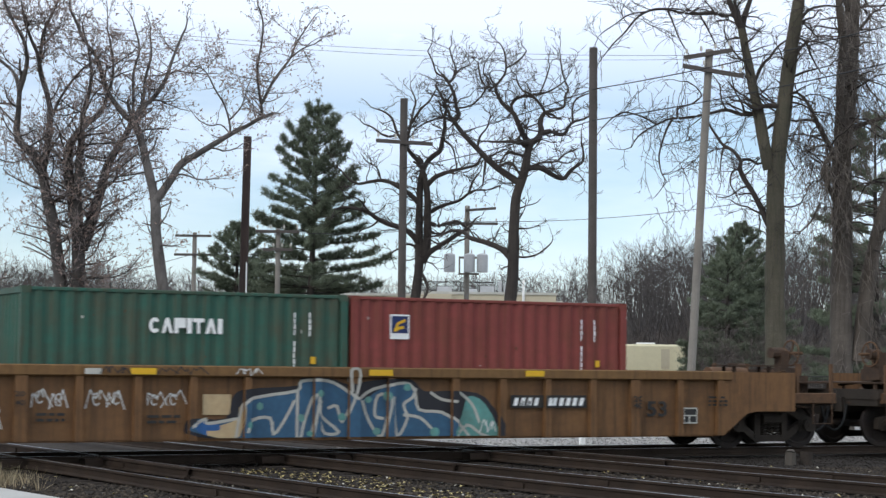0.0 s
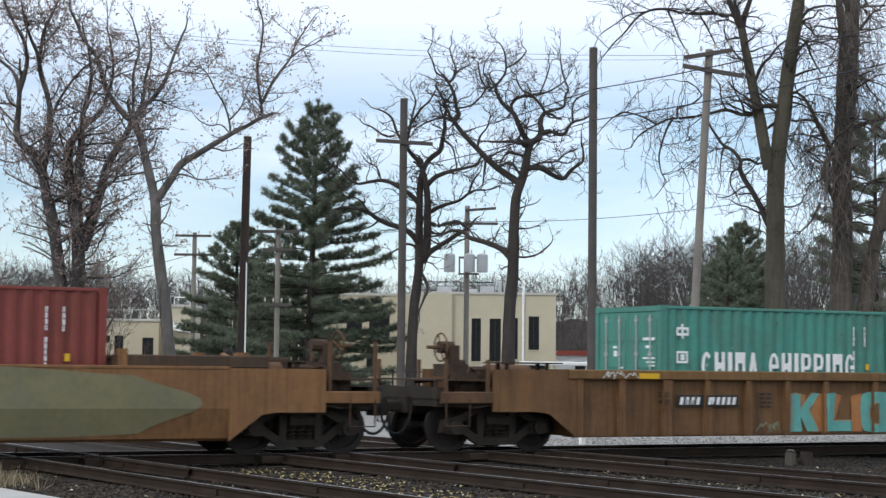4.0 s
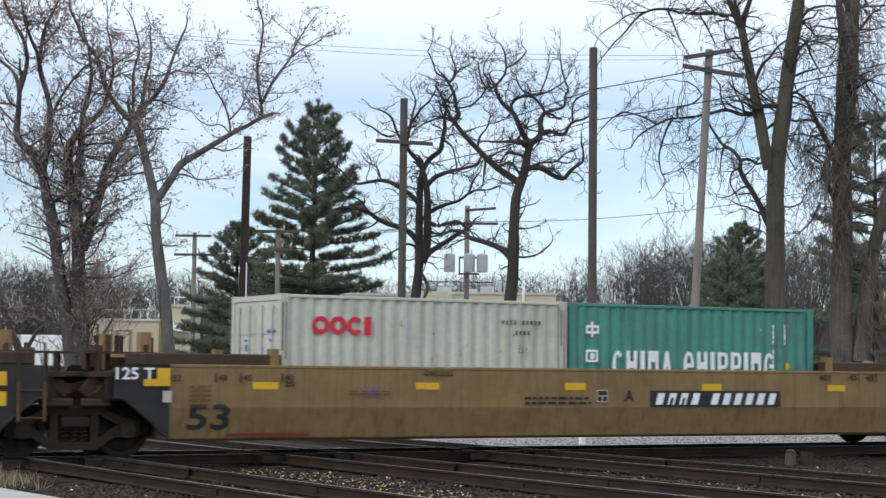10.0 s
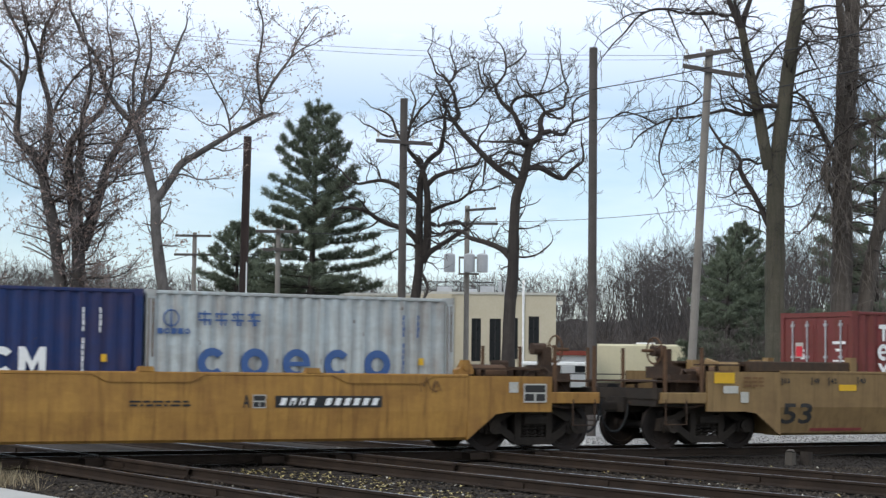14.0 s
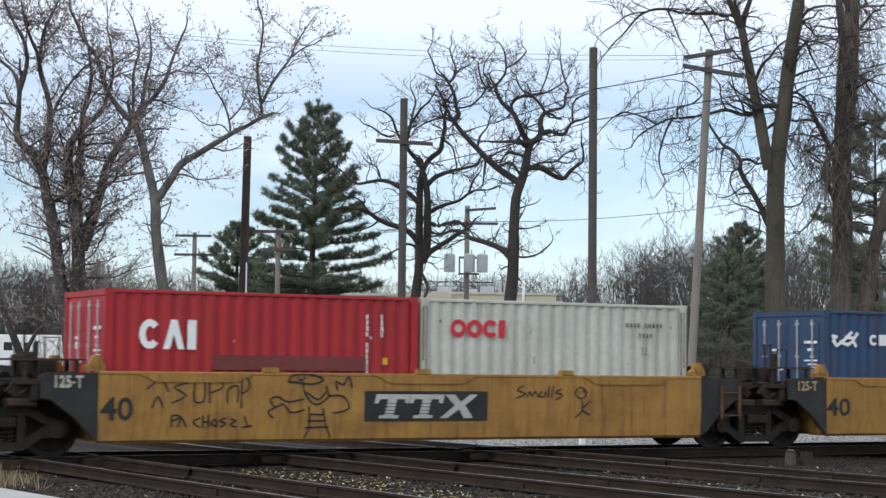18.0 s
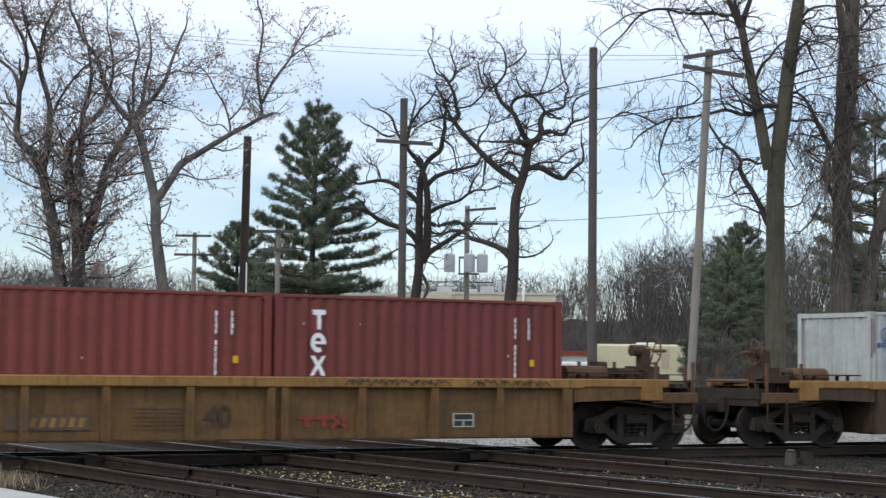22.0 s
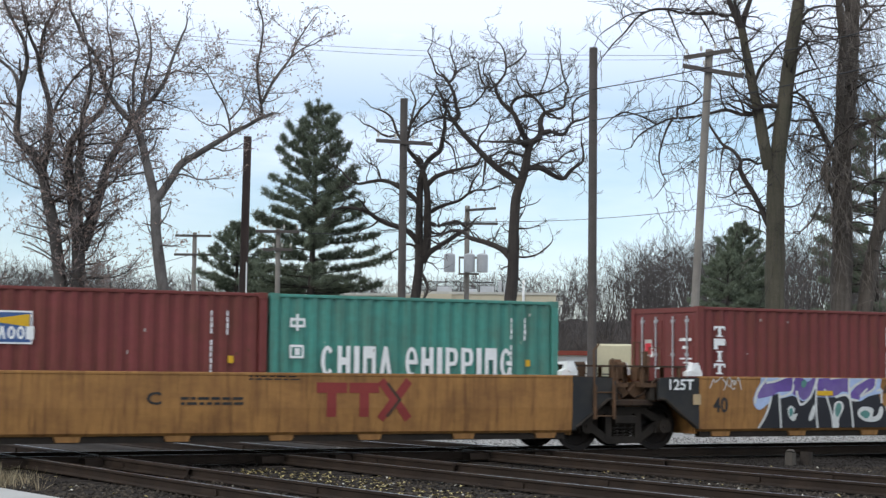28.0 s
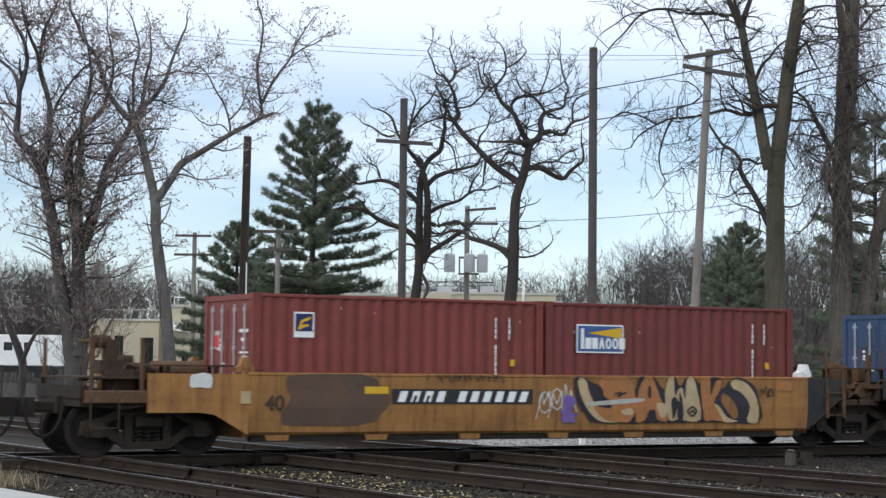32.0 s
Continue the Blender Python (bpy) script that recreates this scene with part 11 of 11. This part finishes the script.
car.word(-2.64, -2.4, 0.85, 1.1, "black", "D")
car.scribble(-5.86, -5.12, 1.13, 1.46, "spray_white")
car.word(-7.06, -6.47, 1.15, 1.36, "white", "125T")
car.stencil(-2.05, -0.87, 0.84, 1.06, "black")
car.stencil(-0.47, 0.49, 1.33, 1.43, "black")
car.bar(5.72, 6.13, 1.09, 1.28, "spray_orange")
car.stencil(-7.22, -6.49, 0.95, 1.07, "dim_white")
car.bar(-6.47, -6.27, 0.87, 1.08, "spray_cream")
car = brush_for(22)
car.word(-6.03, -5.64, 0.73, 1.04, "black", "40")
car.logo(-2.85, -1.07, 0.72, 1.27, "maroon_mark")
car.shape("spray_orange", [(-4.09, 1.43), (-3.97, 1.20), (-4.22, 1.16), (-4.41, 0.98), (-4.48, 0.76), (-4.44, 0.53), (-4.29, 0.42), (-3.96, 0.38), (-3.57, 0.41), (-3.09, 0.37), (-2.73, 0.41), (-2.50, 0.56), (-2.53, 0.76), (-2.70, 0.94), (-2.83, 0.99), (-2.88, 1.38), (-2.98, 1.45)])
for ink, w in (("spray_ink", 0.03),):
    car.lines(ink, w, [(-4.09, 1.43), (-3.97, 1.20), (-4.24, 1.16), (-4.41, 0.97), (-4.48, 0.76), (-4.43, 0.53), (-4.27, 0.42)],
              [(-3.55, 1.43), (-3.51, 1.11), (-3.49, 0.84), (-3.46, 0.57), (-3.57, 0.41)],
              [(-4.10, 1.43), (-3.63, 1.44), (-3.24, 1.44), (-3.28, 1.18)],
              [(-3.48, 0.99), (-3.39, 1.12), (-3.26, 1.16), (-3.14, 1.10), (-3.12, 0.96)],
              [(-3.49, 0.91), (-3.32, 1.02), (-3.12, 0.97), (-3.03, 0.80), (-3.03, 0.56), (-3.14, 0.41), (-3.44, 0.40)],
              [(-3.10, 0.99), (-2.88, 1.00), (-2.66, 0.91), (-2.53, 0.76), (-2.50, 0.58), (-2.66, 0.42), (-2.98, 0.40)],
              [(-2.97, 1.45), (-2.88, 1.34), (-2.83, 1.00)])
car.shape("spray_blue", [(2.55, 1.21), (2.58, 1.37), (2.73, 1.45), (3.01, 1.43), (3.30, 1.46), (3.53, 1.38), (3.82, 1.47), (4.13, 1.44), (4.35, 1.25), (4.59, 1.11), (4.67, 0.91), (4.88, 0.72), (4.96, 0.53), (4.84, 0.37), (2.48, 0.39), (2.27, 0.60), (2.27, 0.79), (2.40, 0.96), (2.58, 1.08)])
for ink, w in (("spray_pale_blue", 0.045),):
    car.lines(ink, w, [(2.63, 1.05), (2.55, 1.21), (2.59, 1.37), (2.78, 1.45), (3.00, 1.43), (3.04, 1.21)],
              [(3.04, 1.35), (3.30, 1.46), (3.53, 1.38), (3.57, 1.17), (3.30, 1.10)],
              [(3.58, 1.40), (3.82, 1.47), (4.11, 1.44), (4.35, 1.23), (4.59, 1.11), (4.67, 0.91), (4.88, 0.72), (4.96, 0.54)],
              [(2.71, 1.18), (3.22, 1.18), (3.23, 0.96), (3.04, 0.93)],
              [(2.71, 1.18), (2.72, 0.91), (2.88, 0.91)],
              [(3.04, 0.92), (3.30, 0.91), (3.48, 0.77), (3.54, 0.55)],
              [(3.25, 1.10), (3.56, 1.14), (3.87, 1.04), (4.08, 0.83), (4.14, 0.56)],
              [(2.63, 1.06), (2.40, 0.96), (2.27, 0.77), (2.29, 0.62), (2.40, 0.55)],
              [(2.92, 0.79), (2.94, 0.58), (2.88, 0.42)],
              [(4.13, 0.53), (4.20, 0.38)],
              [(2.94, 0.58), (3.04, 0.40)])
car.dot("spray_white", 3.35, 1.21, 0.03, 0.02)
car.dot("spray_white", 4.15, 0.99, 0.03, 0.02)
car.scribble(-5.02, -4.31, 1.18, 1.47, "spray_white")
car.word(-7.12, -6.52, 1.17, 1.41, "white", "125T")
car.stencil(0.33, 1.45, 0.86, 1.06, "black")
car.bar(-6.52, -6.33, 0.88, 1.1, "spray_cream")
car.bar(5.67, 6.13, 1.07, 1.29, "spray_orange")
car.stencil(-0.59, 0.37, 1.32, 1.42, "black")
car = brush_for(23)
car.blob(-5.67, -3.47, 0.5, 1.48, "spray_shade")
car.bar(-3.44, -0.43, 0.91, 1.19, "black")
car.blocks(-3.32, -0.52, 0.95, 1.15, "white", "xuux xxxxxx")
car.bar(-3.99, -3.51, 1.1, 1.23, "yellow")
car.bar(5.41, 5.81, 1.19, 1.37, "spray_orange")
car.scribble(-0.3, 0.52, 0.62, 1.31, "spray_white")
car.scribble(4.98, 5.35, 1.01, 1.29, "spray_black")
car.word(-5.95, -5.57, 0.79, 1.07, "car_dirty", "40")
car.blob(-7.36, -6.93, 1.18, 1.46, "spray_white")
car.bar(-6.41, -6.22, 0.92, 1.14, "spray_cream")
car.splash(0.1, 1.2, 0.5, 1.3, "spray_purple", 5)
car.shape("spray_ink", [(0.49, 1.34), (0.59, 1.45), (0.78, 1.40), (1.02, 1.30), (1.24, 1.46), (1.68, 1.46), (1.91, 1.20), (2.01, 1.44), (2.31, 1.49), (2.49, 1.31), (2.62, 1.21), (2.71, 1.46), (2.87, 1.45), (2.99, 1.27), (3.15, 1.44), (3.30, 1.48), (3.48, 1.32), (3.61, 1.46), (3.74, 1.46), (4.02, 1.42), (4.03, 1.21), (4.27, 1.42), (4.51, 1.44), (4.85, 1.28), (4.98, 0.96), (4.97, 0.54), (3.80, 0.55), (1.17, 0.54), (0.78, 0.70), (0.57, 0.95)])
car.shape("car_gold", [(4.07, 1.13), (4.32, 0.96), (4.44, 0.70), (4.32, 0.62), (4.01, 0.96)])
car.shape("spray_cream", [(0.60, 1.42), (0.76, 1.38), (0.85, 1.12), (1.03, 0.83), (1.22, 0.61), (1.71, 0.57), (1.17, 0.56), (0.88, 0.73), (0.69, 0.99), (0.59, 1.28)])
car.shape("spray_cream", [(2.62, 1.08), (2.71, 1.43), (2.83, 1.45), (2.87, 1.08), (2.97, 1.22), (3.05, 1.22), (3.12, 1.00), (3.15, 1.39), (3.28, 1.46), (3.38, 1.29), (3.51, 0.61), (3.07, 0.59), (2.94, 0.61), (2.74, 0.60)])
car.shape("spray_cream", [(3.80, 0.91), (3.95, 0.87), (4.16, 0.65), (4.44, 0.56), (4.02, 0.57)])
car.shape("spray_cream", [(4.25, 1.36), (4.40, 1.42), (4.69, 1.30), (4.91, 1.00), (4.95, 0.56), (4.67, 0.56), (4.73, 0.87), (4.53, 1.13), (4.30, 1.23)])
car.shape("spray_orange", [(1.05, 1.32), (1.27, 1.46), (1.68, 1.45), (1.86, 1.31), (1.91, 1.08), (1.99, 0.91), (1.81, 0.58), (1.57, 0.56), (1.22, 0.61), (0.94, 0.86), (1.32, 0.83), (1.35, 0.95), (1.18, 1.08), (1.15, 1.20)])
car.shape("spray_orange", [(1.98, 1.12), (2.11, 1.41), (2.28, 1.48), (2.38, 1.33), (2.51, 1.04), (2.71, 0.60), (2.46, 0.60), (2.39, 0.79), (2.24, 0.77), (2.16, 0.60), (1.94, 0.58)])
car.shape("spray_orange", [(3.49, 1.29), (3.59, 1.44), (3.72, 1.46), (3.74, 1.08), (3.87, 1.37), (4.00, 1.39), (3.98, 1.21), (3.82, 0.96), (3.95, 0.74), (4.06, 0.57), (3.80, 0.59), (3.59, 0.61)])
car.shape("spray_ink", [(2.22, 1.25), (2.28, 1.25), (2.29, 1.05), (2.21, 1.05)])
car.shape("spray_ink", [(2.77, 0.96), (2.87, 1.06), (2.96, 0.96), (2.97, 1.17), (3.05, 0.96), (3.07, 0.60), (2.94, 0.60), (2.92, 0.83), (2.84, 0.60)])
car.shape("dull_cream", [(0.88, 0.95), (2.01, 1.03), (2.01, 0.95), (0.89, 0.88)])
car.shape("spray_cream", [(2.41, 0.91), (2.64, 0.91), (2.66, 0.70), (2.54, 0.64)])
car.shape("spray_cream", [(1.59, 0.79), (1.81, 0.83), (1.86, 0.71), (1.66, 0.70)])
for ink, w in (("spray_ink", 0.035),):
    car.lines(ink, w, [(3.17, 0.77), (3.28, 0.86), (3.39, 0.77), (3.29, 0.67), (3.17, 0.77)],
              [(3.25, 0.75), (3.31, 0.78), (3.34, 0.72)],
              [(1.44, 1.11), (1.57, 1.14), (1.51, 1.06), (1.61, 1.11), (1.69, 1.13)])
car.scribble(-2.73, -1.14, 1.31, 1.53, "spray_black")


# ---- ballast, gravel lot, pavement, weeds, leaves ----
def stones(name, rng_seed, count, place, size, material, label):
    """Loose stones: jittered six-cornered lumps, nobody could count them."""
    r = np.random.RandomState(rng_seed)
    base = np.array([(1, 0, 0), (-1, 0, 0), (0, 1, 0), (0, -1, 0), (0, 0, 1), (0, 0, -1)], dtype=float)
    tri = np.array([(0, 2, 4), (2, 1, 4), (1, 3, 4), (3, 0, 4), (2, 0, 5), (1, 2, 5), (3, 1, 5), (0, 3, 5)])
    pos = place(r, count)
    s = size * r.uniform(0.5, 1.5, (count, 1, 1))
    q = base[None] * s * r.uniform(0.6, 1.2, (count, 6, 3))
    a = r.uniform(0, 6.283, count)
    c, n = np.cos(a)[:, None], np.sin(a)[:, None]
    x, y = q[:, :, 0] * c - q[:, :, 1] * n, q[:, :, 0] * n + q[:, :, 1] * c
    v = np.stack([x, y, q[:, :, 2] * 0.75], axis=2) + pos[:, None, :]
    f = (np.arange(count) * 6)[:, None, None] + tri[None]
    ob = new(name, quick_mesh(name, v.reshape(-1, 3), f.reshape(-1, 3), material))
    tagged(ob, label, "ballast", kind="stuff")


def island_paint(name, dark, light, rough=0.9):
    """Each stone or blade takes its own shade between two colours."""
    m = bpy.data.materials.new(name)
    m.use_nodes = True
    n, l = m.node_tree.nodes, m.node_tree.links
    geo, ramp = n.new("ShaderNodeNewGeometry"), n.new("ShaderNodeValToRGB")
    ramp.color_ramp.elements[0].color, ramp.color_ramp.elements[1].color = (*dark, 1), (*light, 1)
    l.new(geo.outputs["Random Per Island"], ramp.inputs["Fac"])
    l.new(ramp.outputs["Color"], n["Principled BSDF"].inputs["Base Color"])
    n["Principled BSDF"].inputs["Roughness"].default_value = rough
    n["Principled BSDF"].inputs["Specular IOR Level"].default_value = 0.14
    return m


def bed_height(x, y):
    return -0.208 + 0.03 * noise.noise((x * 0.8, y * 0.8, 0)) + 0.016 * noise.noise((x * 3, y * 3, 4))


bed = Build()
BX, BY = 88, 66
for i in range(BX + 1):
    for j in range(BY + 1):
        x, y = 3.5 + 0.26 * i, -18 + 0.26 * j
        edge = min(1.0, (i + 0.01) / 6, (BX - i) / 6, (BY - j) / 2)
        bed.v.append((x, y, bed_height(x, y) * edge - 0.275 * (1 - edge)))
for i in range(BX):
    for j in range(BY):
        a = i * (BY + 1) + j
        bed.f.append((a, a + BY + 1, a + BY + 2, a + 1))
solid("ballast_bed", bed, paint("oily_ballast_bed", (0.03, 0.025, 0.021), 0.95, 0, 0.5, (0.5, 35.0), (0.022, 0.019, 0.017), 0.7, 0.03, 28.0, spec=0.1), "dark oily ballast bed packed between the rails", "ballast", kind="structure")


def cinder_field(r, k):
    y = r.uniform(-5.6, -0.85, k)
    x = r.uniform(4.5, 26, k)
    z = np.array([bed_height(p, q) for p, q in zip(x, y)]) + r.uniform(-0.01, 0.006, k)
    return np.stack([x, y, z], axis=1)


def near_field(r, k):
    y = -17 + 12.2 * r.uniform(0, 1, k) ** 0.85
    x = r.uniform(4.5, 25, k) + 0.0 * y
    z = np.array([bed_height(p, q) for p, q in zip(x, y)]) + r.uniform(-0.012, 0.012, k)
    return np.stack([x, y, z], axis=1)


def far_field(r, k):
    y = r.uniform(1.1, 9.5, k)
    return np.stack([15.2 + 0.46 * (y - 2) + 25 * r.uniform(0, 1, k) ** 1.2, y, np.full(k, -0.255)], axis=1)


stones("ballast_stones", 5, 30000, near_field, 0.034, island_paint("dark_ballast_stone", (0.015, 0.0125, 0.0105), (0.088, 0.071, 0.055)), "dark oily ballast stones between the rails")
stones("cinders", 15, 14000, cinder_field, 0.022, island_paint("near_black_cinder", (0.012, 0.0105, 0.009), (0.036, 0.03, 0.025)), "near-black cinders beside the main track")
stones("gravel_stones", 6, 9000, far_field, 0.035, island_paint("pale_gravel_stone", (0.12, 0.115, 0.11), (0.5, 0.48, 0.45)), "pale gravel beyond the main track")
stones("pale_pebbles", 8, 420, near_field, 0.03, island_paint("pale_pebble", (0.35, 0.32, 0.26), (0.7, 0.66, 0.56)), "scattered pale pebbles on the ballast")
lot = Build()
lot.add([(17.5, 4.4, -0.258), (300, 4.4, -0.258), (300, 60, -0.258), (17.5, 60, -0.258)], [(0, 1, 2, 3)])
solid("gravel_lot", lot, paint("pale_gravel", (0.30, 0.29, 0.27), 0.95, 0, 0.3, (0.5, 40.0), (0.18, 0.17, 0.155), 0.5, 0.02, 25.0), "pale grey gravel lot beyond the track", "gravel", kind="structure")


def leaf_litter():
    r = np.random.RandomState(11)
    k = 950
    t = r.uniform(0, 1, k)
    y = -16 + 13.5 * t
    x = np.where(r.uniform(0, 1, k) < 0.7, 11.2 - 0.07 * y + r.normal(0, 0.45, k), r.uniform(7, 21, k))
    z = np.array([bed_height(p, q) for p, q in zip(x, y)]) + r.uniform(0.012, 0.04, k)
    a = r.uniform(0, 6.283, k)
    s = r.uniform(0.025, 0.06, k)
    dx, dy = np.cos(a) * s, np.sin(a) * s
    up = r.uniform(0.0, 0.035, k)
    v = np.stack([np.stack([x - dx, y - dy, z], 1), np.stack([x + dy * 0.6, y - dx * 0.6, z + up], 1), np.stack([x + dx, y + dy, z + up * 0.4], 1), np.stack([x - dy * 0.6, y + dx * 0.6, z + up], 1)], axis=1)
    f = np.arange(4 * k).reshape(-1, 4)
    ob = new("fallen_leaves", quick_mesh("fallen_leaves", v.reshape(-1, 3), f, island_paint("yellow_leaf", (0.22, 0.16, 0.06), (0.62, 0.52, 0.24), 0.7)))
    tagged(ob, "yellow fallen leaves lying between the tracks", "leaves", kind="stuff")


leaf_litter()
pv = Build()
pv.add([(6.35, -5.6, -0.15), (7.35, -14, -0.15), (7.8, -32, -0.15), (-30, -32, -0.15), (-30, -5.6, -0.15)] + [(6.35, -5.6, -0.4), (7.35, -14, -0.4), (7.8, -32, -0.4), (-30, -32, -0.4), (-30, -5.6, -0.4)],
       [(0, 4, 3, 2, 1), (0, 1, 6, 5), (1, 2, 7, 6), (4, 0, 5, 9)])
solid("pavement", pv, paint("worn_concrete", (0.46, 0.45, 0.42), 0.9, 0, 0.14, (0.8, 20), (0.3, 0.28, 0.25), 0.4, 0.006, 30), "pale worn concrete slab beside the tracks", "pavement", kind="structure")


def dry_grass(x, y, seed, k, h, spread):
    rng = random.Random(seed)
    pts = [(x + rng.gauss(0, spread), y + rng.gauss(0, spread * 1.6), -0.27) for _ in range(k)]
    v, f = needles(pts, rng, h, 3, 0.006, 1.6)
    ob = new("dry_grass", quick_mesh("dry_grass", v, f, island_paint("straw_grass_%d" % seed, (0.16, 0.12, 0.07), (0.48, 0.4, 0.26))))
    tagged(ob, "tuft of straw-coloured dry grass by the slab", "grass", kind="stuff")


dry_grass(6.3, -4.6, 3, 420, 0.38, 0.35)
dry_grass(6.9, -3.2, 4, 160, 0.22, 0.4)
stub = thing("marker_stone", "grey-brown broken concrete marker stump on the ballast", "marker", at=(22.0, -3.9, -0.25))
part("stone", Build().rod((0, 0, -0.05), (0.01, 0, 0.3), 0.11, 0.1, 9).rod((0.01, 0, 0.3), (0.02, 0.01, 0.35), 0.1, 0.06, 9).mesh("stone", paint("stump_concrete", (0.085, 0.073, 0.06), 0.9, 0, 0.2, (3, 25), SOOT, 0.4, 0.008)), stub)
stub2 = thing("wooden_stump", "short grey weathered wooden stump", "stump", at=(22.45, -3.8, -0.25))
part("stump", Build().rod((0, 0, -0.05), (0.03, 0, 0.3), 0.15, 0.12, 9).mesh("stump", SLEEPER), stub2)
solid("white_post", Build().rounded(-0.06, 0.06, -0.06, 0.06, -0.02, 0.28, 0.02), MAT["white"], "low white painted marker post on the gravel", "post", at=(23.7, 6.2, -0.255))


# ---- what moves ----
def run(t):
    """How far the train has come at t seconds, in metres."""
    return 13.03 * t + 0.0034 * t * t - (0.5 if t > 31.9 else 0.0)


def motions():
    times = [0.0, 4.0, 8.0, 12.0, 16.0, 20.0, 24.0, 28.0, 31.0, 31.5, 32.0]
    for ob, mid in MOVING:
        z = ob.location.z
        walk(ob, [(t, pose(mid + run(t), 0, z)) for t in times])
    steps = [i / 30 for i in range(961)]
    for w, s in WHEELS:
        walk(w, [(t, pose(s, 0, 0.46, 0, math.degrees(run(min(t, 31.9)) / 0.46) % 360, 0)) for t in steps])


motions()
